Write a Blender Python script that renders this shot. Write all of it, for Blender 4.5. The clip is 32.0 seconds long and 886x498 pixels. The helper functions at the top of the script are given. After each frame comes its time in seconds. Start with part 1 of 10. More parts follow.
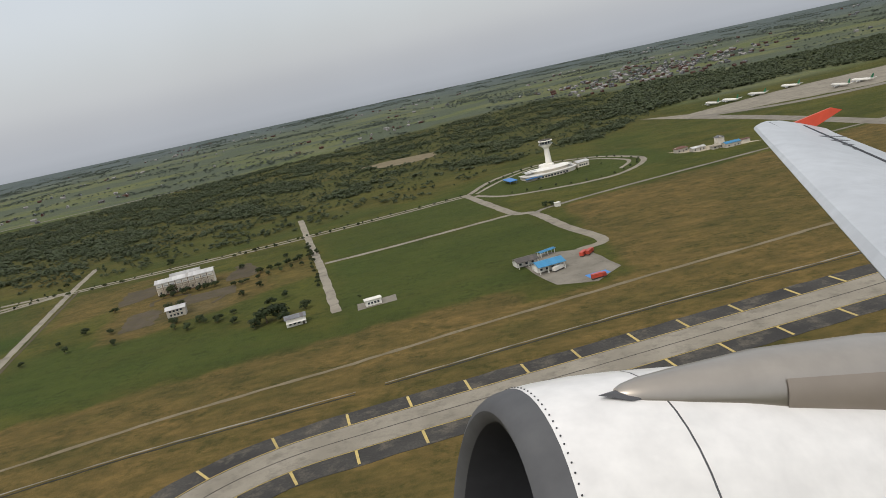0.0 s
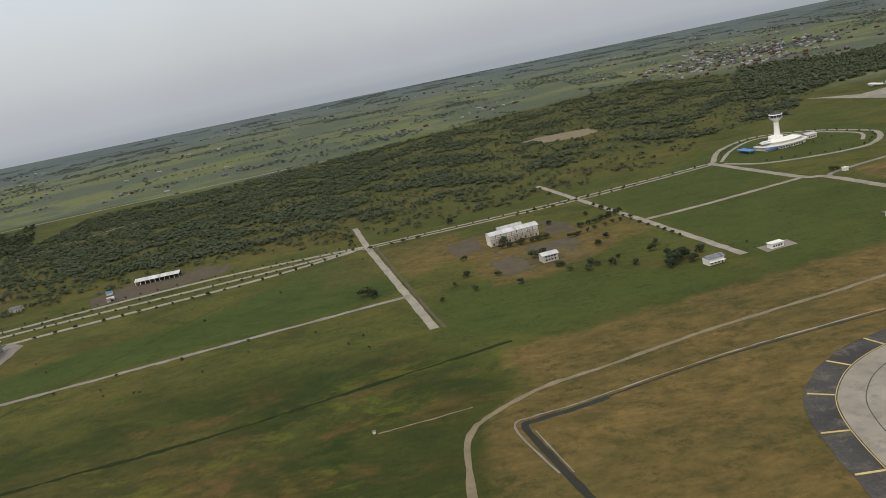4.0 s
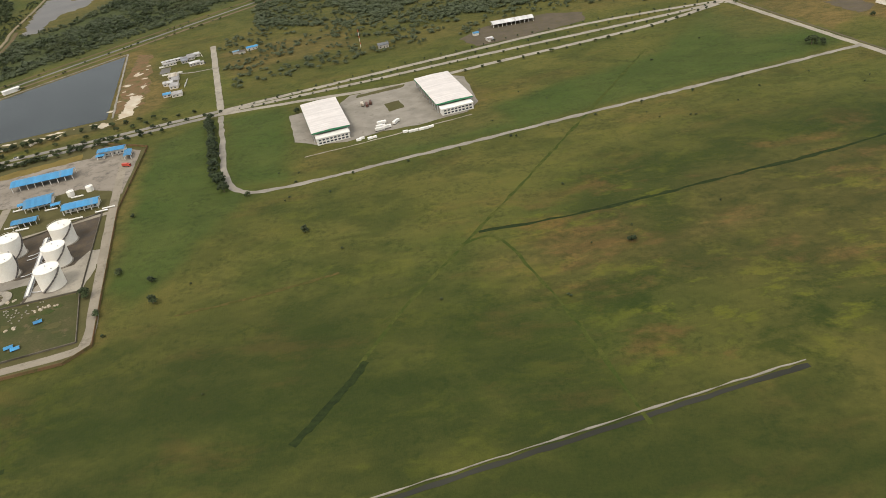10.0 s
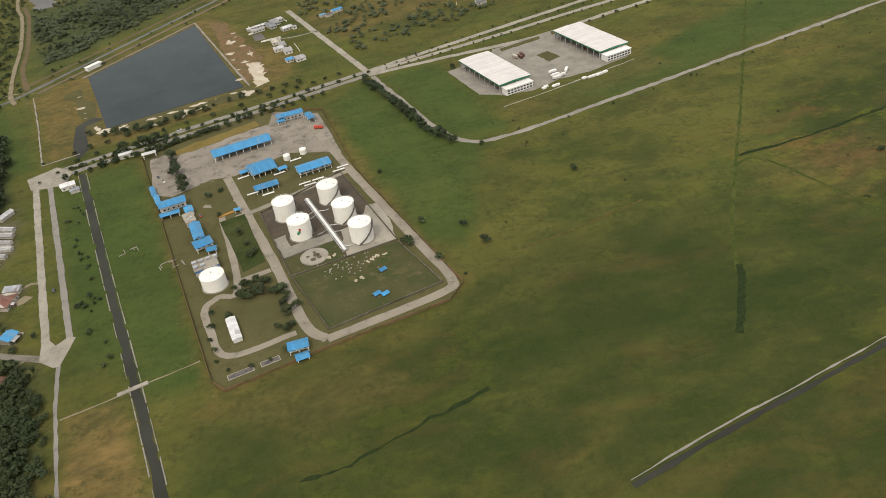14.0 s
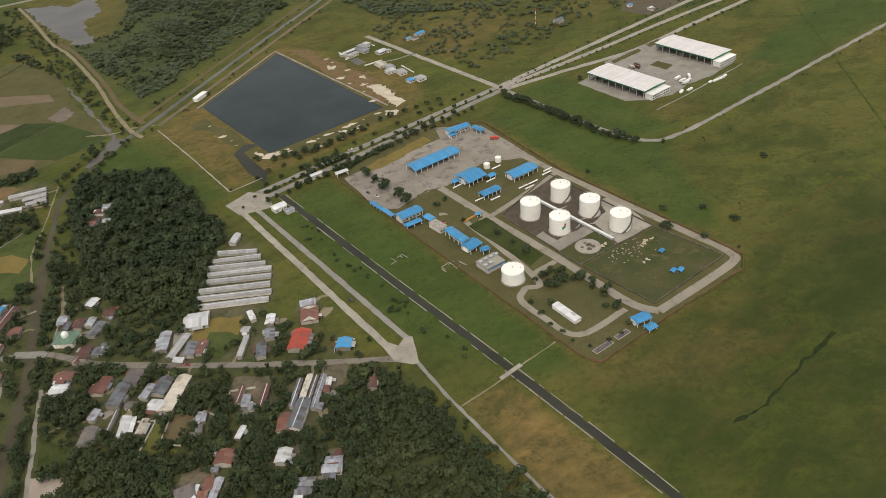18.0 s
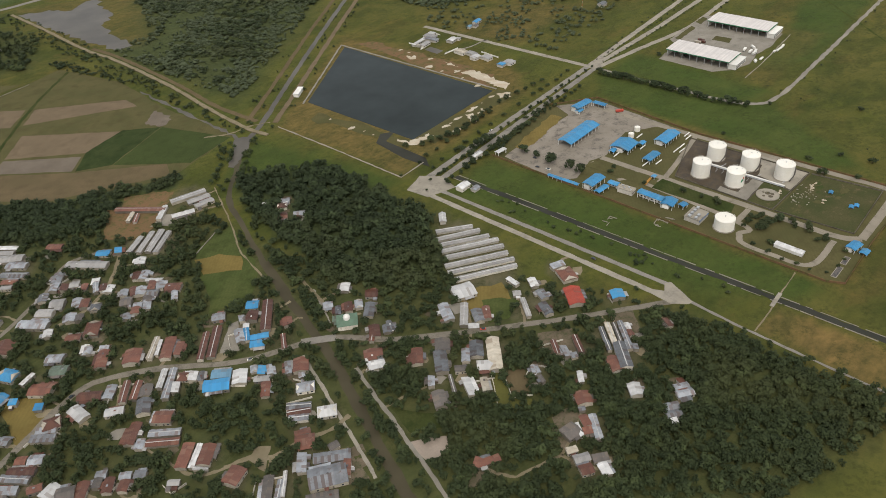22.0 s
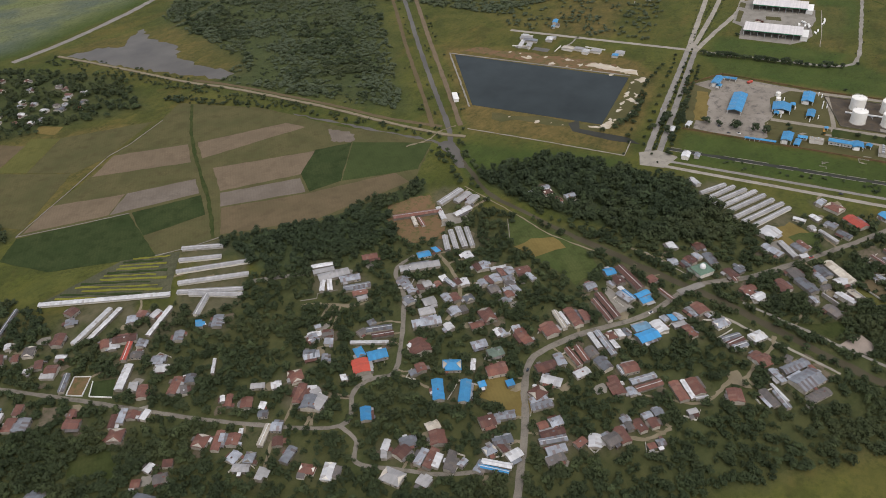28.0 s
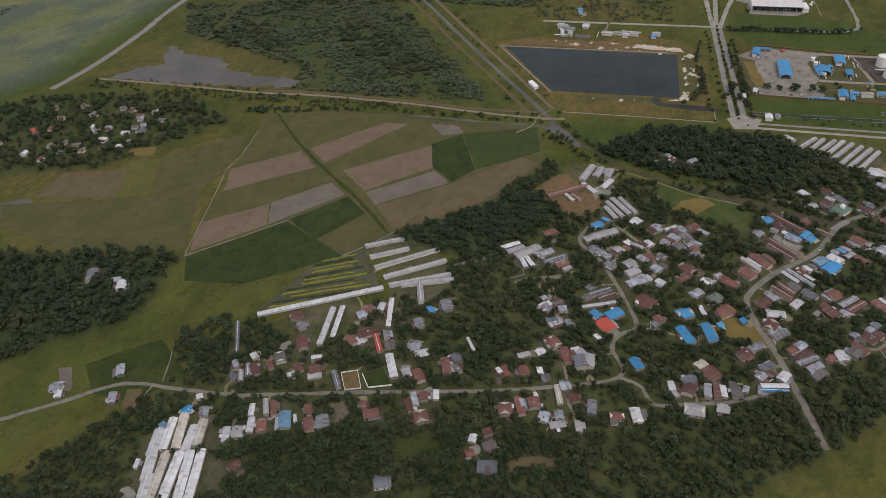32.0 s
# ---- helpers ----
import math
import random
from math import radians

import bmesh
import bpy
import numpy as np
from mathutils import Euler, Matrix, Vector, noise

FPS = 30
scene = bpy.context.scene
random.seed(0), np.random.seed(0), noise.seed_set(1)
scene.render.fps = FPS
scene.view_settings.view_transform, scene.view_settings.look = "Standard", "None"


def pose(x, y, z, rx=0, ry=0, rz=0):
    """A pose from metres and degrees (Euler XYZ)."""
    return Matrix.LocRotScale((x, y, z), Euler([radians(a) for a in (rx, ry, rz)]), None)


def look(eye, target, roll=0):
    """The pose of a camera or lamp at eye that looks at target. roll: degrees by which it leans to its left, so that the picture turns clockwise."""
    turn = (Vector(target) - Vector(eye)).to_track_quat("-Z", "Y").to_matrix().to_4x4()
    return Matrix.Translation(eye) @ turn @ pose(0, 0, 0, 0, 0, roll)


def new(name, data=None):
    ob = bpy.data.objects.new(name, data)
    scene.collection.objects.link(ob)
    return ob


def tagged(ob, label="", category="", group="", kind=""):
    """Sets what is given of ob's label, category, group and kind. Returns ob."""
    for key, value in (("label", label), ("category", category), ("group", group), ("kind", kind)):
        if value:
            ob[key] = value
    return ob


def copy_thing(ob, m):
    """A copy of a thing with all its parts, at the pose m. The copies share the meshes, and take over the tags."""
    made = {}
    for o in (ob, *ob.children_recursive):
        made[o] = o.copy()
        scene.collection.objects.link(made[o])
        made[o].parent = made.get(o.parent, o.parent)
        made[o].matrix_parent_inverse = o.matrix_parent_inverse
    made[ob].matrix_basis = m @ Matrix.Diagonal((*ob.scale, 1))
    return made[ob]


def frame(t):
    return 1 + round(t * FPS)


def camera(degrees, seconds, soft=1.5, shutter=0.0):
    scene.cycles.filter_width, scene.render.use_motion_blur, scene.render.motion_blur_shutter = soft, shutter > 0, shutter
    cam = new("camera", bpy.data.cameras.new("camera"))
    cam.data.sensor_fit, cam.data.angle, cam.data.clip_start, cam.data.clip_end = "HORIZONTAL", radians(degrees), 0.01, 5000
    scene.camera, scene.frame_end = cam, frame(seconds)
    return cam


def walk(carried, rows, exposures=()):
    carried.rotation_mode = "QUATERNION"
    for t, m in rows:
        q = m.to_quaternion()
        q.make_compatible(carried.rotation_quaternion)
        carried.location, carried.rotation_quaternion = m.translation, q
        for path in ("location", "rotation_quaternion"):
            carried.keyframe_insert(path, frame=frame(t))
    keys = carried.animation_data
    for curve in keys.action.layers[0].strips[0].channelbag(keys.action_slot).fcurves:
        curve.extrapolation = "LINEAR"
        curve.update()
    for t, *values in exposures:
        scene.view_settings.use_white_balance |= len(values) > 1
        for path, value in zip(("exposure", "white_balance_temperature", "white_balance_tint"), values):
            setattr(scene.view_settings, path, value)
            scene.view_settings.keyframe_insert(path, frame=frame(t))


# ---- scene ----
cam = camera(60.2, 32.0, soft=0.9)
K = 0.48  # the plan below is drawn in metres and laid out at this scale
METRES, EYE, TILT, LEAN, TURN = 2400.0 * K, 128.8 * K, -13.3, 12.04, 0.0
ROWS = [
    (0.0, 0.0, 0.0, 0.0, 0.0, 0.0, -0.0),
    (0.5, -0.0148, -0.0033, -0.0016, -0.09, -0.05, 0.17),
    (1.0, -0.0297, -0.007, -0.0029, -0.34, -0.33, 0.0),
    (1.5, -0.0444, -0.0105, -0.0044, -0.51, -0.52, -0.15),
    (2.0, -0.0594, -0.014, -0.0058, -0.59, -0.96, -0.1),
    (2.5, -0.074, -0.0175, -0.007, -0.6, -1.42, -0.24),
    (3.0, -0.0892, -0.0215, -0.0085, -0.66, -1.34, -0.48),
    (3.5, -0.1039, -0.0246, -0.0101, -0.66, -1.07, -0.56),
    (5.5, -0.1626, -0.0382, -0.0153, -1.17, -1.44, -1.12),
    (6.0, -0.1779, -0.0422, -0.0165, -1.14, -2.64, -1.41),
    (6.5, -0.1926, -0.045, -0.0182, -0.95, -4.55, -1.75),
    (7.0, -0.2073, -0.0487, -0.0188, -0.75, -6.91, -1.96),
    (7.5, -0.2228, -0.0513, -0.0206, -0.82, -9.29, -2.4),
    (8.0, -0.2377, -0.0543, -0.0216, -0.84, -11.26, -2.7),
    (8.5, -0.253, -0.057, -0.0226, -1.03, -13.05, -2.74),
    (9.0, -0.2686, -0.0596, -0.0236, -1.69, -14.44, -3.0),
    (9.5, -0.284, -0.0624, -0.0252, -2.46, -15.79, -3.25),
    (10.0, -0.2989, -0.0636, -0.0265, -3.27, -17.8, -3.38),
    (10.5, -0.3148, -0.0656, -0.0277, -4.4, -19.53, -3.29),
    (11.0, -0.3306, -0.0671, -0.0286, -5.57, -20.52, -3.26),
    (11.5, -0.3462, -0.0683, -0.03, -6.93, -20.65, -3.13),
    (12.0, -0.3619, -0.0691, -0.0309, -8.41, -20.4, -2.83),
    (12.5, -0.3773, -0.0694, -0.0314, -9.85, -19.98, -2.34),
    (13.0, -0.3935, -0.0701, -0.0329, -11.46, -19.71, -2.3),
    (13.5, -0.4086, -0.0704, -0.0325, -12.91, -19.79, -1.9),
    (15.5, -0.472, -0.0654, -0.0359, -18.64, -20.77, -1.11),
    (16.0, -0.4875, -0.0634, -0.0358, -19.86, -20.73, -0.93),
    (16.5, -0.5027, -0.0612, -0.0361, -21.04, -20.16, -0.68),
    (17.0, -0.518, -0.0585, -0.0363, -22.29, -19.39, -0.39),
    (17.5, -0.5333, -0.0551, -0.0364, -23.69, -18.72, -0.14),
    (18.0, -0.5488, -0.052, -0.0367, -25.21, -18.01, -0.05),
    (18.5, -0.5638, -0.048, -0.0366, -26.87, -18.15, -0.27),
    (19.0, -0.5799, -0.0434, -0.0369, -28.4, -18.67, 0.09),
    (19.5, -0.5954, -0.0389, -0.0373, -29.78, -19.44, 0.26),
    (20.0, -0.6095, -0.0337, -0.0365, -30.98, -19.92, 0.49),
    (20.5, -0.6243, -0.0286, -0.0367, -32.3, -19.59, 0.86),
    (21.0, -0.6385, -0.0231, -0.036, -33.65, -19.2, 1.35),
    (21.5, -0.6531, -0.017, -0.0363, -35.21, -18.76, 1.57),
    (22.0, -0.667, -0.0106, -0.0355, -36.67, -18.78, 1.88),
    (22.5, -0.6812, -0.0039, -0.0353, -38.03, -19.02, 2.36),
    (23.0, -0.6951, 0.0033, -0.0349, -39.3, -19.15, 2.69),
    (23.5, -0.7086, 0.0107, -0.0343, -40.46, -19.27, 3.03),
    (24.0, -0.7226, 0.0184, -0.0341, -41.62, -18.93, 3.39),
    (24.5, -0.7356, 0.0265, -0.0331, -42.81, -18.48, 3.74),
    (25.0, -0.749, 0.035, -0.0326, -44.15, -17.72, 3.91),
    (25.5, -0.762, 0.044, -0.0317, -45.55, -17.67, 4.15),
    (27.5, -0.8116, 0.0824, -0.0273, -51.0, -18.62, 5.45),
    (28.0, -0.8234, 0.0928, -0.0259, -52.33, -18.89, 5.81),
    (28.5, -0.8352, 0.1031, -0.0244, -53.7, -18.93, 6.19),
    (29.0, -0.8463, 0.114, -0.0229, -55.13, -19.02, 6.55),
    (29.5, -0.8575, 0.1252, -0.0212, -56.58, -19.2, 6.93),
    (30.0, -0.8686, 0.1364, -0.0197, -58.02, -19.36, 7.32),
    (30.5, -0.8791, 0.1481, -0.0176, -59.51, -19.56, 7.71),
    (31.0, -0.8893, 0.16, -0.0155, -60.95, -19.81, 8.11),
    (31.5, -0.8991, 0.1723, -0.0133, -62.22, -20.21, 8.56),
    (32.0, -0.9093, 0.1849, -0.0113, -63.51, -20.27, 8.92),
]
walk(cam, [(t, pose(0, 0, EYE, TILT, LEAN, TURN) @ pose(METRES * x, METRES * y, METRES * z, 90 + pitch, roll, yaw)) for t, x, y, z, yaw, pitch, roll in ROWS],
     exposures=((0.0, -0.20, 6350, 10), (6.0, -0.14, 6350, 10), (7.0, 0.12, 6500, 10), (9.0, 0.32, 6650, 10), (13.0, 0.3, 6600, 10), (16.0, 0.14, 6500, 10), (19.0, 0.1, 6450, 10), (24.0, 0.0, 6300, 11), (28.0, 0.0, 6040, 15), (32.0, -0.32, 6000, 17)))

# ---- world and light ----
world = bpy.data.worlds.new("overcast_sky")
scene.world = world
world.use_nodes = True
wn, wl = world.node_tree.nodes, world.node_tree.links
wn.clear()
w_out = wn.new("ShaderNodeOutputWorld")
w_sky = wn.new("ShaderNodeTexSky")
w_sky.sky_type = "NISHITA"
w_sky.sun_disc = False
w_sky.sun_elevation, w_sky.sun_rotation = radians(52), radians(215)
w_sky.air_density, w_sky.dust_density = 1.5, 4.0
w_clear = wn.new("ShaderNodeBackground")
w_clear.inputs[1].default_value = 0.05
wl.new(w_sky.outputs[0], w_clear.inputs[0])
# a cloud layer: dull blue haze at the horizon, brighter overhead
w_co = wn.new("ShaderNodeTexCoord")
w_sep = wn.new("ShaderNodeSeparateXYZ")
wl.new(w_co.outputs["Generated"], w_sep.inputs[0])
w_ramp = wn.new("ShaderNodeValToRGB")
w_ramp.color_ramp.interpolation = "EASE"
els = w_ramp.color_ramp.elements
els[0].position, els[0].color = 0.0, (0.390, 0.415, 0.455, 1)
els[1].position, els[1].color = 1.0, (1.0, 0.97, 0.92, 1)
mid = els.new(0.009); mid.color = (0.445, 0.468, 0.508, 1)
mid = els.new(0.020); mid.color = (0.485, 0.506, 0.545, 1)
mid = els.new(0.045); mid.color = (0.500, 0.516, 0.550, 1)
mid = els.new(0.08); mid.color = (0.540, 0.556, 0.588, 1)
mid = els.new(0.17); mid.color = (0.590, 0.604, 0.636, 1)
mid = els.new(0.37); mid.color = (0.66, 0.66, 0.67, 1)
w_up = wn.new("ShaderNodeMapRange")
w_up.inputs[1].default_value, w_up.inputs[2].default_value = -0.026, 1.0
wl.new(w_sep.outputs[2], w_up.inputs[0])
wl.new(w_up.outputs[0], w_ramp.inputs[0])
w_noise = wn.new("ShaderNodeTexNoise")
w_noise.inputs["Scale"].default_value = 2.2
w_noise.inputs["Detail"].default_value = 4
wl.new(w_co.outputs["Generated"], w_noise.inputs["Vector"])
w_amt = wn.new("ShaderNodeMapRange")
w_amt.inputs[1].default_value, w_amt.inputs[2].default_value = 0.3, 0.7
w_amt.inputs[3].default_value, w_amt.inputs[4].default_value = 0.93, 1.07
wl.new(w_noise.outputs[0], w_amt.inputs[0])
w_cloud = wn.new("ShaderNodeBackground")
wl.new(w_ramp.outputs[0], w_cloud.inputs[0])
wl.new(w_amt.outputs[0], w_cloud.inputs[1])
w_add = wn.new("ShaderNodeAddShader")
wl.new(w_clear.outputs[0], w_add.inputs[0])
wl.new(w_cloud.outputs[0], w_add.inputs[1])
wl.new(w_add.outputs[0], w_out.inputs[0])

sun_data = bpy.data.lights.new("sun", "SUN")
sun_data.energy, sun_data.angle, sun_data.color = 1.2, radians(14), (1.0, 0.95, 0.87)
sun = new("sun", sun_data)
sun.matrix_world = look((-600, -900, 1500), (0, 0, 0))

# ---- materials ----
def mixed(nt, a, b, fac, blend="MIX"):
    n = nt.nodes.new("ShaderNodeMix")
    n.data_type, n.blend_type, n.clamp_factor = "RGBA", blend, True
    for socket, value in ((n.inputs[0], fac), (n.inputs[6], a), (n.inputs[7], b)):
        if isinstance(value, (int, float)):
            socket.default_value = value
        elif isinstance(value, tuple):
            socket.default_value = (*value, 1) if len(value) == 3 else value
        else:
            nt.links.new(value, socket)
    return n.outputs[2]


def noise_of(nt, vector, scale, detail=3, lo=0.35, hi=0.65, rough=0.55):
    n = nt.nodes.new("ShaderNodeTexNoise")
    n.inputs["Scale"].default_value, n.inputs["Detail"].default_value, n.inputs["Roughness"].default_value = scale / K, detail, rough
    nt.links.new(vector, n.inputs["Vector"])
    r = nt.nodes.new("ShaderNodeMapRange")
    r.inputs[1].default_value, r.inputs[2].default_value = lo, hi
    nt.links.new(n.outputs[0], r.inputs[0])
    return r.outputs[0]


def maths(nt, op, a, b=0.0):
    n = nt.nodes.new("ShaderNodeMath")
    n.operation = op
    n.use_clamp = False
    for socket, value in ((n.inputs[0], a), (n.inputs[1], b)):
        if isinstance(value, (int, float)):
            socket.default_value = value
        else:
            nt.links.new(value, socket)
    return n.outputs[0]


def blank(name, rough=0.8, metal=0.0):
    m = bpy.data.materials.new(name)
    m.use_nodes = True
    nt = m.node_tree
    b = nt.nodes["Principled BSDF"]
    b.inputs["Roughness"].default_value, b.inputs["Metallic"].default_value = rough, metal
    b.inputs["Specular IOR Level"].default_value = 0.3
    return m, nt, b


def bumped(nt, b, height, strength, distance):
    n = nt.nodes.new("ShaderNodeBump")
    n.inputs["Strength"].default_value, n.inputs["Distance"].default_value = strength, distance * K
    nt.links.new(height, n.inputs["Height"])
    nt.links.new(n.outputs[0], b.inputs["Normal"])


def surface(name, base, worn, scale=0.3, fine=3.0, rough=0.8, metal=0.0, vary=0.15, bump=0.0, stain=None, stain_at=(0.55, 0.75)):
    """A worn surface: two base colours in broad patches, fine grain, stains, and a slight difference from thing to thing."""
    m, nt, b = blank(name, rough, metal)
    b.inputs["Specular IOR Level"].default_value = 0.3 if rough < 0.8 else 0.06
    geo = nt.nodes.new("ShaderNodeNewGeometry")
    pos = geo.outputs["Position"]
    col = mixed(nt, base, worn, noise_of(nt, pos, scale, 4))
    if stain:
        col = mixed(nt, col, stain, noise_of(nt, pos, scale * 2.3, 5, *stain_at, 0.7))
    grain = noise_of(nt, pos, fine, 3, 0.3, 0.7)
    col = mixed(nt, col, tuple(c * 0.72 for c in base), maths(nt, "MULTIPLY", grain, 0.5))
    if vary:
        info = nt.nodes.new("ShaderNodeObjectInfo")
        hsv = nt.nodes.new("ShaderNodeHueSaturation")
        r = nt.nodes.new("ShaderNodeMapRange")
        r.inputs[3].default_value, r.inputs[4].default_value = 1 - vary, 1 + vary
        nt.links.new(info.outputs["Random"], r.inputs[0])
        nt.links.new(r.outputs[0], hsv.inputs["Value"])
        nt.links.new(col, hsv.inputs["Color"])
        col = hsv.outputs[0]
    nt.links.new(col, b.inputs["Base Color"])
    if bump:
        bumped(nt, b, grain, 0.6, bump)
    return m


def sheet_roof(name, base, worn, rust, rust_at=(0.56, 0.72), rough=0.5, vary=0.2, sheet=0.45, patch_share=0.12):
    """Corrugated roof sheets: ribs down the slope, sheet joints, rust and dirt in patches."""
    m, nt, b = blank(name, rough, 0.0)
    co = nt.nodes.new("ShaderNodeTexCoord")
    obj = co.outputs["Object"]
    geo = nt.nodes.new("ShaderNodeNewGeometry")
    pos = geo.outputs["Position"]
    col = mixed(nt, base, worn, noise_of(nt, pos, 0.12, 3))
    sep = nt.nodes.new("ShaderNodeSeparateXYZ")
    nt.links.new(obj, sep.inputs[0])
    panel = maths(nt, "FLOOR", maths(nt, "MULTIPLY", sep.outputs[0], 0.55))
    wn_ = nt.nodes.new("ShaderNodeTexWhiteNoise")
    wn_.noise_dimensions = "1D"
    nt.links.new(panel, wn_.inputs["W"])
    col = mixed(nt, col, tuple(c * 0.7 for c in worn), maths(nt, "MULTIPLY", wn_.outputs[0], 0.4))
    col = mixed(nt, col, rust, maths(nt, "MULTIPLY", noise_of(nt, pos, 0.35, 5, *rust_at, 0.65), 0.85))
    who = nt.nodes.new("ShaderNodeObjectInfo")
    cell = maths(nt, "FLOOR", maths(nt, "ADD", maths(nt, "MULTIPLY", sep.outputs[0], 0.46), maths(nt, "MULTIPLY", who.outputs["Random"], 57.0)))
    cell = maths(nt, "ADD", cell, maths(nt, "MULTIPLY", maths(nt, "GREATER_THAN", sep.outputs[1], 0.0), 31.7))
    lot = nt.nodes.new("ShaderNodeTexWhiteNoise")
    lot.noise_dimensions = "1D"
    nt.links.new(cell, lot.inputs["W"])
    isl = lot.outputs[0]
    odd = nt.nodes.new("ShaderNodeMapRange")
    odd.inputs[1].default_value, odd.inputs[2].default_value = 1 - patch_share, 1 - patch_share + 0.02
    nt.links.new(isl, odd.inputs[0])
    col = mixed(nt, col, rust, maths(nt, "MULTIPLY", odd.outputs[0], 0.75))
    col = mixed(nt, col, tuple(c * 0.55 for c in worn), maths(nt, "MULTIPLY", isl, sheet))
    info = nt.nodes.new("ShaderNodeObjectInfo")
    hsv = nt.nodes.new("ShaderNodeHueSaturation")
    r = nt.nodes.new("ShaderNodeMapRange")
    r.inputs[3].default_value, r.inputs[4].default_value = 1 - vary, 1 + vary
    nt.links.new(info.outputs["Random"], r.inputs[0])
    nt.links.new(r.outputs[0], hsv.inputs["Value"])
    nt.links.new(col, hsv.inputs["Color"])
    nt.links.new(hsv.outputs[0], b.inputs["Base Color"])
    wave = nt.nodes.new("ShaderNodeTexWave")
    wave.bands_direction = "X"
    wave.inputs["Scale"].default_value = 1.3
    nt.links.new(obj, wave.inputs["Vector"])
    bumped(nt, b, wave.outputs[0], 0.5, 0.06)
    return m


def ground_material():
    """Grass, dry grass, scrub floor, bare soil, distant paddies and painted far haze, blended by the attributes of the
    ground sheet.
    """
    m, nt, b = blank("grassland", 0.95)
    b.inputs["Specular IOR Level"].default_value = 0.1
    geo = nt.nodes.new("ShaderNodeNewGeometry")
    pos = geo.outputs["Position"]

    def attr(name):
        n = nt.nodes.new("ShaderNodeAttribute")
        n.attribute_name = name
        return n

    def warped(angle, squeeze, amount):
        """The place, turned and squeezed, and pushed about so that nothing runs straight."""
        mp = nt.nodes.new("ShaderNodeMapping")
        mp.inputs["Rotation"].default_value = (0, 0, radians(angle))
        mp.inputs["Scale"].default_value = (squeeze, 1.0, 1.0)
        nt.links.new(pos, mp.inputs["Vector"])
        nz = nt.nodes.new("ShaderNodeTexNoise")
        nz.inputs["Scale"].default_value, nz.inputs["Detail"].default_value = 0.012 / K, 3
        nt.links.new(pos, nz.inputs["Vector"])
        mul = nt.nodes.new("ShaderNodeVectorMath")
        mul.operation = "SCALE"
        mul.inputs[3].default_value = amount * K
        nt.links.new(nz.outputs[1], mul.inputs[0])
        add = nt.nodes.new("ShaderNodeVectorMath")
        nt.links.new(mp.outputs[0], add.inputs[0])
        nt.links.new(mul.outputs[0], add.inputs[1])
        return add.outputs[0]

    sep = nt.nodes.new("ShaderNodeSeparateColor")
    nt.links.new(attr("land").outputs["Color"], sep.inputs[0])
    dry, wood, bare = sep.outputs
    wav, drift = warped(-14, 0.55, 22), warped(40, 0.7, 26)
    n400 = noise_of(nt, pos, 0.004, 4, 0.38, 0.62)
    n90 = noise_of(nt, drift, 0.014, 5, 0.40, 0.62, 0.6)
    n30 = noise_of(nt, wav, 0.034, 5, 0.40, 0.62, 0.62)
    n25 = noise_of(nt, pos, 0.05, 4, 0.35, 0.65, 0.6)
    n8 = noise_of(nt, wav, 0.13, 4, 0.34, 0.68, 0.65)
    n2 = noise_of(nt, pos, 0.7, 3, 0.3, 0.7, 0.7)
    grass = mixed(nt, (0.072, 0.083, 0.018), (0.100, 0.091, 0.023), n400)
    grass = mixed(nt, grass, (0.040, 0.053, 0.011), maths(nt, "MULTIPLY", n90, 0.72))
    grass = mixed(nt, grass, (0.104, 0.092, 0.021), maths(nt, "MULTIPLY", n30, 0.36))
    grass = mixed(nt, grass, (0.025, 0.035, 0.008), maths(nt, "MULTIPLY", attr("deep").outputs["Fac"], maths(nt, "ADD", maths(nt, "MULTIPLY", n30, -0.40), 0.90)))
    # yellow tussocks, brown trampled strokes and dark wet hollows, strongest in the boggy ground
    bog = maths(nt, "ADD", maths(nt, "MULTIPLY", attr("bog").outputs["Fac"], 0.70), 0.30)
    grass = mixed(nt, grass, (0.135, 0.140, 0.014), maths(nt, "MULTIPLY", maths(nt, "MULTIPLY", noise_of(nt, wav, 0.055, 6, 0.51, 0.60, 0.72), noise_of(nt, drift, 0.009, 3, 0.38, 0.54)), maths(nt, "MULTIPLY", bog, 0.5)))
    grass = mixed(nt, grass, (0.135, 0.066, 0.026), maths(nt, "MULTIPLY", noise_of(nt, warped(8, 0.45, 30), 0.028, 6, 0.53, 0.64, 0.7), maths(nt, "MULTIPLY", bog, 0.66)))
    grass = mixed(nt, grass, (0.015, 0.030, 0.006), maths(nt, "MULTIPLY", noise_of(nt, drift, 0.030, 6, 0.49, 0.60, 0.68), maths(nt, "ADD", maths(nt, "MULTIPLY", bog, 0.6), 0.2)))
    green = mixed(nt, (0.042, 0.070, 0.014), (0.064, 0.083, 0.019), n90)
    green = mixed(nt, green, (0.031, 0.052, 0.011), maths(nt, "MULTIPLY", n30, 0.7))
    grass = mixed(nt, grass, green, maths(nt, "MULTIPLY", attr("lush").outputs["Fac"], 0.95))
    parched = mixed(nt, (0.158, 0.108, 0.036), (0.098, 0.080, 0.025), n90)
    parched = mixed(nt, parched, (0.200, 0.128, 0.046), maths(nt, "MULTIPLY", n30, 0.6))
    parched = mixed(nt, parched, (0.052, 0.046, 0.017), maths(nt, "MULTIPLY", n8, 0.55))
    scrub = mixed(nt, (0.043, 0.056, 0.024), (0.058, 0.071, 0.029), n90)
    scrub = mixed(nt, scrub, (0.034, 0.046, 0.020), maths(nt, "MULTIPLY", n8, 0.6))
    soil = mixed(nt, (0.135, 0.112, 0.078), (0.080, 0.068, 0.042), n25)
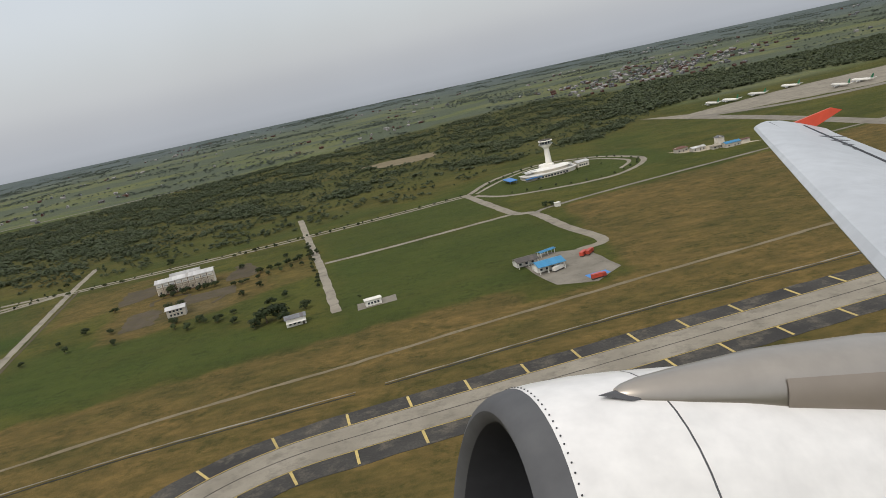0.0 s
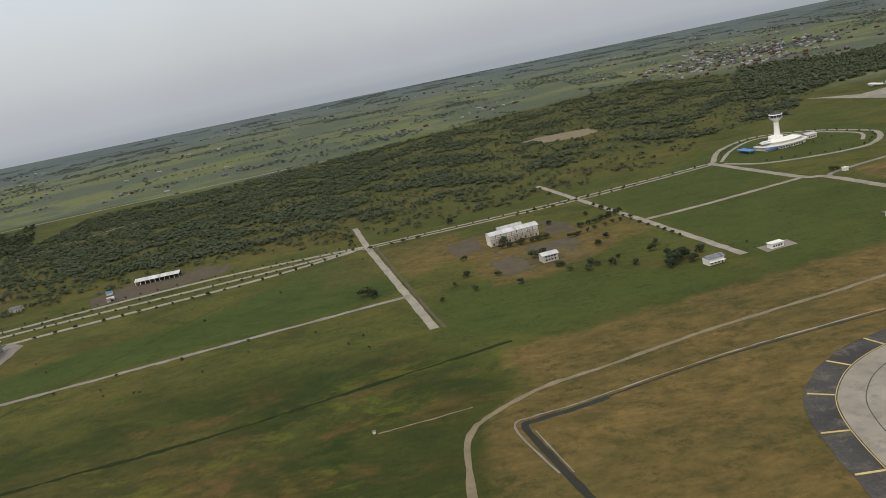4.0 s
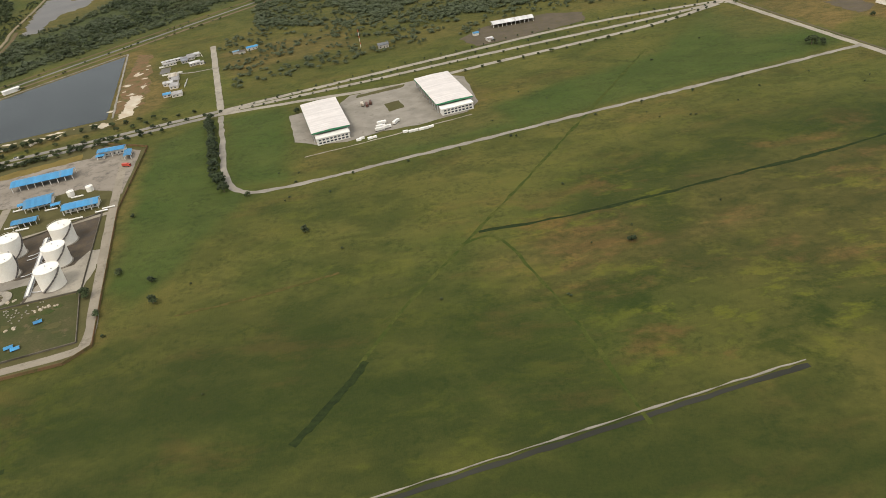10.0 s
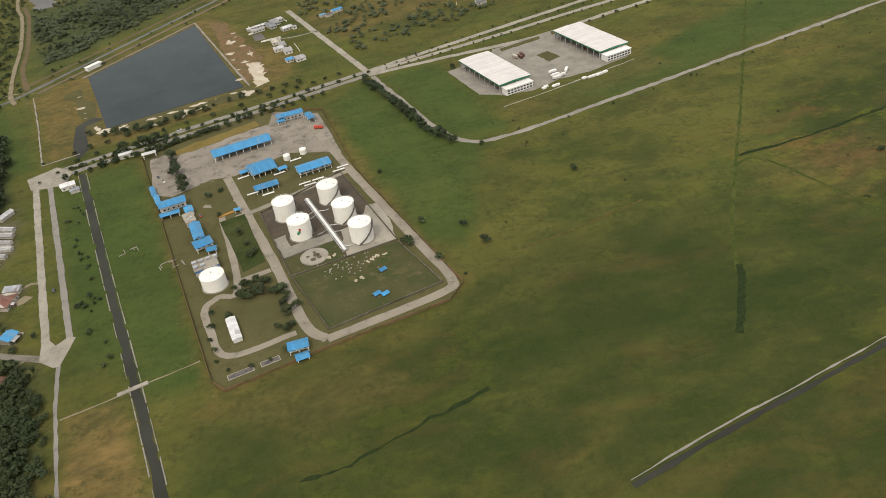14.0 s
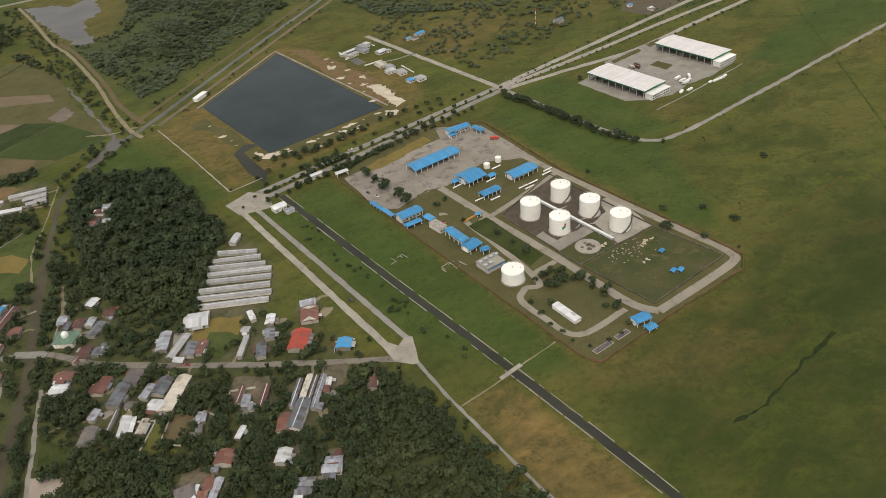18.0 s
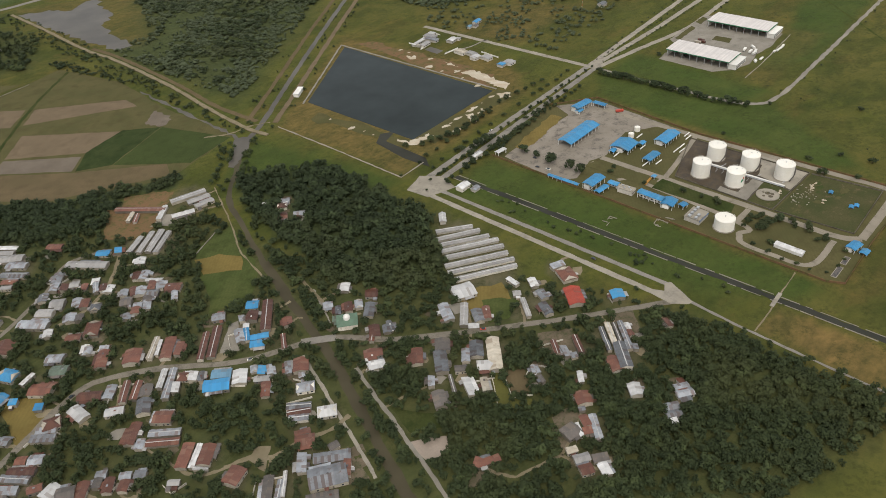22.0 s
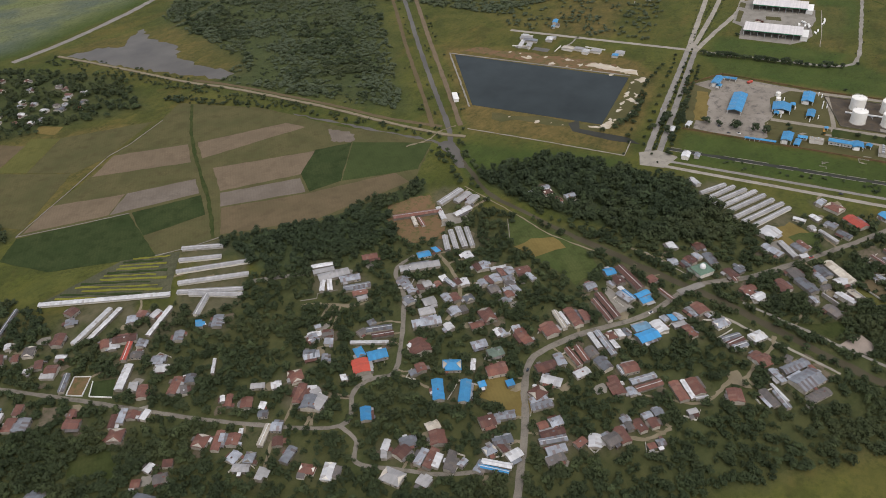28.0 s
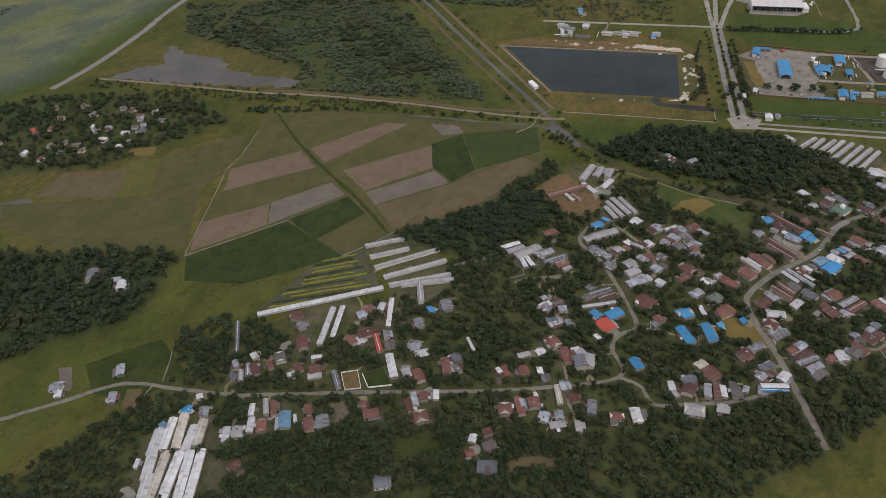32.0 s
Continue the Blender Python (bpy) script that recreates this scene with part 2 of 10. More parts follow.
    # distant rice fields in plots, with belts of dark woodland between
    vor = nt.nodes.new("ShaderNodeTexVoronoi")
    vor.distance, vor.inputs["Scale"].default_value = "CHEBYCHEV", 1.0
    mp = nt.nodes.new("ShaderNodeMapping")
    mp.inputs["Rotation"].default_value = (0, 0, radians(20))
    mp.inputs["Scale"].default_value = (0.006 / K, 0.011 / K, 0.01)
    nt.links.new(drift, mp.inputs["Vector"])
    nt.links.new(mp.outputs[0], vor.inputs["Vector"])
    hue = nt.nodes.new("ShaderNodeSeparateColor")
    nt.links.new(vor.outputs["Color"], hue.inputs[0])
    # field and belt colours are lifted and greyed to paint in haze
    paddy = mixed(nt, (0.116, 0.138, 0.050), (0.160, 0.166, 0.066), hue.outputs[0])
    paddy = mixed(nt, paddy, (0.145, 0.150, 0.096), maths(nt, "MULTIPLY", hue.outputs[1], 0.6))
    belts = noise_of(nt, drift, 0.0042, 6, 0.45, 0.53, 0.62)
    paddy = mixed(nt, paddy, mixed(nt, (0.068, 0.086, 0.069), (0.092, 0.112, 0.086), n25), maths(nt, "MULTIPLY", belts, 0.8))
    col = mixed(nt, grass, parched, dry)
    col = mixed(nt, col, scrub, wood)
    col = mixed(nt, col, soil, bare)
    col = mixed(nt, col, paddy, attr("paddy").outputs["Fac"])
    # the farthest land takes a pale blue-grey that paints in haze
    hazy_land = mixed(nt, (0.090, 0.112, 0.118), (0.108, 0.130, 0.130), noise_of(nt, drift, 0.0030, 5, 0.40, 0.62, 0.6))
    col = mixed(nt, col, hazy_land, attr("far_haze").outputs["Fac"])
    col = mixed(nt, col, (0.022, 0.030, 0.010), maths(nt, "MULTIPLY", n8, 0.26))
    tuft = noise_of(nt, pos, 0.22, 5, 0.46, 0.60, 0.72)
    col = mixed(nt, col, (0.016, 0.028, 0.007), maths(nt, "MULTIPLY", maths(nt, "MULTIPLY", tuft, n25), 0.55))
    col = mixed(nt, col, (0.12, 0.115, 0.028), maths(nt, "MULTIPLY", n2, 0.10))
    nt.links.new(col, b.inputs["Base Color"])
    bumped(nt, b, n2, 0.5, 0.5)
    return m


def leaf_material(name, a, b_, c, mottle=1.0):
    m, nt, b = blank(name, 0.75)
    geo = nt.nodes.new("ShaderNodeNewGeometry")
    pos = geo.outputs["Position"]
    col = mixed(nt, a, b_, geo.outputs["Random Per Island"])
    col = mixed(nt, col, c, noise_of(nt, pos, 0.9, 3, 0.45, 0.75, 0.7))
    col = mixed(nt, col, (0.085, 0.085, 0.03), maths(nt, "MULTIPLY", noise_of(nt, pos, 0.012, 3, 0.5, 0.75), 0.35))
    col = mixed(nt, col, tuple(k * 1.9 for k in b_), maths(nt, "MULTIPLY", noise_of(nt, pos, 0.09, 2, 0.56, 0.68), 0.55 * mottle))  # lighter single crowns
    col = mixed(nt, col, tuple(k * 0.62 for k in a), maths(nt, "MULTIPLY", noise_of(nt, pos, 0.06, 2, 0.52, 0.68), 0.6 * mottle))
    nt.links.new(col, b.inputs["Base Color"])
    b.inputs["Specular IOR Level"].default_value = 0.15
    return m


GRASSLAND = ground_material()
LEAVES = leaf_material("leaves", (0.025, 0.036, 0.014), (0.040, 0.051, 0.019), (0.018, 0.026, 0.011))
HEDGE_LEAVES = leaf_material("hedge_leaves", (0.024, 0.035, 0.015), (0.034, 0.046, 0.019), (0.018, 0.026, 0.012))
# wood leaves are lifted in colour, a thin haze painted into them
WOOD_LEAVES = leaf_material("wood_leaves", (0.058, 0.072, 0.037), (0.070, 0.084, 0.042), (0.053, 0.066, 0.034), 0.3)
# leaves of the far trees, paled and greyed so the colour holds haze
HAZY_LEAVES = leaf_material("hazy_leaves", (0.080, 0.098, 0.078), (0.098, 0.116, 0.090), (0.076, 0.094, 0.076), 0.15)
BARK = surface("bark", (0.10, 0.075, 0.05), (0.16, 0.13, 0.10), 1.0)
CONCRETE = surface("concrete_paving", (0.315, 0.284, 0.228), (0.238, 0.214, 0.170), 0.05, 1.2, 0.9, stain=(0.15, 0.135, 0.11), stain_at=(0.5, 0.72), vary=0.05)
OLD_CONCRETE = surface("weathered_concrete", (0.26, 0.237, 0.195), (0.180, 0.164, 0.134), 0.06, 1.0, 0.9, stain=(0.11, 0.10, 0.085), vary=0.05)
ASPHALT = surface("asphalt", (0.055, 0.053, 0.050), (0.085, 0.080, 0.072), 0.04, 1.0, 0.9, stain=(0.14, 0.125, 0.10), stain_at=(0.5, 0.65), vary=0.05)
ROAD_GREY = surface("grey_road", (0.19, 0.175, 0.15), (0.25, 0.23, 0.195), 0.05, 1.2, 0.9, stain=(0.11, 0.10, 0.085), vary=0.05)
TRACK = surface("dirt_track", (0.23, 0.19, 0.125), (0.165, 0.138, 0.085), 0.08, 1.0, 0.95, stain=(0.10, 0.10, 0.04), vary=0.05)
SAND = surface("pale_sand", (0.46, 0.41, 0.32), (0.36, 0.29, 0.20), 0.09, 0.8, 0.95, vary=0.05)
GRAVEL = surface("dark_gravel", (0.112, 0.092, 0.066), (0.082, 0.070, 0.050), 0.08, 1.0, 0.95, stain=(0.09, 0.08, 0.035), stain_at=(0.5, 0.65), vary=0.1)
RED_SOIL = surface("red_soil", (0.17, 0.10, 0.055), (0.13, 0.10, 0.045), 0.06, 0.8, 0.95, stain=(0.07, 0.08, 0.025), stain_at=(0.5, 0.62), vary=0.05)
VILLAGE_ROAD = surface("village_asphalt", (0.165, 0.146, 0.116), (0.215, 0.19, 0.15), 0.06, 1.0, 0.9, stain=(0.095, 0.085, 0.062), stain_at=(0.5, 0.68), vary=0.05)
PALE_EARTH = surface("pale_earth", (0.31, 0.255, 0.205), (0.24, 0.20, 0.16), 0.07, 0.9, 0.95, vary=0.05)
YARD_EARTH = surface("yard_earth", (0.150, 0.118, 0.082), (0.095, 0.080, 0.052), 0.09, 0.9, 0.95, stain=(0.05, 0.058, 0.024), stain_at=(0.48, 0.62), vary=0.1)
YELLOW_PAINT = surface("yellow_paint", (0.56, 0.42, 0.13), (0.40, 0.32, 0.15), 0.5, 3, 0.7)
WHITE_PAINT = surface("white_paint", (0.78, 0.76, 0.70), (0.68, 0.65, 0.58), 0.15, 2.0, 0.6, stain=(0.45, 0.38, 0.28), stain_at=(0.62, 0.85))
WALL_PAINT = surface("painted_wall", (0.62, 0.58, 0.50), (0.48, 0.44, 0.37), 0.2, 2.0, 0.85, vary=0.3, stain=(0.28, 0.24, 0.19))
HOME_WALL = surface("weathered_house_wall", (0.36, 0.325, 0.265), (0.25, 0.22, 0.175), 0.25, 2.0, 0.85, vary=0.5, stain=(0.15, 0.12, 0.09))
TANK_PAINT = surface("tank_paint", (0.80, 0.77, 0.69), (0.74, 0.70, 0.60), 0.12, 1.5, 0.5, stain=(0.55, 0.45, 0.31), stain_at=(0.60, 0.85), vary=0.03)
STEEL = surface("galvanised_steel", (0.45, 0.46, 0.46), (0.32, 0.32, 0.31), 0.5, 3, 0.45, 0.4)
GLASS_DARK, _nt, _b = blank("dark_window_glass", 0.12)
_b.inputs["Base Color"].default_value = (0.03, 0.04, 0.05, 1)
_b.inputs["Specular IOR Level"].default_value = 0.6
GREEN_TRIM = surface("green_trim", (0.03, 0.20, 0.09), (0.04, 0.15, 0.08), 0.3, 2.0, 0.6)
RED_PAINT = surface("red_paint", (0.50, 0.07, 0.04), (0.40, 0.07, 0.05), 0.4, 2.0, 0.5)
BLUE_PAINT = surface("blue_paint", (0.04, 0.20, 0.52), (0.05, 0.17, 0.42), 0.4, 2.0, 0.5)
DARK_GOODS = surface("dark_goods", (0.06, 0.06, 0.06), (0.14, 0.12, 0.10), 0.5, 3, 0.8)
WHITE_TIN = sheet_roof("white_roof_sheets", (0.60, 0.59, 0.57), (0.47, 0.46, 0.44), (0.32, 0.28, 0.24), (0.58, 0.8))
GREY_TIN = sheet_roof("zinc_roof_sheets", (0.275, 0.29, 0.305), (0.17, 0.175, 0.182), (0.14, 0.085, 0.062), (0.54, 0.72), vary=0.55, patch_share=0.22)
RUST_TIN = sheet_roof("rusty_roof_sheets", (0.150, 0.062, 0.038), (0.105, 0.046, 0.032), (0.21, 0.118, 0.080), (0.60, 0.74), vary=0.45, patch_share=0.14)
TERRACOTTA = sheet_roof("red_roof_tiles", (0.42, 0.060, 0.030), (0.33, 0.06, 0.035), (0.22, 0.09, 0.055), (0.62, 0.8))
BLUE_TIN = sheet_roof("blue_roof_sheets", (0.035, 0.21, 0.42), (0.055, 0.23, 0.40), (0.15, 0.26, 0.36), (0.62, 0.8))
DARK_TIN = sheet_roof("brown_roof_sheets", (0.13, 0.11, 0.095), (0.095, 0.085, 0.075), (0.20, 0.16, 0.12))
MOSS_TIN = sheet_roof("mossy_green_roof_sheets", (0.13, 0.17, 0.125), (0.10, 0.13, 0.095), (0.08, 0.07, 0.05))
DULL_BLUE_TIN = sheet_roof("faded_blue_roof_sheets", (0.12, 0.24, 0.33), (0.10, 0.19, 0.26), (0.16, 0.20, 0.22))
CREAM_TIN = sheet_roof("cream_roof_sheets", (0.50, 0.45, 0.36), (0.40, 0.35, 0.27), (0.25, 0.19, 0.13))


def water(name, base, rough=0.12, gloss=0.5):
    m, nt, b = blank(name, rough)
    b.inputs["Specular IOR Level"].default_value = gloss
    geo = nt.nodes.new("ShaderNodeNewGeometry")
    col = mixed(nt, base, tuple(c * 1.5 for c in base), noise_of(nt, geo.outputs["Position"], 0.02, 4))
    nt.links.new(col, b.inputs["Base Color"])
    bumped(nt, b, noise_of(nt, geo.outputs["Position"], 0.5, 3), 0.12, 0.1)
    return m


POOL_WATER = water("pool_water", (0.018, 0.023, 0.022), 0.20, 0.05)
MUD_WATER = water("muddy_water", (0.050, 0.043, 0.026), 0.5, 0.05)
CANAL_WATER = water("canal_water", (0.026, 0.026, 0.020), 0.5, 0.05)
SWAMP_WATER = water("swamp_water", (0.068, 0.061, 0.050), 0.35, 0.08)


def crop(name, a, b_):
    """A field: broad patches, damp stains and faint plough lines."""
    m = surface(name, a, b_, 0.03, 0.5, 0.95, vary=0.0, stain=tuple(c * 0.66 for c in a), stain_at=(0.48, 0.68))
    nt, bs = m.node_tree, m.node_tree.nodes["Principled BSDF"]
    geo = nt.nodes.new("ShaderNodeNewGeometry")
    mp = nt.nodes.new("ShaderNodeMapping")
    mp.inputs["Rotation"].default_value = (0, 0, radians(38))
    nt.links.new(geo.outputs["Position"], mp.inputs["Vector"])
    wave = nt.nodes.new("ShaderNodeTexWave")
    wave.inputs["Scale"].default_value, wave.inputs["Distortion"].default_value, wave.inputs["Detail"].default_value = 0.11 / K, 3.0, 3.0
    nt.links.new(mp.outputs[0], wave.inputs["Vector"])
    old = bs.inputs["Base Color"].links[0].from_socket
    nt.links.new(mixed(nt, old, tuple(c * 0.6 for c in a), maths(nt, "MULTIPLY", wave.outputs[1], 0.17)), bs.inputs["Base Color"])
    return m


CROP_OLIVE = crop("olive_stubble", (0.098, 0.087, 0.037), (0.070, 0.070, 0.028))
CROP_GREY = crop("ploughed_grey_field", (0.164, 0.124, 0.078), (0.132, 0.102, 0.064))
CROP_LIME = crop("yellow_green_field", (0.108, 0.104, 0.030), (0.088, 0.088, 0.026))
CROP_PURPLE = crop("flooded_grey_field", (0.166, 0.138, 0.106), (0.120, 0.098, 0.072))
LAWN = crop("dark_lawn", (0.036, 0.050, 0.014), (0.058, 0.062, 0.021))
CROP_GREEN = crop("green_rice", (0.032, 0.046, 0.015), (0.046, 0.058, 0.020))
CROP_OCHRE = crop("ripe_field", (0.175, 0.130, 0.042), (0.140, 0.110, 0.036))
CROP_BROWN = crop("bare_brown_field", (0.130, 0.098, 0.054), (0.100, 0.080, 0.042))
CROP_MID = crop("bright_green_rice", (0.050, 0.066, 0.021), (0.042, 0.056, 0.018))
CROP_YELLOW = crop("yellow_flowers", (0.19, 0.18, 0.03), (0.13, 0.14, 0.03))
MEADOW = crop("meadow_grass", (0.056, 0.074, 0.022), (0.076, 0.086, 0.028))
DITCH = surface("wet_ditch", (0.016, 0.024, 0.009), (0.028, 0.040, 0.012), 0.3, 1.5, 0.9, vary=0.0)
FAINT_TRACK = surface("faint_track", (0.100, 0.074, 0.026), (0.062, 0.062, 0.017), 0.1, 0.8, 0.95, stain=(0.045, 0.055, 0.013), stain_at=(0.45, 0.58), vary=0.0)
WEED_LINE = surface("weedy_line", (0.046, 0.062, 0.014), (0.080, 0.082, 0.020), 0.05, 0.8, 0.95, stain=(0.036, 0.052, 0.012), stain_at=(0.45, 0.6), vary=0.0)
SHED_TIN = sheet_roof("pinkish_white_roof_sheets", (0.63, 0.585, 0.54), (0.56, 0.52, 0.48), (0.42, 0.36, 0.31), (0.60, 0.8), vary=0.04, sheet=0.10, patch_share=0.0)
CROP_DARK = crop("wet_beds", (0.070, 0.072, 0.040), (0.100, 0.095, 0.055))

# ---- building blocks ----
ANGLE = 14.0  # the airfield's grid, degrees


class Geo:
    """Collects faces for one mesh."""

    def __init__(self):
        self.v, self.f = [], []

    def add(self, verts, faces):
        n = len(self.v)
        self.v += [tuple(p) for p in verts]
        self.f += [tuple(i + n for i in face) for face in faces]
        return self

    def box(self, x, y, z, sx, sy, sz, rot=0.0):
        """A box with its base's middle at x, y, z."""
        c, s = math.cos(radians(rot)), math.sin(radians(rot))
        pts = [(x + c * a - s * b, y + s * a + c * b, z + h) for h in (0, sz) for a, b in ((-sx / 2, -sy / 2), (sx / 2, -sy / 2), (sx / 2, sy / 2), (-sx / 2, sy / 2))]
        return self.add(pts, [(3, 2, 1, 0), (4, 5, 6, 7), (0, 1, 5, 4), (1, 2, 6, 5), (2, 3, 7, 6), (3, 0, 4, 7)])

    def prism(self, poly, z0, z1):
        n = len(poly)
        pts = [(x, y, z0) for x, y in poly] + [(x, y, z1) for x, y in poly]
        return self.add(pts, [tuple(range(n, 2 * n)), tuple(range(n - 1, -1, -1))] + [(i, (i + 1) % n, n + (i + 1) % n, n + i) for i in range(n)])

    def cyl(self, x, y, z0, z1, r0, r1=None, n=16, caps=True):
        r1 = r0 if r1 is None else r1
        ring = [(math.cos(2 * math.pi * i / n), math.sin(2 * math.pi * i / n)) for i in range(n)]
        pts = [(x + r0 * c, y + r0 * s, z0) for c, s in ring] + [(x + r1 * c, y + r1 * s, z1) for c, s in ring]
        faces = [(i, (i + 1) % n, n + (i + 1) % n, n + i) for i in range(n)]
        return self.add(pts, faces + ([tuple(range(n, 2 * n)), tuple(range(n - 1, -1, -1))] if caps else []))

    def tube(self, a, b, r, n=6):
        a, b = Vector(a), Vector(b)
        m = (b - a).to_track_quat("Z", "Y").to_matrix()
        ring = [m @ Vector((r * math.cos(2 * math.pi * i / n), r * math.sin(2 * math.pi * i / n), 0)) for i in range(n)]
        return self.add([a + p for p in ring] + [b + p for p in ring], [(i, (i + 1) % n, n + (i + 1) % n, n + i) for i in range(n)] + [tuple(range(n, 2 * n)), tuple(range(n - 1, -1, -1))])

    def gable(self, length, width, eave, ridge, over=0.5, thick=0.15, x=0.0, y=0.0):
        """A two-sided roof with its ridge along x."""
        a, b = length / 2 + over, width / 2 + over
        drop = (ridge - eave) * over / max(width / 2, 0.1)
        sec = [(-b, eave - drop), (0, ridge), (b, eave - drop), (b, eave - drop + thick), (0, ridge + thick), (-b, eave - drop + thick)]
        pts = [(x + sx * a, y + p, q) for sx in (-1, 1) for p, q in sec]
        return self.add(pts, [(0, 1, 7, 6), (1, 2, 8, 7), (2, 3, 9, 8), (3, 4, 10, 9), (4, 5, 11, 10), (5, 0, 6, 11), (5, 4, 1, 0), (4, 3, 2, 1), (6, 7, 10, 11), (7, 8, 9, 10)])

    def sheets(self, length, width, eave, ridge, rng, over=0.5, thick=0.1):
        """A two-sided roof laid sheet by sheet, ridge along x."""
        n = max(3, round((length + 2 * over) / 2.2))
        a, b = length / 2 + over, width / 2 + over
        drop = (ridge - eave) * over / max(width / 2, 0.1)
        rows = []
        for k in range(n + 1):
            x, up = -a + 2 * a * k / n, rng.uniform(-0.06, 0.06)
            l, r = (b + rng.uniform(-0.15, 0.25) for _ in range(2))
            low = [(x, -l, eave - drop + up), (x, 0, ridge + up), (x, r, eave - drop + up)]
            rows.append(low + [(p, q, z + thick) for p, q, z in reversed(low)])
        f = [(6 * k + i, 6 * k + (i + 1) % 6, 6 * k + 6 + (i + 1) % 6, 6 * k + 6 + i) for k in range(n) for i in range(6)]
        return self.add([p for row in rows for p in row], f + [(5, 4, 3, 2, 1, 0), tuple(6 * n + i for i in range(6))])

    def hip(self, length, width, eave, ridge, over=0.6):
        a, b, r = length / 2 + over, width / 2 + over, max(length / 2 - width / 2, 0.2)
        pts = [(-a, -b, eave), (a, -b, eave), (a, b, eave), (-a, b, eave), (-r, 0, ridge), (r, 0, ridge), (-a, -b, eave - 0.2), (a, -b, eave - 0.2), (a, b, eave - 0.2), (-a, b, eave - 0.2)]
        return self.add(pts, [(0, 1, 5, 4), (1, 2, 5), (2, 3, 4, 5), (3, 0, 4), (0, 6, 7, 1), (1, 7, 8, 2), (2, 8, 9, 3), (3, 9, 6, 0), (9, 8, 7, 6)])

    def gable_walls(self, length, width, eave, ridge, base=0.0):
        """A wall shell with pointed ends."""
        a, b = length / 2, width / 2
        pts = [(sx * a, p, q) for sx in (-1, 1) for p, q in ((-b, base), (b, base), (b, eave), (0, ridge), (-b, eave))]
        return self.add(pts, [(4, 3, 2, 1, 0), (5, 6, 7, 8, 9), (0, 5, 9, 4), (1, 2, 7, 6), (0, 1, 6, 5), (4, 9, 8, 3), (3, 8, 7, 2)])

    def mesh(self, name, smooth=False):
        me = bpy.data.meshes.new(name)
        me.from_pydata(self.v, [], self.f)
        if smooth:
            me.shade_smooth()
            me.set_sharp_from_angle(angle=radians(35))
        return me


def thing(name, x, y, z=0.0, rot=0.0, label="", category="", group="", kind=""):
    ob = new(name)
    ob.empty_display_size = 1.0
    ob.matrix_world = pose(x, y, z, 0, 0, rot)
    return tagged(ob, label, category, group, kind)


def part(name, geo, material, parent, label="", smooth=False):
    ob = new(name, geo if isinstance(geo, bpy.types.Mesh) else geo.mesh(name, smooth))
    if not ob.data.materials:
        ob.data.materials.append(material)
    ob.parent = parent
    return tagged(ob, label)


def solid(name, geo, material, label, category, kind="", group="", smooth=False):
    ob = new(name, geo.mesh(name, smooth))
    ob.data.materials.append(material)
    return tagged(ob, label, category, group, kind)


def smoothed(pts, steps=6):
    """A curve through the points."""
    if len(pts) < 3:
        return [Vector((*p, 0)) for p in pts]
    p = [Vector((*q, 0)) for q in pts]
    p = [2 * p[0] - p[1]] + p + [2 * p[-1] - p[-2]]
    out = []
    for i in range(1, len(p) - 2):
        for k in range(steps):
            t = k / steps
            out.append(0.5 * ((2 * p[i]) + (p[i + 1] - p[i - 1]) * t + (2 * p[i - 1] - 5 * p[i] + 4 * p[i + 1] - p[i + 2]) * t * t + (3 * p[i] - p[i - 1] - 3 * p[i + 1] + p[i + 2]) * t ** 3))
    return out + [p[-2]]


BLOCK_LINES = []  # ways and waters that trees keep off: points, half width
PATCHES = []
BLOCK_POLYS = []  # bare ground and fields that trees keep off
BLOCK_SPOTS = []  # x, y, radius


def strip(pts, width, z0, z1, rough=0.0, straight=False, seed=1):
    """A ribbon of ground along a curve, with side faces."""
    line = [Vector((*p, 0)) for p in pts] if straight else smoothed(pts)
    rng = random.Random(seed)
    if rough:
        dense = []
        for a, b in zip(line, line[1:]):
            n = max(1, int((b - a).length / 6))
            dense += [a.lerp(b, k / n) for k in range(n)]
        line = dense + [line[-1]]
    g = Geo()
    rows = []
    for i, p in enumerate(line):
        d = (line[min(i + 1, len(line) - 1)] - line[max(i - 1, 0)]).normalized()
        n = Vector((-d.y, d.x, 0))
        l, r = (width / 2 + rng.uniform(-rough, rough) for _ in range(2))
        a, b = p + n * l, p - n * r
        rows.append([(a.x, a.y, z0), (a.x, a.y, z1), (b.x, b.y, z1), (b.x, b.y, z0)])
    n = len(rows)
    g.v = [q for row in rows for q in row]
    for i in range(n - 1):
        a, b = 4 * i, 4 * i + 4
        g.f += [(a, a + 1, b + 1, b), (a + 1, a + 2, b + 2, b + 1), (a + 2, a + 3, b + 3, b + 2)]
    g.f += [(3, 2, 1, 0), (4 * n - 4, 4 * n - 3, 4 * n - 2, 4 * n - 1)]
    return g


def road(name, pts, width, material, label, z=0.10, rough=0.45, keep=2.0, straight=False):
    BLOCK_LINES.append(([tuple(p) for p in pts], width / 2 + keep))
    z += 0.0023 * (len(BLOCK_LINES) % 40)
    return solid(name, strip(pts, width, -0.3, z, rough, straight, len(BLOCK_LINES)), material, label, "road", "structure")


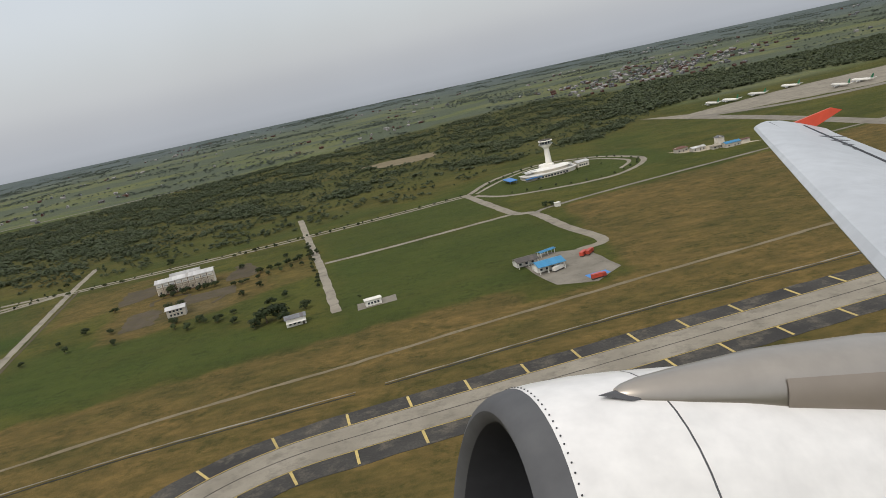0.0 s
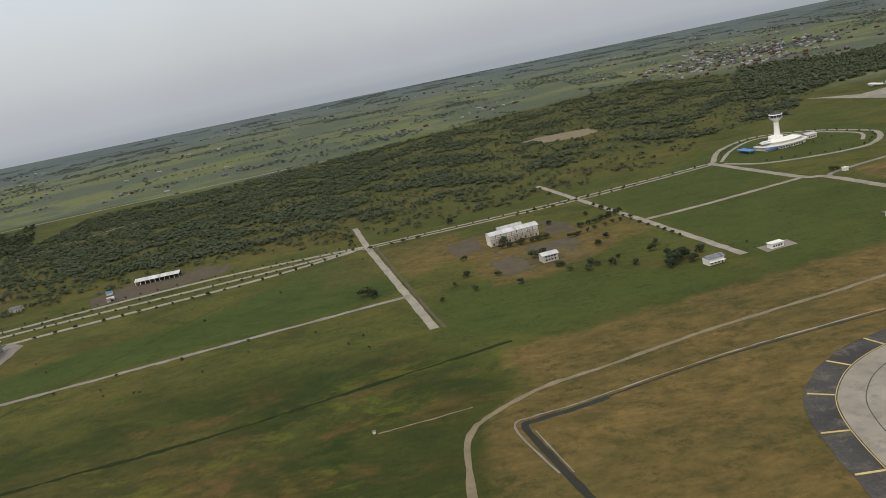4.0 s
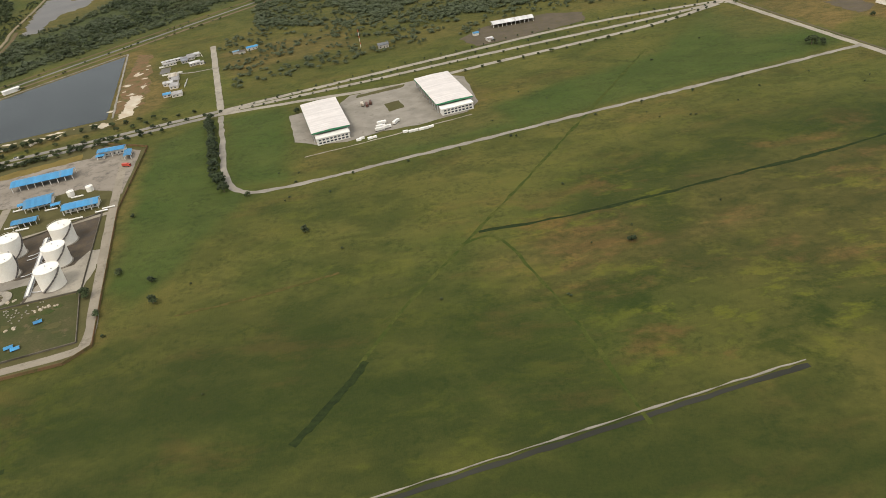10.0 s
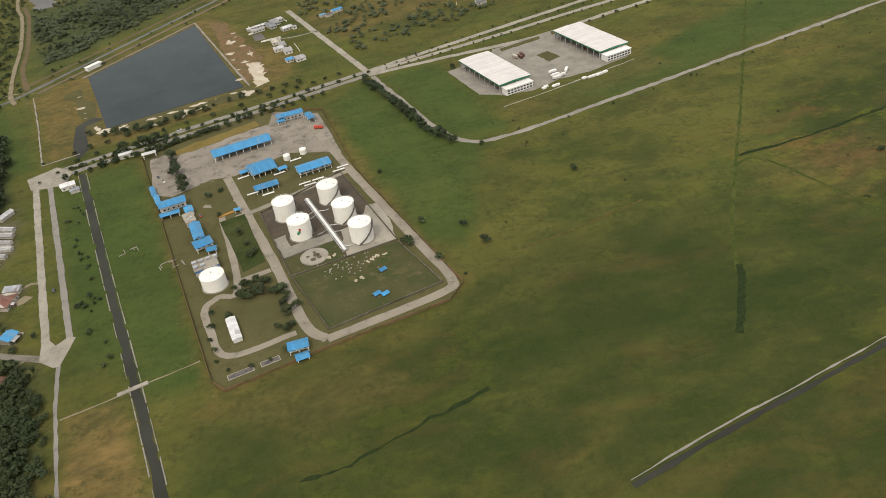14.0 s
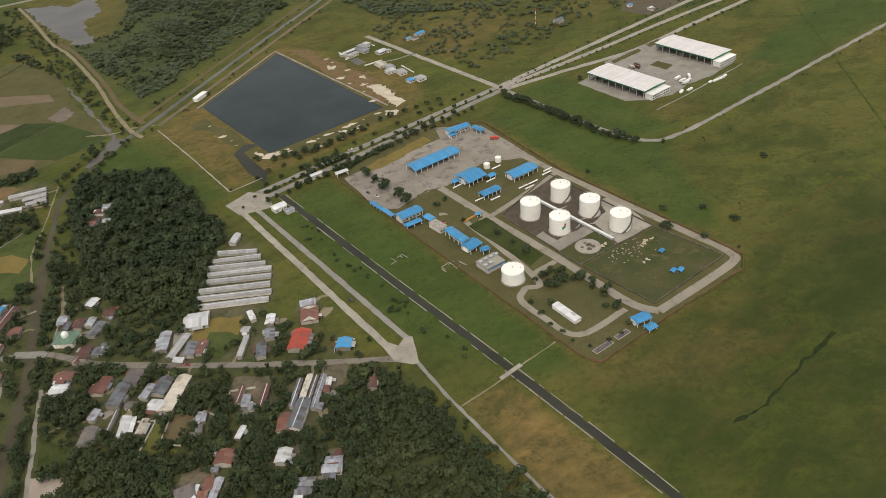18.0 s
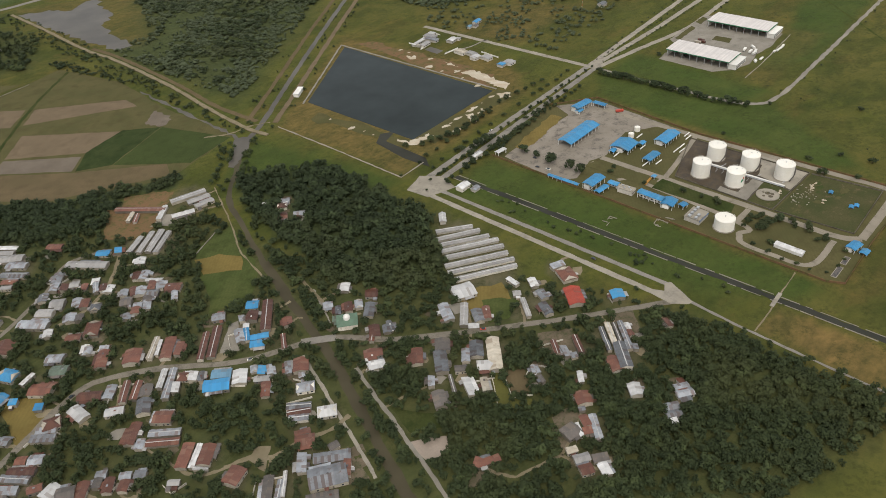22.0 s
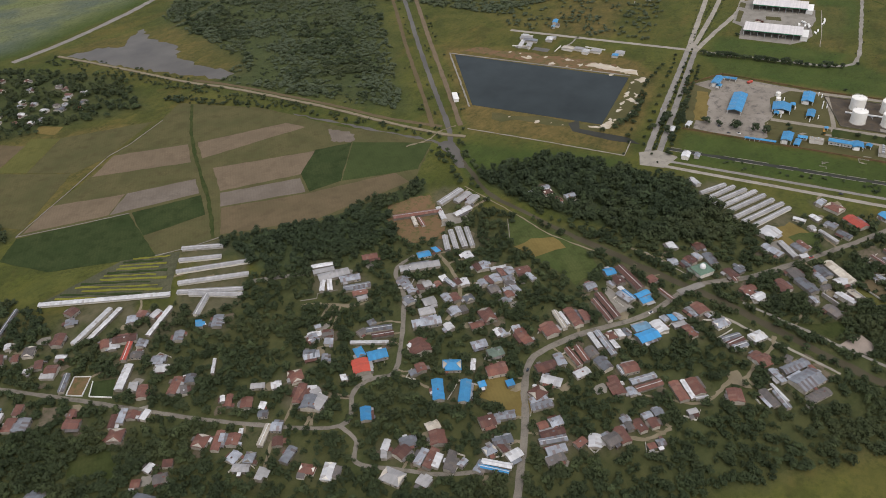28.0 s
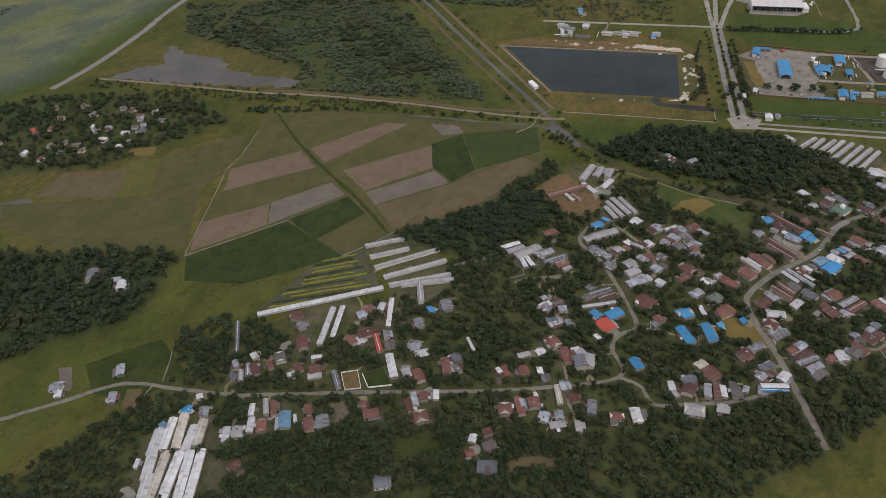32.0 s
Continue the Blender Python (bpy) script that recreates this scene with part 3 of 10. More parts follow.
def patch(name, poly, material, label, z=0.06, rough=1.2, category="field", step=9.0, seed=3):
    """A flat piece of ground with an uneven edge."""
    rng = random.Random(seed + len(poly) + int(abs(poly[0][0])))
    edge = []
    for a, b in zip(poly, poly[1:] + poly[:1]):
        n = max(1, int(math.hypot(b[0] - a[0], b[1] - a[1]) / step))
        edge += [(a[0] + (b[0] - a[0]) * k / n + rng.uniform(-rough, rough) * (k > 0), a[1] + (b[1] - a[1]) * k / n + rng.uniform(-rough, rough) * (k > 0)) for k in range(n)]
    BLOCK_POLYS.append(list(poly))
    if sum(a[0] * b[1] - b[0] * a[1] for a, b in zip(edge, edge[1:] + edge[:1])) < 0:
        edge.reverse()
    PATCHES.append(name)
    return solid(name, Geo().prism(edge, -0.3, z + 0.0031 * (len(PATCHES) % 17)), material, label, category, "structure")


def inside(x, y, poly):
    """Signed distance to a polygon's edge, positive inside; x and y are arrays."""
    dist, odd = np.full(x.shape, 1e9), np.zeros(x.shape, bool)
    for (ax, ay), (bx, by) in zip(poly, poly[1:] + poly[:1]):
        ex, ey = bx - ax, by - ay
        t = np.clip(((x - ax) * ex + (y - ay) * ey) / (ex * ex + ey * ey), 0, 1)
        dist = np.minimum(dist, np.hypot(x - ax - t * ex, y - ay - t * ey))
        odd ^= ((ay > y) != (by > y)) & (x < ex * (y - ay) / (by - ay + 1e-12) + ax)
    return np.where(odd, dist, -dist)


def wobble(x, y, size):
    """A smooth uneven field, about -1 to 1."""
    k = 2 * math.pi / size
    return (np.sin(k * x + 1.3 * np.sin(0.7 * k * y)) + np.sin(k * 0.83 * y + 1.7 * np.sin(0.6 * k * x) + 2) + 0.6 * np.sin(2.3 * k * (0.6 * x + 0.8 * y)) + 0.5 * np.sin(3.9 * k * (0.9 * x - 0.5 * y) + 1)) / 3.1


# ---- the ground sheet ----
WOOD = [(-1000, 1120), (-960, 905), (-750, 800), (-600, 800), (-400, 835), (-213, 900), (-89, 954), (55, 960), (180, 990), (300, 1160), (420, 1600), (200, 1950), (-413, 1640), (-771, 1455), (-1000, 1400)]
EAST_WOOD = [(180, 1100), (215, 1260), (300, 1190), (430, 1245), (570, 1285), (690, 1225), (1000, 1330), (1100, 1700), (640, 1650), (420, 1800), (300, 1500)]
SCRUB = [(-1150, 1461), (-980, 1130), (-1300, 800), (-1386, 1079), (-1302, 1099), (-1259, 1365)]
GROVE = [(-1383, 632), (-1300, 585), (-1272, 450), (-1300, 372), (-1342, 358), (-1388, 421), (-1395, 563)]
VILLAGE = [(-1640, 690), (-1510, 640), (-1440, 600), (-1400, 470), (-1290, 350), (-1205, 215), (-1180, 60), (-1400, 80), (-1600, 250), (-1800, 400), (-2000, 600), (-2050, 900), (-1920, 850), (-1820, 835), (-1700, 715)]
PALMS = [(-1624, 749), (-1540, 712), (-1510, 640), (-1612, 648), (-1632, 694)]
FIELD_WOOD = [(-1634, 778), (-1573, 747), (-1520, 719), (-1458, 688), (-1418, 674), (-1436, 648), (-1481, 670), (-1507, 623), (-1549, 638), (-1642, 751)]
WEST_WOOD = [(-1810, 1128), (-1733, 955), (-1823, 925), (-1918, 993), (-2150, 1180), (-1950, 1350)]
HAMLET = [(-1520, 1385), (-1440, 1210), (-1480, 1090), (-1640, 1170), (-1760, 1360), (-1640, 1480)]
DRY = [(-274, 354), (-174, 378), (-76, 401), (11, 421), (25, 388), (83, 407), (82, 481), (72, 625), (249, 672), (700, 780), (900, 300), (900, -200), (-240, -200), (-292, 230), (-290, 275), (-264, 300)]
ZONES = [  # polygon, channel (0 dry, 1 woodland floor, 2 bare), strength, softness
    # dry on WOOD and the verge north of the road also paints in haze
    (DRY, 0, 1.0, 3), (WOOD, 0, 0.22, 40), ([(-1000, 820), (-930, 640), (-680, 720), (-400, 730), (-180, 770), (-40, 830), (40, 920), (-200, 900), (-560, 820), (-960, 910)], 0, 0.28, 30), (WOOD, 1, 0.2, 30), (EAST_WOOD, 1, 0.4, 20), (SCRUB, 1, 0.8, 30), ([(-1410, 1130), (-1330, 1060), (-1290, 1130), (-1270, 1330), (-1440, 1390)], 0, 0.55, 18), (GROVE, 1, 1.0, 8), (VILLAGE, 1, 0.74, 14), (VILLAGE, 0, 0.6, 14), (WEST_WOOD, 1, 1.0, 12), (HAMLET, 1, 0.7, 14), (PALMS, 1, 1.0, 5), (FIELD_WOOD, 1, 1.0, 5),
    ([(-278, 520), (-266, 480), (-233, 486), (-187, 515), (-157, 544), (-172, 613), (-224, 640), (-284, 645), (-304, 629), (-293, 582)], 0, 1.0, 5), ([(-370, 668), (-291, 682), (-300, 579), (-335, 549)], 0, 0.85, 5), ([(-172, 613), (-157, 544), (-125, 560), (-140, 640)], 0, 0.7, 6),
    ([(-245, 560), (-200, 575), (-190, 520), (-250, 505)], 2, 0.35, 12),
    ([(-990, 800), (-830, 830), (-800, 740), (-950, 690)], 0, 0.7, 12),
    ([(-1300, 700), (-1250, 515), (-1040, 575), (-1000, 660), (-1110, 880)], 0, 0.8, 10),
    ([(-1180, 167), (-1148, 172), (-1116, 30), (-1160, 20)], 0, 1.0, 4),
    ([(-1165, 485), (-1050, 530), (-990, 500), (-935, 200), (-1030, 165), (-1095, 150)], 0, 0.55, 6),
    ([(-1600, 1150), (-1500, 1045), (-1735, 945), (-1800, 1130), (-1700, 1260)], 0, 0.5, 8),
    ([(-640, 200), (-550, 220), (-470, 280), (-560, 240)], 0, 0.6, 18), ([(-700, 240), (-600, 270), (-590, 215), (-690, 190)], 0, 0.4, 22),
    ([(-1097, 145), (-1010, 152), (-980, 128), (-1047, 105)], 0, 0.4, 12), ([(-560, 300), (-430, 330), (-380, 240), (-480, 160), (-600, 190)], 0, 0.3, 25),
    ([(-440, 640), (-330, 690), (-345, 560), (-420, 560)], 0, 0.3, 20), ([(-800, 560), (-690, 600), (-660, 440), (-840, 400)], 0, 0.35, 8),
]


LUSH = [  # well watered lawns
    [(-1238, 465), (-1165, 485), (-1092, 160), (-1130, 165), (-1185, 228)], [(-928, 555), (-868, 560), (-846, 388), (-895, 395)], [(-985, 500), (-945, 556), (-905, 420), (-870, 372), (-920, 240), (-950, 260)],
    [(-118, 585), (30, 628), (78, 480), (20, 425), (-90, 398), (-92, 450)], [(-150, 715), (-5, 765), (30, 640), (-118, 598)], [(-325, 490), (-265, 500), (-130, 440), (-90, 396), (-260, 378), (-310, 395)], [(-840, 460), (-680, 480), (-500, 560), (-420, 660), (-350, 560), (-345, 510), (-740, 405)],
    [(-1330, 690), (-1260, 510), (-1290, 500), (-1385, 640)], [(-60, 760), (60, 880), (190, 860), (215, 760), (100, 690)], [(-1480, 1420), (-1000, 1500), (-780, 1480), (-1000, 1900), (-2200, 2300), (-2300, 1700)], [(-450, 830), (-200, 880), (-60, 800), (-200, 745), (-390, 720)],
]


BOG = [(-690, 275), (-600, 305), (-516, 325), (-430, 340), (-350, 380), (-300, 330), (-330, 200), (-480, 100), (-620, 120), (-665, 200)]
# DEEP: darker green grass, darkened further to paint its nearness without haze
DEEP = [(-1090, 150), (-975, 170), (-900, 215), (-775, 215), (-690, 200), (-640, 120), (-500, 60), (-500, -60), (-1100, -60)]


DARK_GRASS = [(-300, 380), (-430, 400), (-640, 330), (-660, 200), (-420, 120), (-285, 180), (-275, 300)]


def lines_of(lo, hi, step, reach):
    out, d, v = list(np.arange(lo, hi, step)), step, hi
    while v < reach:
        out.append(v); d *= 1.25; v += d
    out.append(reach)
    d, v = step, lo
    while True:
        d *= 1.25; v -= d
        if v < -reach:
            break
        out.insert(0, v)
    return np.array([-reach] + out)


def ground():
    xs, ys = lines_of(-2100, 350, 7.0, 5200), lines_of(-60, 1500, 7.0, 5200)
    gx, gy = np.meshgrid(xs, ys)
    x, y = gx.ravel(), gy.ravel()
    wx, wy = x + 5 * wobble(x, y, 70) + 2.5 * wobble(y, x, 23), y + 5 * wobble(y + 40, x, 64) + 2.5 * wobble(x, y + 9, 19)
    chan = np.zeros((len(x), 4), np.float32)
    chan[:, 3] = 1
    for poly, c, strength, soft in ZONES:
        w = np.clip(inside(wx, wy, poly) / (2 * soft) + 0.5, 0, 1)
        chan[:, c] = np.maximum(chan[:, c], strength * w * w * (3 - 2 * w))
    thick = wobble(x, y, 170) + 0.6 * wobble(y, x, 63) - 0.02 - 0.22 * np.clip((x + 650) / 500, 0, 1)  # the wood's dense parts
    for poly in (WOOD, EAST_WOOD):
        chan[:, 1] = np.maximum(chan[:, 1], np.clip(inside(wx, wy, poly) / 20, 0, 1) * np.clip(thick / 0.5 + 0.5, 0, 1))
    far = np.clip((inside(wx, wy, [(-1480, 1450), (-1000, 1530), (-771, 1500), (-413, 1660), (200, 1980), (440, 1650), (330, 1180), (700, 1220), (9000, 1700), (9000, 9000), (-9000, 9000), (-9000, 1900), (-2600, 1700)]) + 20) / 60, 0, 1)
    lush = np.zeros(len(x))
    for poly in LUSH:
        w = np.clip(inside(wx, wy, poly) / 14 + 0.5, 0, 1)
        lush = np.maximum(lush, w * (0.65 if poly[0][0] > -700 else 0.95))
    bog, deep = (np.clip(inside(wx + 12 * wobble(x, y, 110), wy + 12 * wobble(y, x, 90), p) / 60 + 0.5, 0, 1) for p in (BOG, DEEP))
    deep = np.maximum(deep, 0.6 * bog)
    deep = np.maximum(deep, 0.95 * np.clip(inside(wx, wy, DARK_GRASS) / 50 + 0.5, 0, 1))
    for hx, hy, r in HOUSES:  # trodden soil round the houses
        near = np.abs(x - hx) + np.abs(y - hy) < 40
        d = np.hypot(wx[near] - hx, wy[near] - hy)
        chan[near, 2] = np.maximum(chan[near, 2], 0.65 * np.clip((r + 5 - d) / 6, 0, 1) * (0.25 + 0.75 * (math.sin(hx * 12.9 + hy * 78.2) > -0.3)))
    # share of painted haze, growing with distance
    far_haze = np.clip((np.hypot(x + 250, y) + 180 * wobble(x, y, 900) - 2900) / 1300, 0, 1) * (y > 300)
    me = bpy.data.meshes.new("ground")
    nx, ny = len(xs), len(ys)
    me.vertices.add(len(x))
    me.vertices.foreach_set("co", np.stack([x, y, np.zeros_like(x)], 1).astype(np.float32).ravel())
    i = (np.arange(ny - 1)[:, None] * nx + np.arange(nx - 1)).ravel()
    quads = np.stack([i, i + 1, i + nx + 1, i + nx], 1).astype(np.int32)
    me.loops.add(quads.size)
    me.loops.foreach_set("vertex_index", quads.ravel())
    me.polygons.add(len(quads))
    me.polygons.foreach_set("loop_start", (np.arange(len(quads)) * 4).astype(np.int32))
    me.update(calc_edges=True)
    me.attributes.new("land", "FLOAT_COLOR", "POINT").data.foreach_set("color", chan.ravel())
    me.attributes.new("paddy", "FLOAT", "POINT").data.foreach_set("value", far.astype(np.float32))
    me.attributes.new("lush", "FLOAT", "POINT").data.foreach_set("value", lush.astype(np.float32))
    me.attributes.new("bog", "FLOAT", "POINT").data.foreach_set("value", bog.astype(np.float32))
    me.attributes.new("deep", "FLOAT", "POINT").data.foreach_set("value", deep.astype(np.float32))
    me.attributes.new("far_haze", "FLOAT", "POINT").data.foreach_set("value", far_haze.astype(np.float32))
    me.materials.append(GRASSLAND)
    tagged(new("ground", me), "flat green and brown grassland, scrub and distant rice fields with haze painted in", "ground", kind="structure")



# ---- roads, tracks and paved ground ----
road("main_road", [(-1250, 493), (-1121, 529), (-938, 578)], 7, ROAD_GREY, "grey carriageway with a planted median")
road("main_road", [(-1246, 481), (-1118, 517), (-938, 568)], 7, ROAD_GREY, "grey carriageway with a planted median")
road("main_road", [(-938, 578), (-785, 622), (-676, 653), (-586, 678), (-499, 692), (-392, 697)], 7, CONCRETE, "pale concrete carriageway lined with small trees")
road("main_road", [(-938, 573), (-785, 604), (-671, 631), (-498, 666), (-392, 692)], 7, CONCRETE, "pale concrete carriageway lined with small trees")
road("main_road", [(-938, 568), (-850, 572), (-755, 576), (-662, 600), (-497, 643), (-400, 686)], 7, CONCRETE, "pale concrete carriageway beside the cargo sheds")
road("avenue", [(-392, 695), (-275, 712), (-172, 730), (-80, 752), (0, 775)], 4.5, CONCRETE, "narrow pale lane of an avenue")
road("avenue", [(-392, 687), (-275, 702), (-172, 719), (-80, 742), (0, 766)], 4.5, CONCRETE, "narrow pale lane of an avenue")
road("cross_road", [(-411, 800), (-387, 693), (-336, 493), (-316, 415)], 6.4, CONCRETE, "wide concrete road that ends in the grass", straight=True)
road("cross_road", [(-190, 838), (-162, 724), (-127, 587), (-94, 447)], 6.4, CONCRETE, "wide concrete road that ends in the grass", straight=True)
road("footpath", [(-379, 692), (-330, 494), (-309, 414)], 2.4, GRAVEL, "narrow brown path beside a concrete road")
road("service_road", [(-336, 499), (-443, 473), (-618, 430), (-746, 399), (-851, 376), (-884, 384), (-902, 422), (-917, 485), (-935, 562)], 5, OLD_CONCRETE, "worn concrete service road through the grass", z=0.11, rough=0.9)
road("east_road", [(-124, 591), (-67, 603), (35, 632)], 6, CONCRETE, "pale concrete road between lawns")
road("tower_road", [(-4, 772), (15, 700), (34, 633), (49, 617), (64, 550), (80, 490), (62, 476)], 8, CONCRETE, "concrete road to the fire station")
road("tower_ring", [(0, 775), (27, 833), (70, 872), (103, 876), (144, 850), (171, 807), (180, 775), (167, 741), (143, 716), (121, 709), (89, 709), (36, 722), (6, 758)], 6, CONCRETE, "concrete ring road round the control tower")
road("tower_ring", [(8, 770), (35, 818), (72, 858), (103, 862), (140, 838), (160, 803), (166, 776), (150, 744)], 4, CONCRETE, "inner lane of the tower ring road")
road("service_road", [(49, 617), (65, 630), (130, 652), (254, 684), (420, 725), (700, 800)], 5, OLD_CONCRETE, "worn concrete service road beside dry grass")
road("side_road", [(-1003, 835), (-970, 705), (-935, 566)], 7, CONCRETE, "short concrete road to the pump buildings", straight=True)
road("boulevard", [(-1254, 478), (-1203, 240)], 5.4, CONCRETE, "pale concrete carriageway lined with young trees", rough=0.35, straight=True)
road("boulevard", [(-1242, 478), (-1187, 236)], 4.6, ROAD_GREY, "grey concrete carriageway lined with young trees", rough=0.35, straight=True)
patch("road_junction", [(-1264, 492), (-1240, 505), (-1224, 490), (-1226, 465), (-1256, 468)], CONCRETE, "concrete crossroads with a small island", 0.24, 0.4, "road")
patch("road_junction", [(-1206, 242), (-1201, 243), (-1196, 236), (-1189, 242), (-1184, 240), (-1187, 226), (-1190, 214), (-1194, 214), (-1204, 223)], CONCRETE, "concrete turning place at the end of a boulevard", 0.24, 0.4, "road")
road("country_road", [(-1191, 216), (-1185, 169), (-1169, 82), (-1150, -20)], 2.3, ROAD_GREY, "worn narrow road along a canal")
road("village_street", [(-1193, 220), (-1284, 266), (-1339, 297), (-1388, 327), (-1425, 360), (-1486, 379), (-1536, 411), (-1579, 428), (-1608, 418), (-1634, 401), (-1673, 379), (-1730, 350)], 5.4, VILLAGE_ROAD, "grey village street between tin-roofed houses", z=0.12)
road("village_street", [(-1990, 960), (-1932, 908), (-1893, 873), (-1877, 820), (-1862, 774), (-1825, 697), (-1788, 618), (-1761, 565), (-1721, 505), (-1690, 520), (-1671, 517), (-1656, 508), (-1624, 528), (-1579, 564), (-1558, 591), (-1530, 592)], 3.8, VILLAGE_ROAD, "grey village lane between houses and trees")
road("village_lane", [(-1721, 505), (-1724, 486), (-1738, 473), (-1726, 447), (-1709, 416), (-1680, 385)], 3.4, VILLAGE_ROAD, "curving grey village lane")
road("village_lane", [(-1585, 511), (-1555, 519), (-1530, 546), (-1515, 575)], 3.5, TRACK, "narrow dirt lane among houses")
road("village_lane", [(-1448, 355), (-1451, 324), (-1454, 302), (-1457, 276), (-1460, 251), (-1463, 230)], 2.6, CONCRETE, "worn lane along the river")
road("village_lane", [(-1534, 297), (-1518, 294), (-1507, 286), (-1489, 285), (-1464, 281), (-1450, 284)], 3.2, TRACK, "narrow dirt lane past a workshop", rough=0.6)
road("village_lane", [(-1424, 319), (-1428, 285), (-1430, 258), (-1433, 234), (-1435, 211), (-1439, 180)], 2.8, OLD_CONCRETE, "worn lane along the river", rough=0.5)
patch("meadow", [(-1426, 274), (-1404, 248), (-1408, 236), (-1427, 246)], LAWN, "dark green meadow beside the river", 0.07, 1.5)
road("village_lane", [(-1407, 440), (-1407, 394), (-1406, 374)], 3, TRACK, "dirt lane along the river")
road("highway", [(-1500, 1406), (-1416, 1413), (-1326, 1431), (-1257, 1449), (-1162, 1477), (-900, 1530), (-500, 1600)], 11, ROAD_GREY, "broad unfinished road through rice fields", rough=1.0)
road("reservoir_kerb", [(-1298, 700), (-1276, 610), (-1255, 515), (-1222, 524)], 1.2, CONCRETE, "pale low kerb round the reservoir ground", z=0.4, straight=True)
road("field_track", [(-1440, 1047), (-1485, 990), (-1519, 939), (-1550, 887), (-1577, 840), (-1602, 803), (-1621, 776)], 4.0, LAWN, "grassy track between ploughed fields", rough=0.8)
road("embankment_road", [(-1316, 690), (-1327, 723), (-1340, 802), (-1351, 895), (-1378, 1039), (-1399, 1110), (-1424, 1247), (-1448, 1366)], 5, TRACK, "earth road on top of a low flood bank", z=0.9, rough=0.5)
road("embankment_slope", [(-1310, 730), (-1330, 802), (-1342, 895), (-1369, 1039), (-1390, 1110)], 6, CROP_BROWN, "earth road on top of a flood bank", rough=0.6)
road("canal_track", [(-1296, 712), (-1232, 778), (-1106, 910), (-960, 1060), (-800, 1230)], 6, CROP_GREY, "earth track along a canal", rough=0.6)
road("canal_track", [(-1318, 738), (-1262, 796), (-1142, 926), (-1000, 1074), (-840, 1250)], 5.5, CROP_BROWN, "earth track along a canal", rough=0.6)
road("field_path", [(-300, 200), (-300, 255), (-286, 278), (-258, 297), (-228, 306), (-171, 326), (-118, 341), (-72, 352), (-23, 367), (79, 394), (195, 422), (420, 480)], 3.2, TRACK, "pale worn path across dry grass", rough=0.7)
road("forest_track", [(-1285, 1312), (-1183, 1345), (-1020, 1385), (-856, 1420)], 2.5, CROP_OLIVE, "faint track along the woods", rough=0.8)

TAXI = [(420, 376), (176, 322), (25, 290), (-50, 274), (-92, 262), (-120, 240), (-134, 205), (-138, 120)]
road("taxiway_shoulder", TAXI, 48, ASPHALT, "dark stained asphalt taxiway shoulder", z=0.07, rough=0.6)
road("taxiway", TAXI, 22, CONCRETE, "pale concrete taxiway with a curve", z=0.12, rough=0.1)
road("drain", [(-229, 274), (-158, 295), (-67, 313)], 1.2, CANAL_WATER, "dark open drain beside the taxiway", rough=0.3)
road("drain", [(-54, 317), (48, 341), (122, 354), (194, 366), (420, 412)], 1.2, CANAL_WATER, "dark open drain beside the taxiway", rough=0.3)
road("drain_kerb", [(-229, 277), (-158, 297.5), (-67, 315.5)], 0.8, CONCRETE, "pale concrete edge of a drain", z=0.2)
road("drain_kerb", [(-54, 319.5), (48, 343.5), (122, 356.5), (194, 368.5), (420, 414.5)], 0.8, CONCRETE, "pale concrete edge of a drain", z=0.2)


def taxi_marks():
    line = smoothed(TAXI, 24)
    for side in (11.6, -11.6):
        pts = []
        for i, p in enumerate(line):
            d = (line[min(i + 1, len(line) - 1)] - line[max(i - 1, 0)]).normalized()
            pts.append((p.x - d.y * side, p.y + d.x * side))
        solid("taxiway_edge_line", strip(pts[::4], 0.35, 0.0, 0.30), YELLOW_PAINT, "faded yellow taxiway edge line", "road marking", "structure")
    run = 0.0
    for i in range(1, len(line) - 1):
        run += (line[i] - line[i - 1]).length
        if run > 26:
            run -= 26
            d = (line[i + 1] - line[i - 1]).normalized()
            for side in (17.5, -17.5):
                g = Geo().box(0, 0, 0.02, 1.1, 11, 0.28)
                ob = solid("shoulder_bar", g, YELLOW_PAINT, "yellow bar painted across the dark shoulder", "road marking", "structure", "taxiway shoulder bars")
                ob.matrix_world = pose(line[i].x - d.y * side, line[i].y + d.x * side, 0, 0, 0, math.degrees(math.atan2(d.y, d.x)))
    solid("taxiway_centre_line", strip([(p.x, p.y) for p in line[::4]], 0.4, 0.0, 0.30), DARK_GOODS, "dark worn taxiway centre line", "road marking", "structure")


taxi_marks()

# ---- water ----
patch("reservoir", [(-1243, 733), (-1124, 851), (-1066, 605), (-1203, 571)], POOL_WATER, "dark still water of a four-sided reservoir", 0.10, 0.2, "water")
patch("reservoir_inlet", [(-1236, 592), (-1222, 606), (-1206, 600), (-1226, 588), (-1215, 530), (-1222, 512), (-1232, 545)], CANAL_WATER, "narrow dark inlet of the reservoir", 0.08, 0.3, "water")
road("reservoir_bank", [(-1249, 733), (-1124, 860), (-1060, 606)], 2.2, OLD_CONCRETE, "weathered concrete bank of the reservoir", z=0.5, straight=True)
road("canal", [(-1214, 480), (-1175, 317), (-1141, 179), (-1113, 58), (-1090, -60)], 5.6, CANAL_WATER, "straight dark drainage canal", z=0.05, rough=0.9)
kerb_rng = random.Random(6)
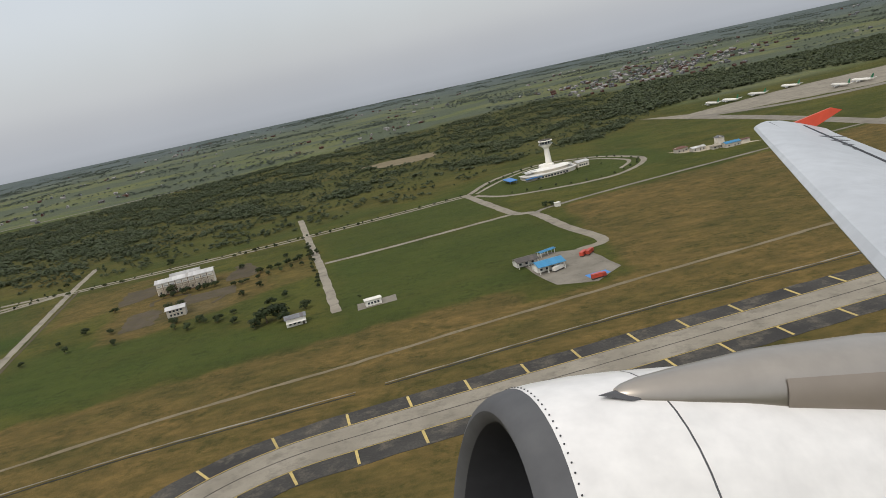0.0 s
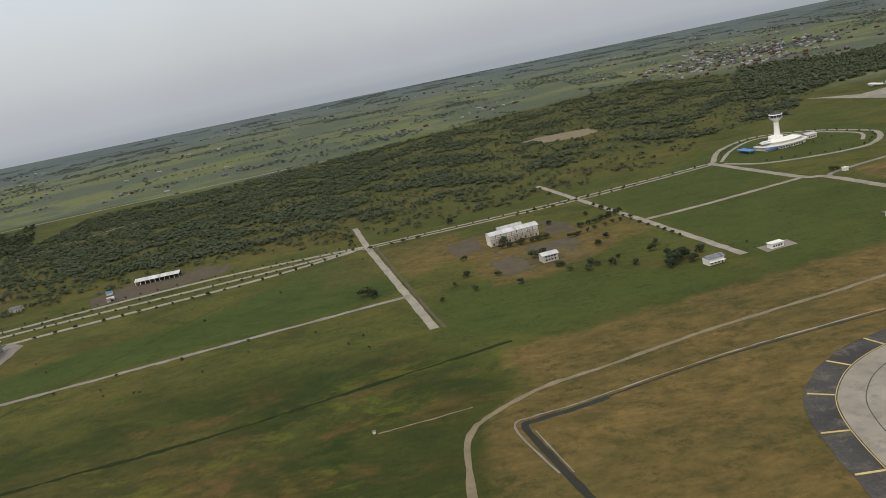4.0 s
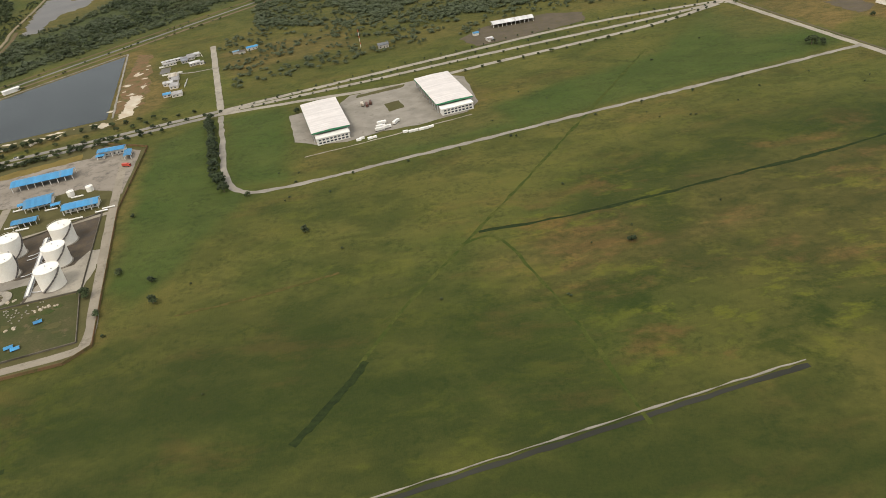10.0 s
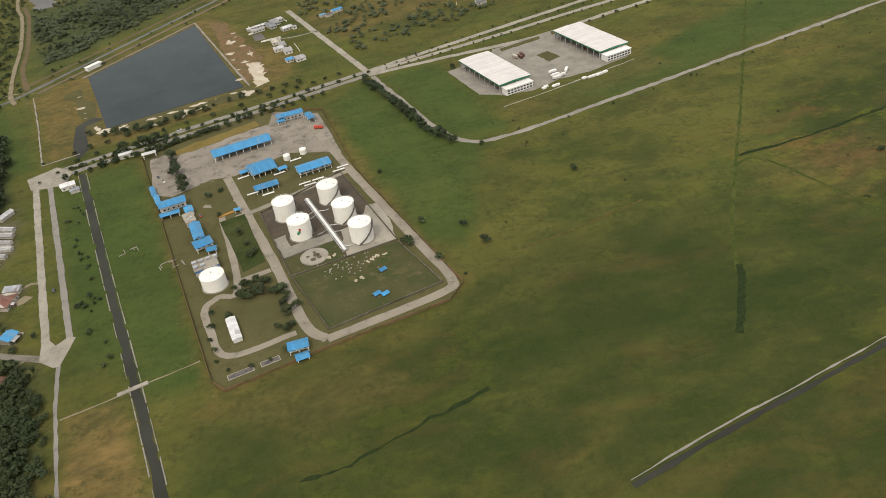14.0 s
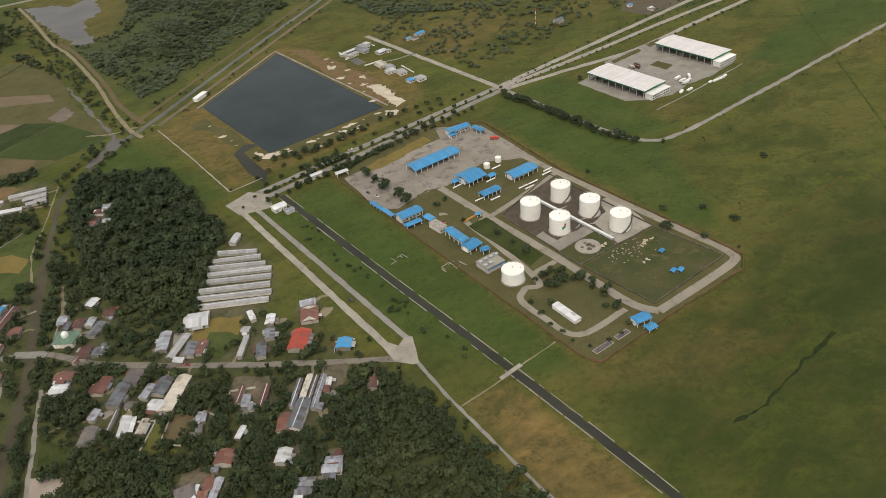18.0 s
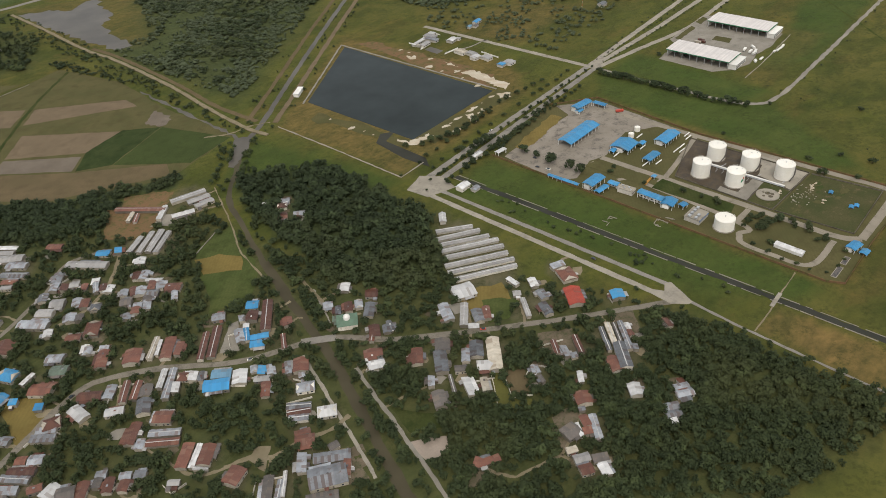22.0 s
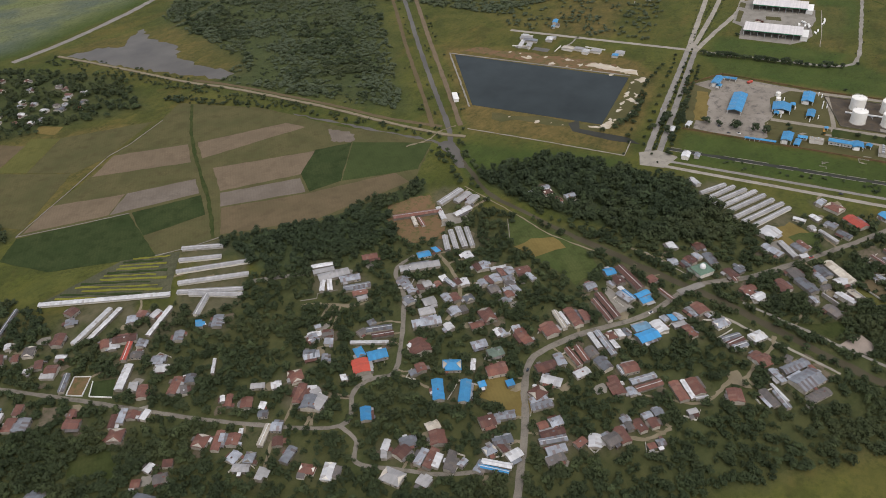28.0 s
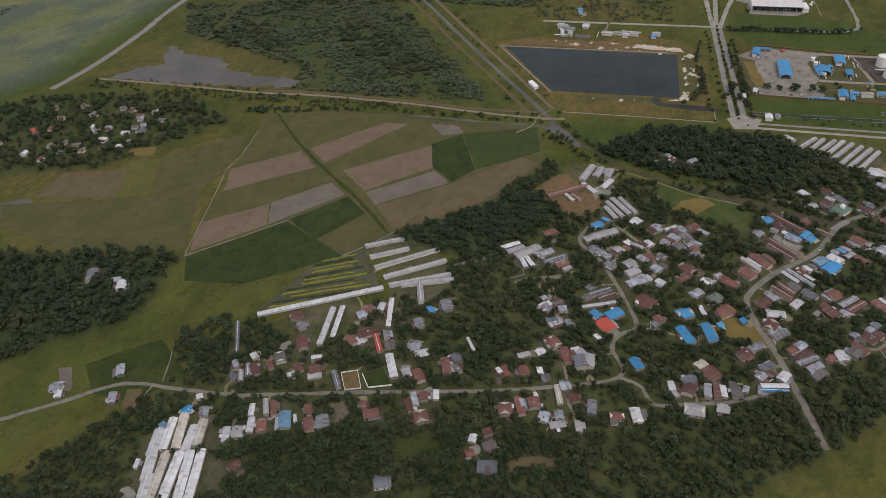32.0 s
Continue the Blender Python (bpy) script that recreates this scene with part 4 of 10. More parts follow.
for off in (-3.7, 3.7):
    line = smoothed([(-1214 + off, 480), (-1175 + off, 317), (-1141 + off, 179), (-1113 + off, 58), (-1090 + off, -60)], 12)
    k = 0
    while k < len(line) - 2:
        n = kerb_rng.randint(1, 3)
        a, b = line[k], line[min(k + n, len(line) - 1)]
        solid("canal_kerb", strip([(a.x, a.y), tuple(a.lerp(b, kerb_rng.uniform(0.45, 0.95)))[:2]], kerb_rng.uniform(0.35, 0.75), -0.2, 0.35, 0.1, True, k), OLD_CONCRETE, "broken pale concrete edge of a canal", "kerb", "structure")
        k += n
road("north_canal", [(-1345, 690), (-1307, 722), (-1247, 787), (-1124, 918), (-980, 1067), (-820, 1240)], 6.4, SWAMP_WATER, "pale muddy canal in a straight cut", z=0.07, rough=0.6)
road("river", [(-1345, 692), (-1352, 680), (-1374, 642), (-1402, 596), (-1412, 540), (-1421, 478)], 5, MUD_WATER, "brown village stream between trees", z=0.05, rough=1.0)
road("river", [(-1421, 478), (-1427, 410), (-1432, 345), (-1441, 288), (-1452, 226), (-1468, 100)], 8, MUD_WATER, "slow brown river between trees", z=0.06, rough=1.0, keep=1)
patch("swamp", [(-1441, 1355), (-1395, 1344), (-1367, 1312), (-1338, 1341), (-1304, 1352), (-1327, 1307), (-1322, 1261), (-1324, 1234), (-1352, 1200), (-1351, 1147), (-1342, 1099), (-1342, 1078), (-1362, 1075), (-1379, 1120), (-1398, 1179), (-1422, 1272)], SWAMP_WATER, "shallow grey swamp water", 0.05, 5, "water", 8)
road("bank_stream", [(-1385, 911), (-1375, 857), (-1365, 811), (-1353, 754), (-1346, 723), (-1346, 695)], 4, SWAMP_WATER, "shallow pond along a flood bank", z=0.05, rough=2.5)
patch("field_pond", [(-1745, 1215), (-1722, 1186), (-1740, 1168), (-1765, 1190)], SWAMP_WATER, "small grey pond beside fields", 0.05, 2, "water")
road("ditch", [(-510, 573), (-636, 371), (-711, 254), (-747, 198), (-774, 146)], 2.5, WEED_LINE, "faint overgrown ditch line in the grass", z=0.05, rough=0.8)
road("ditch", [(-770, 150), (-776, 138), (-783, 126), (-793, 110), (-803, 96)], 4.2, DITCH, "dark wet ditch in the grass", z=0.07, rough=0.6)
road("ditch", [(-268, 369), (-341, 345), (-445, 311), (-527, 294), (-603, 277), (-653, 270), (-701, 267)], 2.8, DITCH, "dark overgrown ditch line in the grass", z=0.06, rough=1.2)
road("ditch", [(-945, 104), (-987, 92), (-1026, 79), (-1052, 76)], 1.7, DITCH, "dark wet ditch in the grass", z=0.07, rough=1.6)
road("ditch", [(-713, 254), (-690, 257), (-669, 200), (-651, 134), (-640, 80)], 2, WEED_LINE, "faint overgrown ditch line in the grass", z=0.055, rough=0.8)
road("red_track", [(-791, 240), (-843, 227), (-891, 218)], 2.4, FAINT_TRACK, "faint reddish track in the grass", rough=0.9)
road("south_canal", [(-900, 22), (-835, 39), (-791, 49), (-604, 94), (-560, 104)], 3, CANAL_WATER, "narrow canal with a pale edge", z=0.05)
road("canal_kerb", [(-900, 25.5), (-835, 42.5), (-791, 52.5), (-604, 97.5), (-560, 107.5)], 0.8, OLD_CONCRETE, "pale concrete edge of a canal", z=0.3)
road("ditch", [(-250, 180), (-260, 214), (-272, 257), (-266, 263), (-248, 267), (-229, 273)], 3.6, CANAL_WATER, "dark drainage ditch with pale edges", z=0.05, rough=0.3)
road("drain_kerb", [(-263, 214), (-277, 259), (-267, 267), (-248, 271), (-229, 277)], 0.9, OLD_CONCRETE, "pale concrete edge of a ditch", z=0.2, rough=0.25)
road("drain_kerb", [(-257, 213), (-268, 253)], 0.6, OLD_CONCRETE, "pale concrete edge of a ditch", z=0.2, rough=0.2)
road("footpath", [(-345, 279), (-329, 282), (-313, 285), (-296, 289)], 1.0, TRACK, "faint trodden path to a small marker box", rough=0.35)
box = thing("marker_box", -347, 280, 0, 14, "small white marker box in the grass", "box")
part("body", Geo().box(0, 0, -0.05, 1.6, 1.2, 1.5), WHITE_PAINT, box)
part("lid", Geo().box(0, 0, 1.45, 1.9, 1.5, 0.15), OLD_CONCRETE, box)
road("footpath", [(-1182, 165), (-1150, 173)], 1.0, TRACK, "faint path to a footbridge", rough=0.3)
road("footpath", [(-1134, 178), (-1103, 186)], 1.0, TRACK, "faint path to a footbridge", rough=0.3)
solid("culvert", Geo().box(-1142, 176, 0.0, 18, 3, 0.7, 15), CONCRETE, "pale concrete slab across the canal", "bridge", "structure")
solid("road_bridge", Geo().box(-1431, 362, 0.0, 26, 7, 0.5, -28), ROAD_GREY, "flat concrete road bridge over the river", "bridge", "structure")

# ---- fields of the west ----
FIELDS = [
    ([(-1492, 1042), (-1451, 1060), (-1443, 1044), (-1508, 965), (-1577, 1015)], CROP_OLIVE, "olive stubble field"),
    ([(-1580, 1013), (-1513, 960), (-1538, 921), (-1623, 990)], CROP_GREY, "ploughed grey-brown field"),
    ([(-1626, 988), (-1540, 918), (-1557, 889), (-1619, 928), (-1681, 973)], CROP_OLIVE, "olive stubble field"),
    ([(-1684, 972), (-1623, 925), (-1658, 903), (-1728, 947), (-1704, 962)], CROP_GREY, "bare pinkish-brown field"),
    ([(-1621, 924), (-1559, 885), (-1576, 857), (-1657, 902)], CROP_PURPLE, "wet grey field with pale streaks"),
    ([(-1737, 944), (-1644, 887), (-1672, 799), (-1748, 864), (-1767, 920)], CROP_GREEN, "large dark green rice field"),
    ([(-1641, 886), (-1577, 852), (-1599, 817), (-1659, 839)], CROP_GREEN, "dark green rice field"),
    ([(-1661, 835), (-1603, 811), (-1616, 788), (-1669, 802)], CROP_OLIVE, "dry olive-brown field"),
    ([(-1445, 1033), (-1407, 959), (-1408, 904), (-1505, 956)], CROP_OLIVE, "olive brown stubble field"),
    ([(-1503, 953), (-1408, 900), (-1403, 871), (-1525, 917)], CROP_GREY, "ploughed grey field"),
    ([(-1528, 911), (-1404, 860), (-1402, 825), (-1529, 892)], CROP_OLIVE, "narrow dark olive field"),
    ([(-1532, 888), (-1439, 817), (-1468, 781), (-1560, 841)], CROP_GREY, "ploughed grey-brown field"),
    ([(-1562, 838), (-1492, 787), (-1509, 761), (-1580, 816)], CROP_PURPLE, "pale wet grey field"),
    ([(-1581, 813), (-1511, 758), (-1425, 706), (-1431, 681), (-1541, 714), (-1613, 775)], CROP_BROWN, "bare brown field beside palms"),
    ([(-1437, 819), (-1400, 795), (-1471, 745), (-1506, 758), (-1485, 793)], CROP_GREEN, "dark green rice field"),
    ([(-1399, 794), (-1349, 715), (-1405, 690), (-1470, 744)], CROP_MID, "bright green rice field"),
    ([(-1614, 1141), (-1593, 1111), (-1662, 1064), (-1682, 1095)], CROP_LIME, "yellow-green ripening field"),
    ([(-1666, 1198), (-1629, 1129), (-1682, 1097), (-1719, 1184)], CROP_BROWN, "dry brown field"),
    ([(-1745, 1210), (-1686, 1096), (-1633, 1017), (-1725, 954), (-1779, 1081), (-1776, 1171)], CROP_OLIVE, "olive green field"),
    ([(-1592, 1110), (-1500, 1050), (-1583, 1017), (-1630, 1015), (-1662, 1063)], CROP_OLIVE, "olive green field with faint lines"),
    ([(-1589, 1166), (-1573, 1137), (-1592, 1125), (-1604, 1154)], CROP_OCHRE, "dry ochre field"),
    ([(-1778, 826), (-1688, 819), (-1654, 785), (-1705, 734)], CROP_DARK, "nursery beds of dark wet soil"),
]
FIELDS.append(([(-1890, 921), (-1839, 882), (-1864, 830), (-1905, 852), (-1912, 890)], LAWN, "dark green field beside a lane"))
patch("field_margin", [(-1488, 1045), (-1446, 1065), (-1396, 959), (-1378, 836), (-1343, 717), (-1435, 673), (-1546, 710), (-1617, 769), (-1673, 797), (-1645, 885), (-1738, 946)], CROP_OLIVE, "olive grass margins between fields", 0.02, 1.0)
for poly, material, label in FIELDS:
    patch("crop_field", poly, material, label, 0.08, 0.7)
bed_rng = random.Random(4)
for k in range(12):
    f = (k + 0.6) / 12.5
    a = Vector((-1774, 826)).lerp(Vector((-1688, 819)), f)
    b = Vector((-1705, 734)).lerp(Vector((-1656, 786)), f)
    u, v = bed_rng.uniform(0.02, 0.2), bed_rng.uniform(0.75, 0.97)
    road("flower_bed", [tuple(a.lerp(b, u)), tuple(a.lerp(b, (u + v) / 2)), tuple(a.lerp(b, v))], bed_rng.uniform(1.6, 3.2), CROP_YELLOW if k % 3 != 1 else CROP_GREEN, "row of yellow-green nursery plants", z=0.35, rough=0.8)
for pts in ([(-1491, 1041), (-1552, 1021), (-1584, 1017), (-1653, 984), (-1699, 964), (-1736, 947)], [(-1736, 947), (-1694, 919), (-1643, 887)], [(-1673, 799), (-1641, 781), (-1614, 770)], [(-1839, 868), (-1857, 856), (-1878, 845)], [(-1885, 849), (-1910, 847)], [(-1431, 553), (-1449, 539), (-1462, 529)], [(-1639, 633), (-1628, 623), (-1623, 627), (-1609, 616)]):
    road("field_wall", pts, 0.7, OLD_CONCRETE, "low weathered wall along a field", z=0.5, rough=0.2, straight=True)
patch("bare_ground", [(-1392, 843), (-1381, 816), (-1391, 799), (-1401, 797), (-1411, 819)], CROP_PURPLE, "patch of bare pinkish soil", 0.09, 2.5, step=4)
patch("weir_pool", [(-1347, 707), (-1330, 700), (-1341, 683), (-1357, 664), (-1374, 648), (-1378, 654), (-1358, 684)], SWAMP_WATER, "grey pool below a small weir", 0.20, 1.5, "water", 4)
patch("brick_yard", [(-1480, 669), (-1455, 660), (-1439, 646), (-1450, 630), (-1467, 612), (-1505, 625)], RED_SOIL, "reddish bare yard of a brick works", 0.16, 2, "yard", 5)
road("rubble_bank", [(-1300, 716), (-1320, 724), (-1345, 722), (-1372, 735)], 1.8, TRACK, "pale rubble bank at a canal junction", z=0.3, rough=1.5)
patch("bare_ground", [(-1466, 522), (-1468, 497), (-1440, 481), (-1432, 500), (-1446, 516)], CROP_OCHRE, "dry yellow clearing by the river", 0.12, 2)
patch("clearing", [(-1418, 552), (-1462, 538), (-1474, 475), (-1484, 445), (-1450, 438), (-1430, 470)], MEADOW, "green meadow beside the river", 0.05, 3)
patch("concrete_strip", [(-1648, 690), (-1644, 694), (-1606, 660), (-1609, 655)], OLD_CONCRETE, "long bare concrete strip among palms", 0.08, 0.6, "pavement")
patch("sports_ground", [(-1640, 450), (-1612, 442), (-1612, 395), (-1638, 400)], CROP_OCHRE, "worn grass school field", 0.07, 1.5)
patch("dirt_lot", [(-1432, 240), (-1410, 229), (-1415, 220), (-1421, 214), (-1431, 217), (-1432, 228)], PALE_EARTH, "pale bare lot by the river", 0.08, 1.0)
patch("forest_clearing", [(-168, 1260), (-128, 1279), (-41, 1271), (-39, 1206), (-75, 1178), (-132, 1201)], TRACK, "pale bare clearing in the woods", 0.08, 5)

road("village_lane", [(-1558, 316), (-1552, 305), (-1540, 298), (-1522, 295), (-1504, 293)], 2.6, TRACK, "pale dirt lane between houses", rough=0.5)
road("village_lane", [(-1610, 334), (-1604, 321), (-1593, 314), (-1584, 311)], 3, TRACK, "pale dirt lane between houses", rough=0.7)
road("village_lane", [(-1405, 626), (-1413, 580), (-1420, 546), (-1429, 511), (-1430, 492), (-1430, 456)], 1.3, TRACK, "trodden pale path along the stream", rough=0.5)
road("village_lane", [(-1405, 418), (-1409, 399), (-1415, 371)], 1.6, OLD_CONCRETE, "broken pale path beside the stream", rough=0.5)
road("village_lane", [(-1644, 626), (-1634, 620), (-1620, 594), (-1605, 581)], 3.0, TRACK, "pale rubble strip beside a garden", rough=1.4)
patch("trodden_yard", [(-1476, 423), (-1469, 422), (-1482, 390), (-1495, 397)], OLD_CONCRETE, "grey paved yard between blue and rusty roofs", 0.2, 0.6, "yard", 4)
patch("trodden_yard", [(-1511, 300), (-1503, 294), (-1515, 278), (-1519, 292)], TRACK, "pale trodden yard beside a house", 0.2, 0.8, "yard", 4)
patch("trodden_yard", [(-1461, 611), (-1439, 595), (-1453, 582), (-1479, 600)], OLD_CONCRETE, "pale works yard between sheds", 0.2, 0.8, "yard", 4)
patch("brick_yard", [(-1502, 657), (-1462, 624), (-1474, 597), (-1494, 586), (-1519, 608)], RED_SOIL, "reddish bare yard of a brick works", 0.19, 1.2, "yard", 5)
patch("house_plot", [(-1809, 714), (-1801, 703), (-1817, 690), (-1824, 701)], RED_SOIL, "bare brick floor inside a low white wall", 0.2, 0.3, "yard", 5)
patch("house_plot", [(-1803, 697), (-1790, 685), (-1804, 669), (-1814, 685)], CROP_GREEN, "walled green garden plot", 0.2, 0.3, "yard", 5)
patch("dirt_field", [(-1834, 558), (-1815, 528), (-1824, 519), (-1843, 551)], CROP_BROWN, "bare brown field", 0.15, 1.0)
patch("dirt_lot", [(-1897, 866), (-1891, 855), (-1907, 842), (-1914, 855)], CROP_BROWN, "bare brown lot beside the lane", 0.15, 0.8)
patch("dirt_lot", [(-1903, 939), (-1897, 929), (-1917, 908), (-1922, 916)], CROP_PURPLE, "bare grey lot beside the lane", 0.15, 0.8)
patch("paved_lot", [(-1333, 332), (-1322, 326), (-1326, 317), (-1336, 319)], OLD_CONCRETE, "pale paved yard beside workshops", 0.2, 0.5, "yard", 4)
patch("garden_plot", [(-1310, 319), (-1296, 311), (-1288, 299), (-1307, 289), (-1322, 295)], MEADOW, "green walled garden with pale paths", 0.2, 0.5, "yard", 4)
road("plot_wall", [(-1809, 714), (-1801, 703), (-1817, 690), (-1824, 701), (-1809, 714)], 0.5, WHITE_PAINT, "low white wall round a house plot", z=1.2, rough=0.0, straight=True)
road("plot_wall", [(-1803, 697), (-1814, 685), (-1804, 669)], 0.5, WHITE_PAINT, "low white wall round a house plot", z=1.2, rough=0.0, straight=True)

PALE_TIN = sheet_roof("pale_grey_roof_sheets", (0.33, 0.315, 0.295), (0.26, 0.25, 0.235), (0.19, 0.165, 0.14), (0.55, 0.75), vary=0.12, sheet=0.25, patch_share=0.04)

# ---- houses ----
ROOF_WORDS = {"white_roof_sheets": "white", "zinc_roof_sheets": "grey zinc", "rusty_roof_sheets": "rusty brown", "pinkish_white_roof_sheets": "pinkish white", "red_roof_tiles": "red tiled", "blue_roof_sheets": "bright blue", "brown_roof_sheets": "dark brown", "cream_roof_sheets": "cream", "mossy_green_roof_sheets": "mossy green", "faded_blue_roof_sheets": "faded blue", "pale_grey_roof_sheets": "pale grey"}
house_rng = random.Random(7)
HOUSES = []


def house(x, y, length, width, rot, roof, eave=None, group="village houses"):
    if group == "village houses" and min(length, width) > 10.5 and max(length, width) < 40:
        # broad roofs stand for rows of narrow houses, side by side
        if length < width:
            length, width, rot = width, length, rot + 90
        n = max(2, round(width / 6.0))
        for k in range(n):
            o = (k + 0.5) / n - 0.5
            house(x - math.sin(radians(rot)) * o * width, y + math.cos(radians(rot)) * o * width, length * house_rng.uniform(0.7, 1.05), width / n * 1.0, rot, roof if k % 2 == 0 else house_rng.choice((roof, RUST_TIN, GREY_TIN)), eave, group)
        return None
    if length < 24:
        length, width = length * 0.86, width * 0.88
    if length < width:
        length, width, rot = width, length, rot + 90
    rot += house_rng.uniform(-5, 5)
    eave = eave or (house_rng.uniform(2.8, 3.6) + (1.2 if length > 20 else 0))
    ridge = eave + width * house_rng.uniform(0.13, 0.22)
    long_shed = length > 2.6 * width
    words = ROOF_WORDS[roof.name]
    style = house_rng.random()
    hipped = style < 0.25 and not long_shed and length < 22
    kind = "long_shed" if long_shed else "bungalow" if hipped else "hut" if length < 9.5 else "house"
    what = {"long_shed": "long low shed", "bungalow": "small hip-roofed bungalow", "hut": "small village hut", "house": "plain village house"}[kind]
    t = thing(kind, x, y, 0, rot, f"{what} with a {words} roof", "shed" if long_shed else "house", "long sheds" if long_shed else group)
    part("wall", Geo().gable_walls(length, width, eave, ridge, -0.1), WALL_PAINT, t)
    if hipped:
        part("roof", Geo().hip(length, width, eave + 0.05, ridge + 0.8), roof, t)
    else:
        part("roof", Geo().sheets(length, width, eave, ridge, house_rng), roof, t)
    if style > 0.45 and not long_shed and group == "village houses":
        w = house_rng.uniform(2.5, 4.0)
        side = house_rng.choice((-1, 1))
        a = length * house_rng.uniform(0.3, 0.5)
        cx = house_rng.uniform(-0.2, 0.2) * length
        b0, b1 = side * (width / 2 + 0.3), side * (width / 2 + w)
        g = Geo().add([(cx - a, b0, eave - 0.15), (cx + a, b0, eave - 0.15), (cx + a, b1, eave - 0.9), (cx - a, b1, eave - 0.9), (cx - a, b0, eave - 0.03), (cx + a, b0, eave - 0.03), (cx + a, b1, eave - 0.78), (cx - a, b1, eave - 0.78)], [(3, 2, 1, 0), (4, 5, 6, 7), (0, 1, 5, 4), (1, 2, 6, 5), (2, 3, 7, 6), (3, 0, 4, 7)])
        part("porch_roof", g, house_rng.choice((roof, GREY_TIN, RUST_TIN)), t)
        for px in (cx - a + 0.3, cx + a - 0.3):
            part("post", Geo().box(px, b1 - side * 0.3, -0.1, 0.2, 0.2, eave - 0.75), WALL_PAINT, t)
    if house_rng.random() < 0.75 and not long_shed and group == "village houses":
        al, aw, side = length * house_rng.uniform(0.4, 0.7), house_rng.uniform(3.5, 5.5), house_rng.choice((-1, 1))
        ax, ay = house_rng.uniform(-0.3, 0.3) * length, side * (width / 2 + aw / 2 + 0.2)
        part("annex_wall", Geo().box(ax, ay, -0.1, al, aw, eave * 0.8), WALL_PAINT, t)
        low, high = eave * 0.8 - 0.15, eave * 0.8 + 0.7
        y0, y1 = (ay - side * (aw / 2 - 0.1), ay + side * (aw / 2 + 0.4))
        part("annex_roof", Geo().add([(ax - al / 2 - 0.3, y0, high), (ax + al / 2 + 0.3, y0, high), (ax + al / 2 + 0.3, y1, low), (ax - al / 2 - 0.3, y1, low), (ax - al / 2 - 0.3, y0, high + 0.12), (ax + al / 2 + 0.3, y0, high + 0.12), (ax + al / 2 + 0.3, y1, low + 0.12), (ax - al / 2 - 0.3, y1, low + 0.12)], [(3, 2, 1, 0), (4, 5, 6, 7), (0, 1, 5, 4), (1, 2, 6, 5), (2, 3, 7, 6), (3, 0, 4, 7)]), house_rng.choice((GREY_TIN, RUST_TIN, RUST_TIN, DARK_TIN, WHITE_TIN)), t)
    if long_shed:
        part("ridge_cap", Geo().box(0, 0, ridge + 0.05, length + 0.8, 0.7, 0.12), WHITE_TIN, t)
        part("eave_strip", Geo().box(0, -width / 2 - 0.4, eave - 0.35, length + 0.8, 0.35, 0.25), WHITE_TIN, t)
    if length > 9 and not long_shed:
        dy = -width / 2 - 0.03
        part("door", Geo().box(length * 0.1, dy, 0.0, 1.0, 0.1, 2.1), DARK_TIN, t)
        for wx in (-0.3, 0.34):
            part("window", Geo().box(length * wx, dy, 1.0, 1.5, 0.1, 1.1), GLASS_DARK, t)
    HOUSES.append((x, y, max(length, width) / 2))
    BLOCK_SPOTS.append((x, y, 0.42 * length + 2.2))
    return t


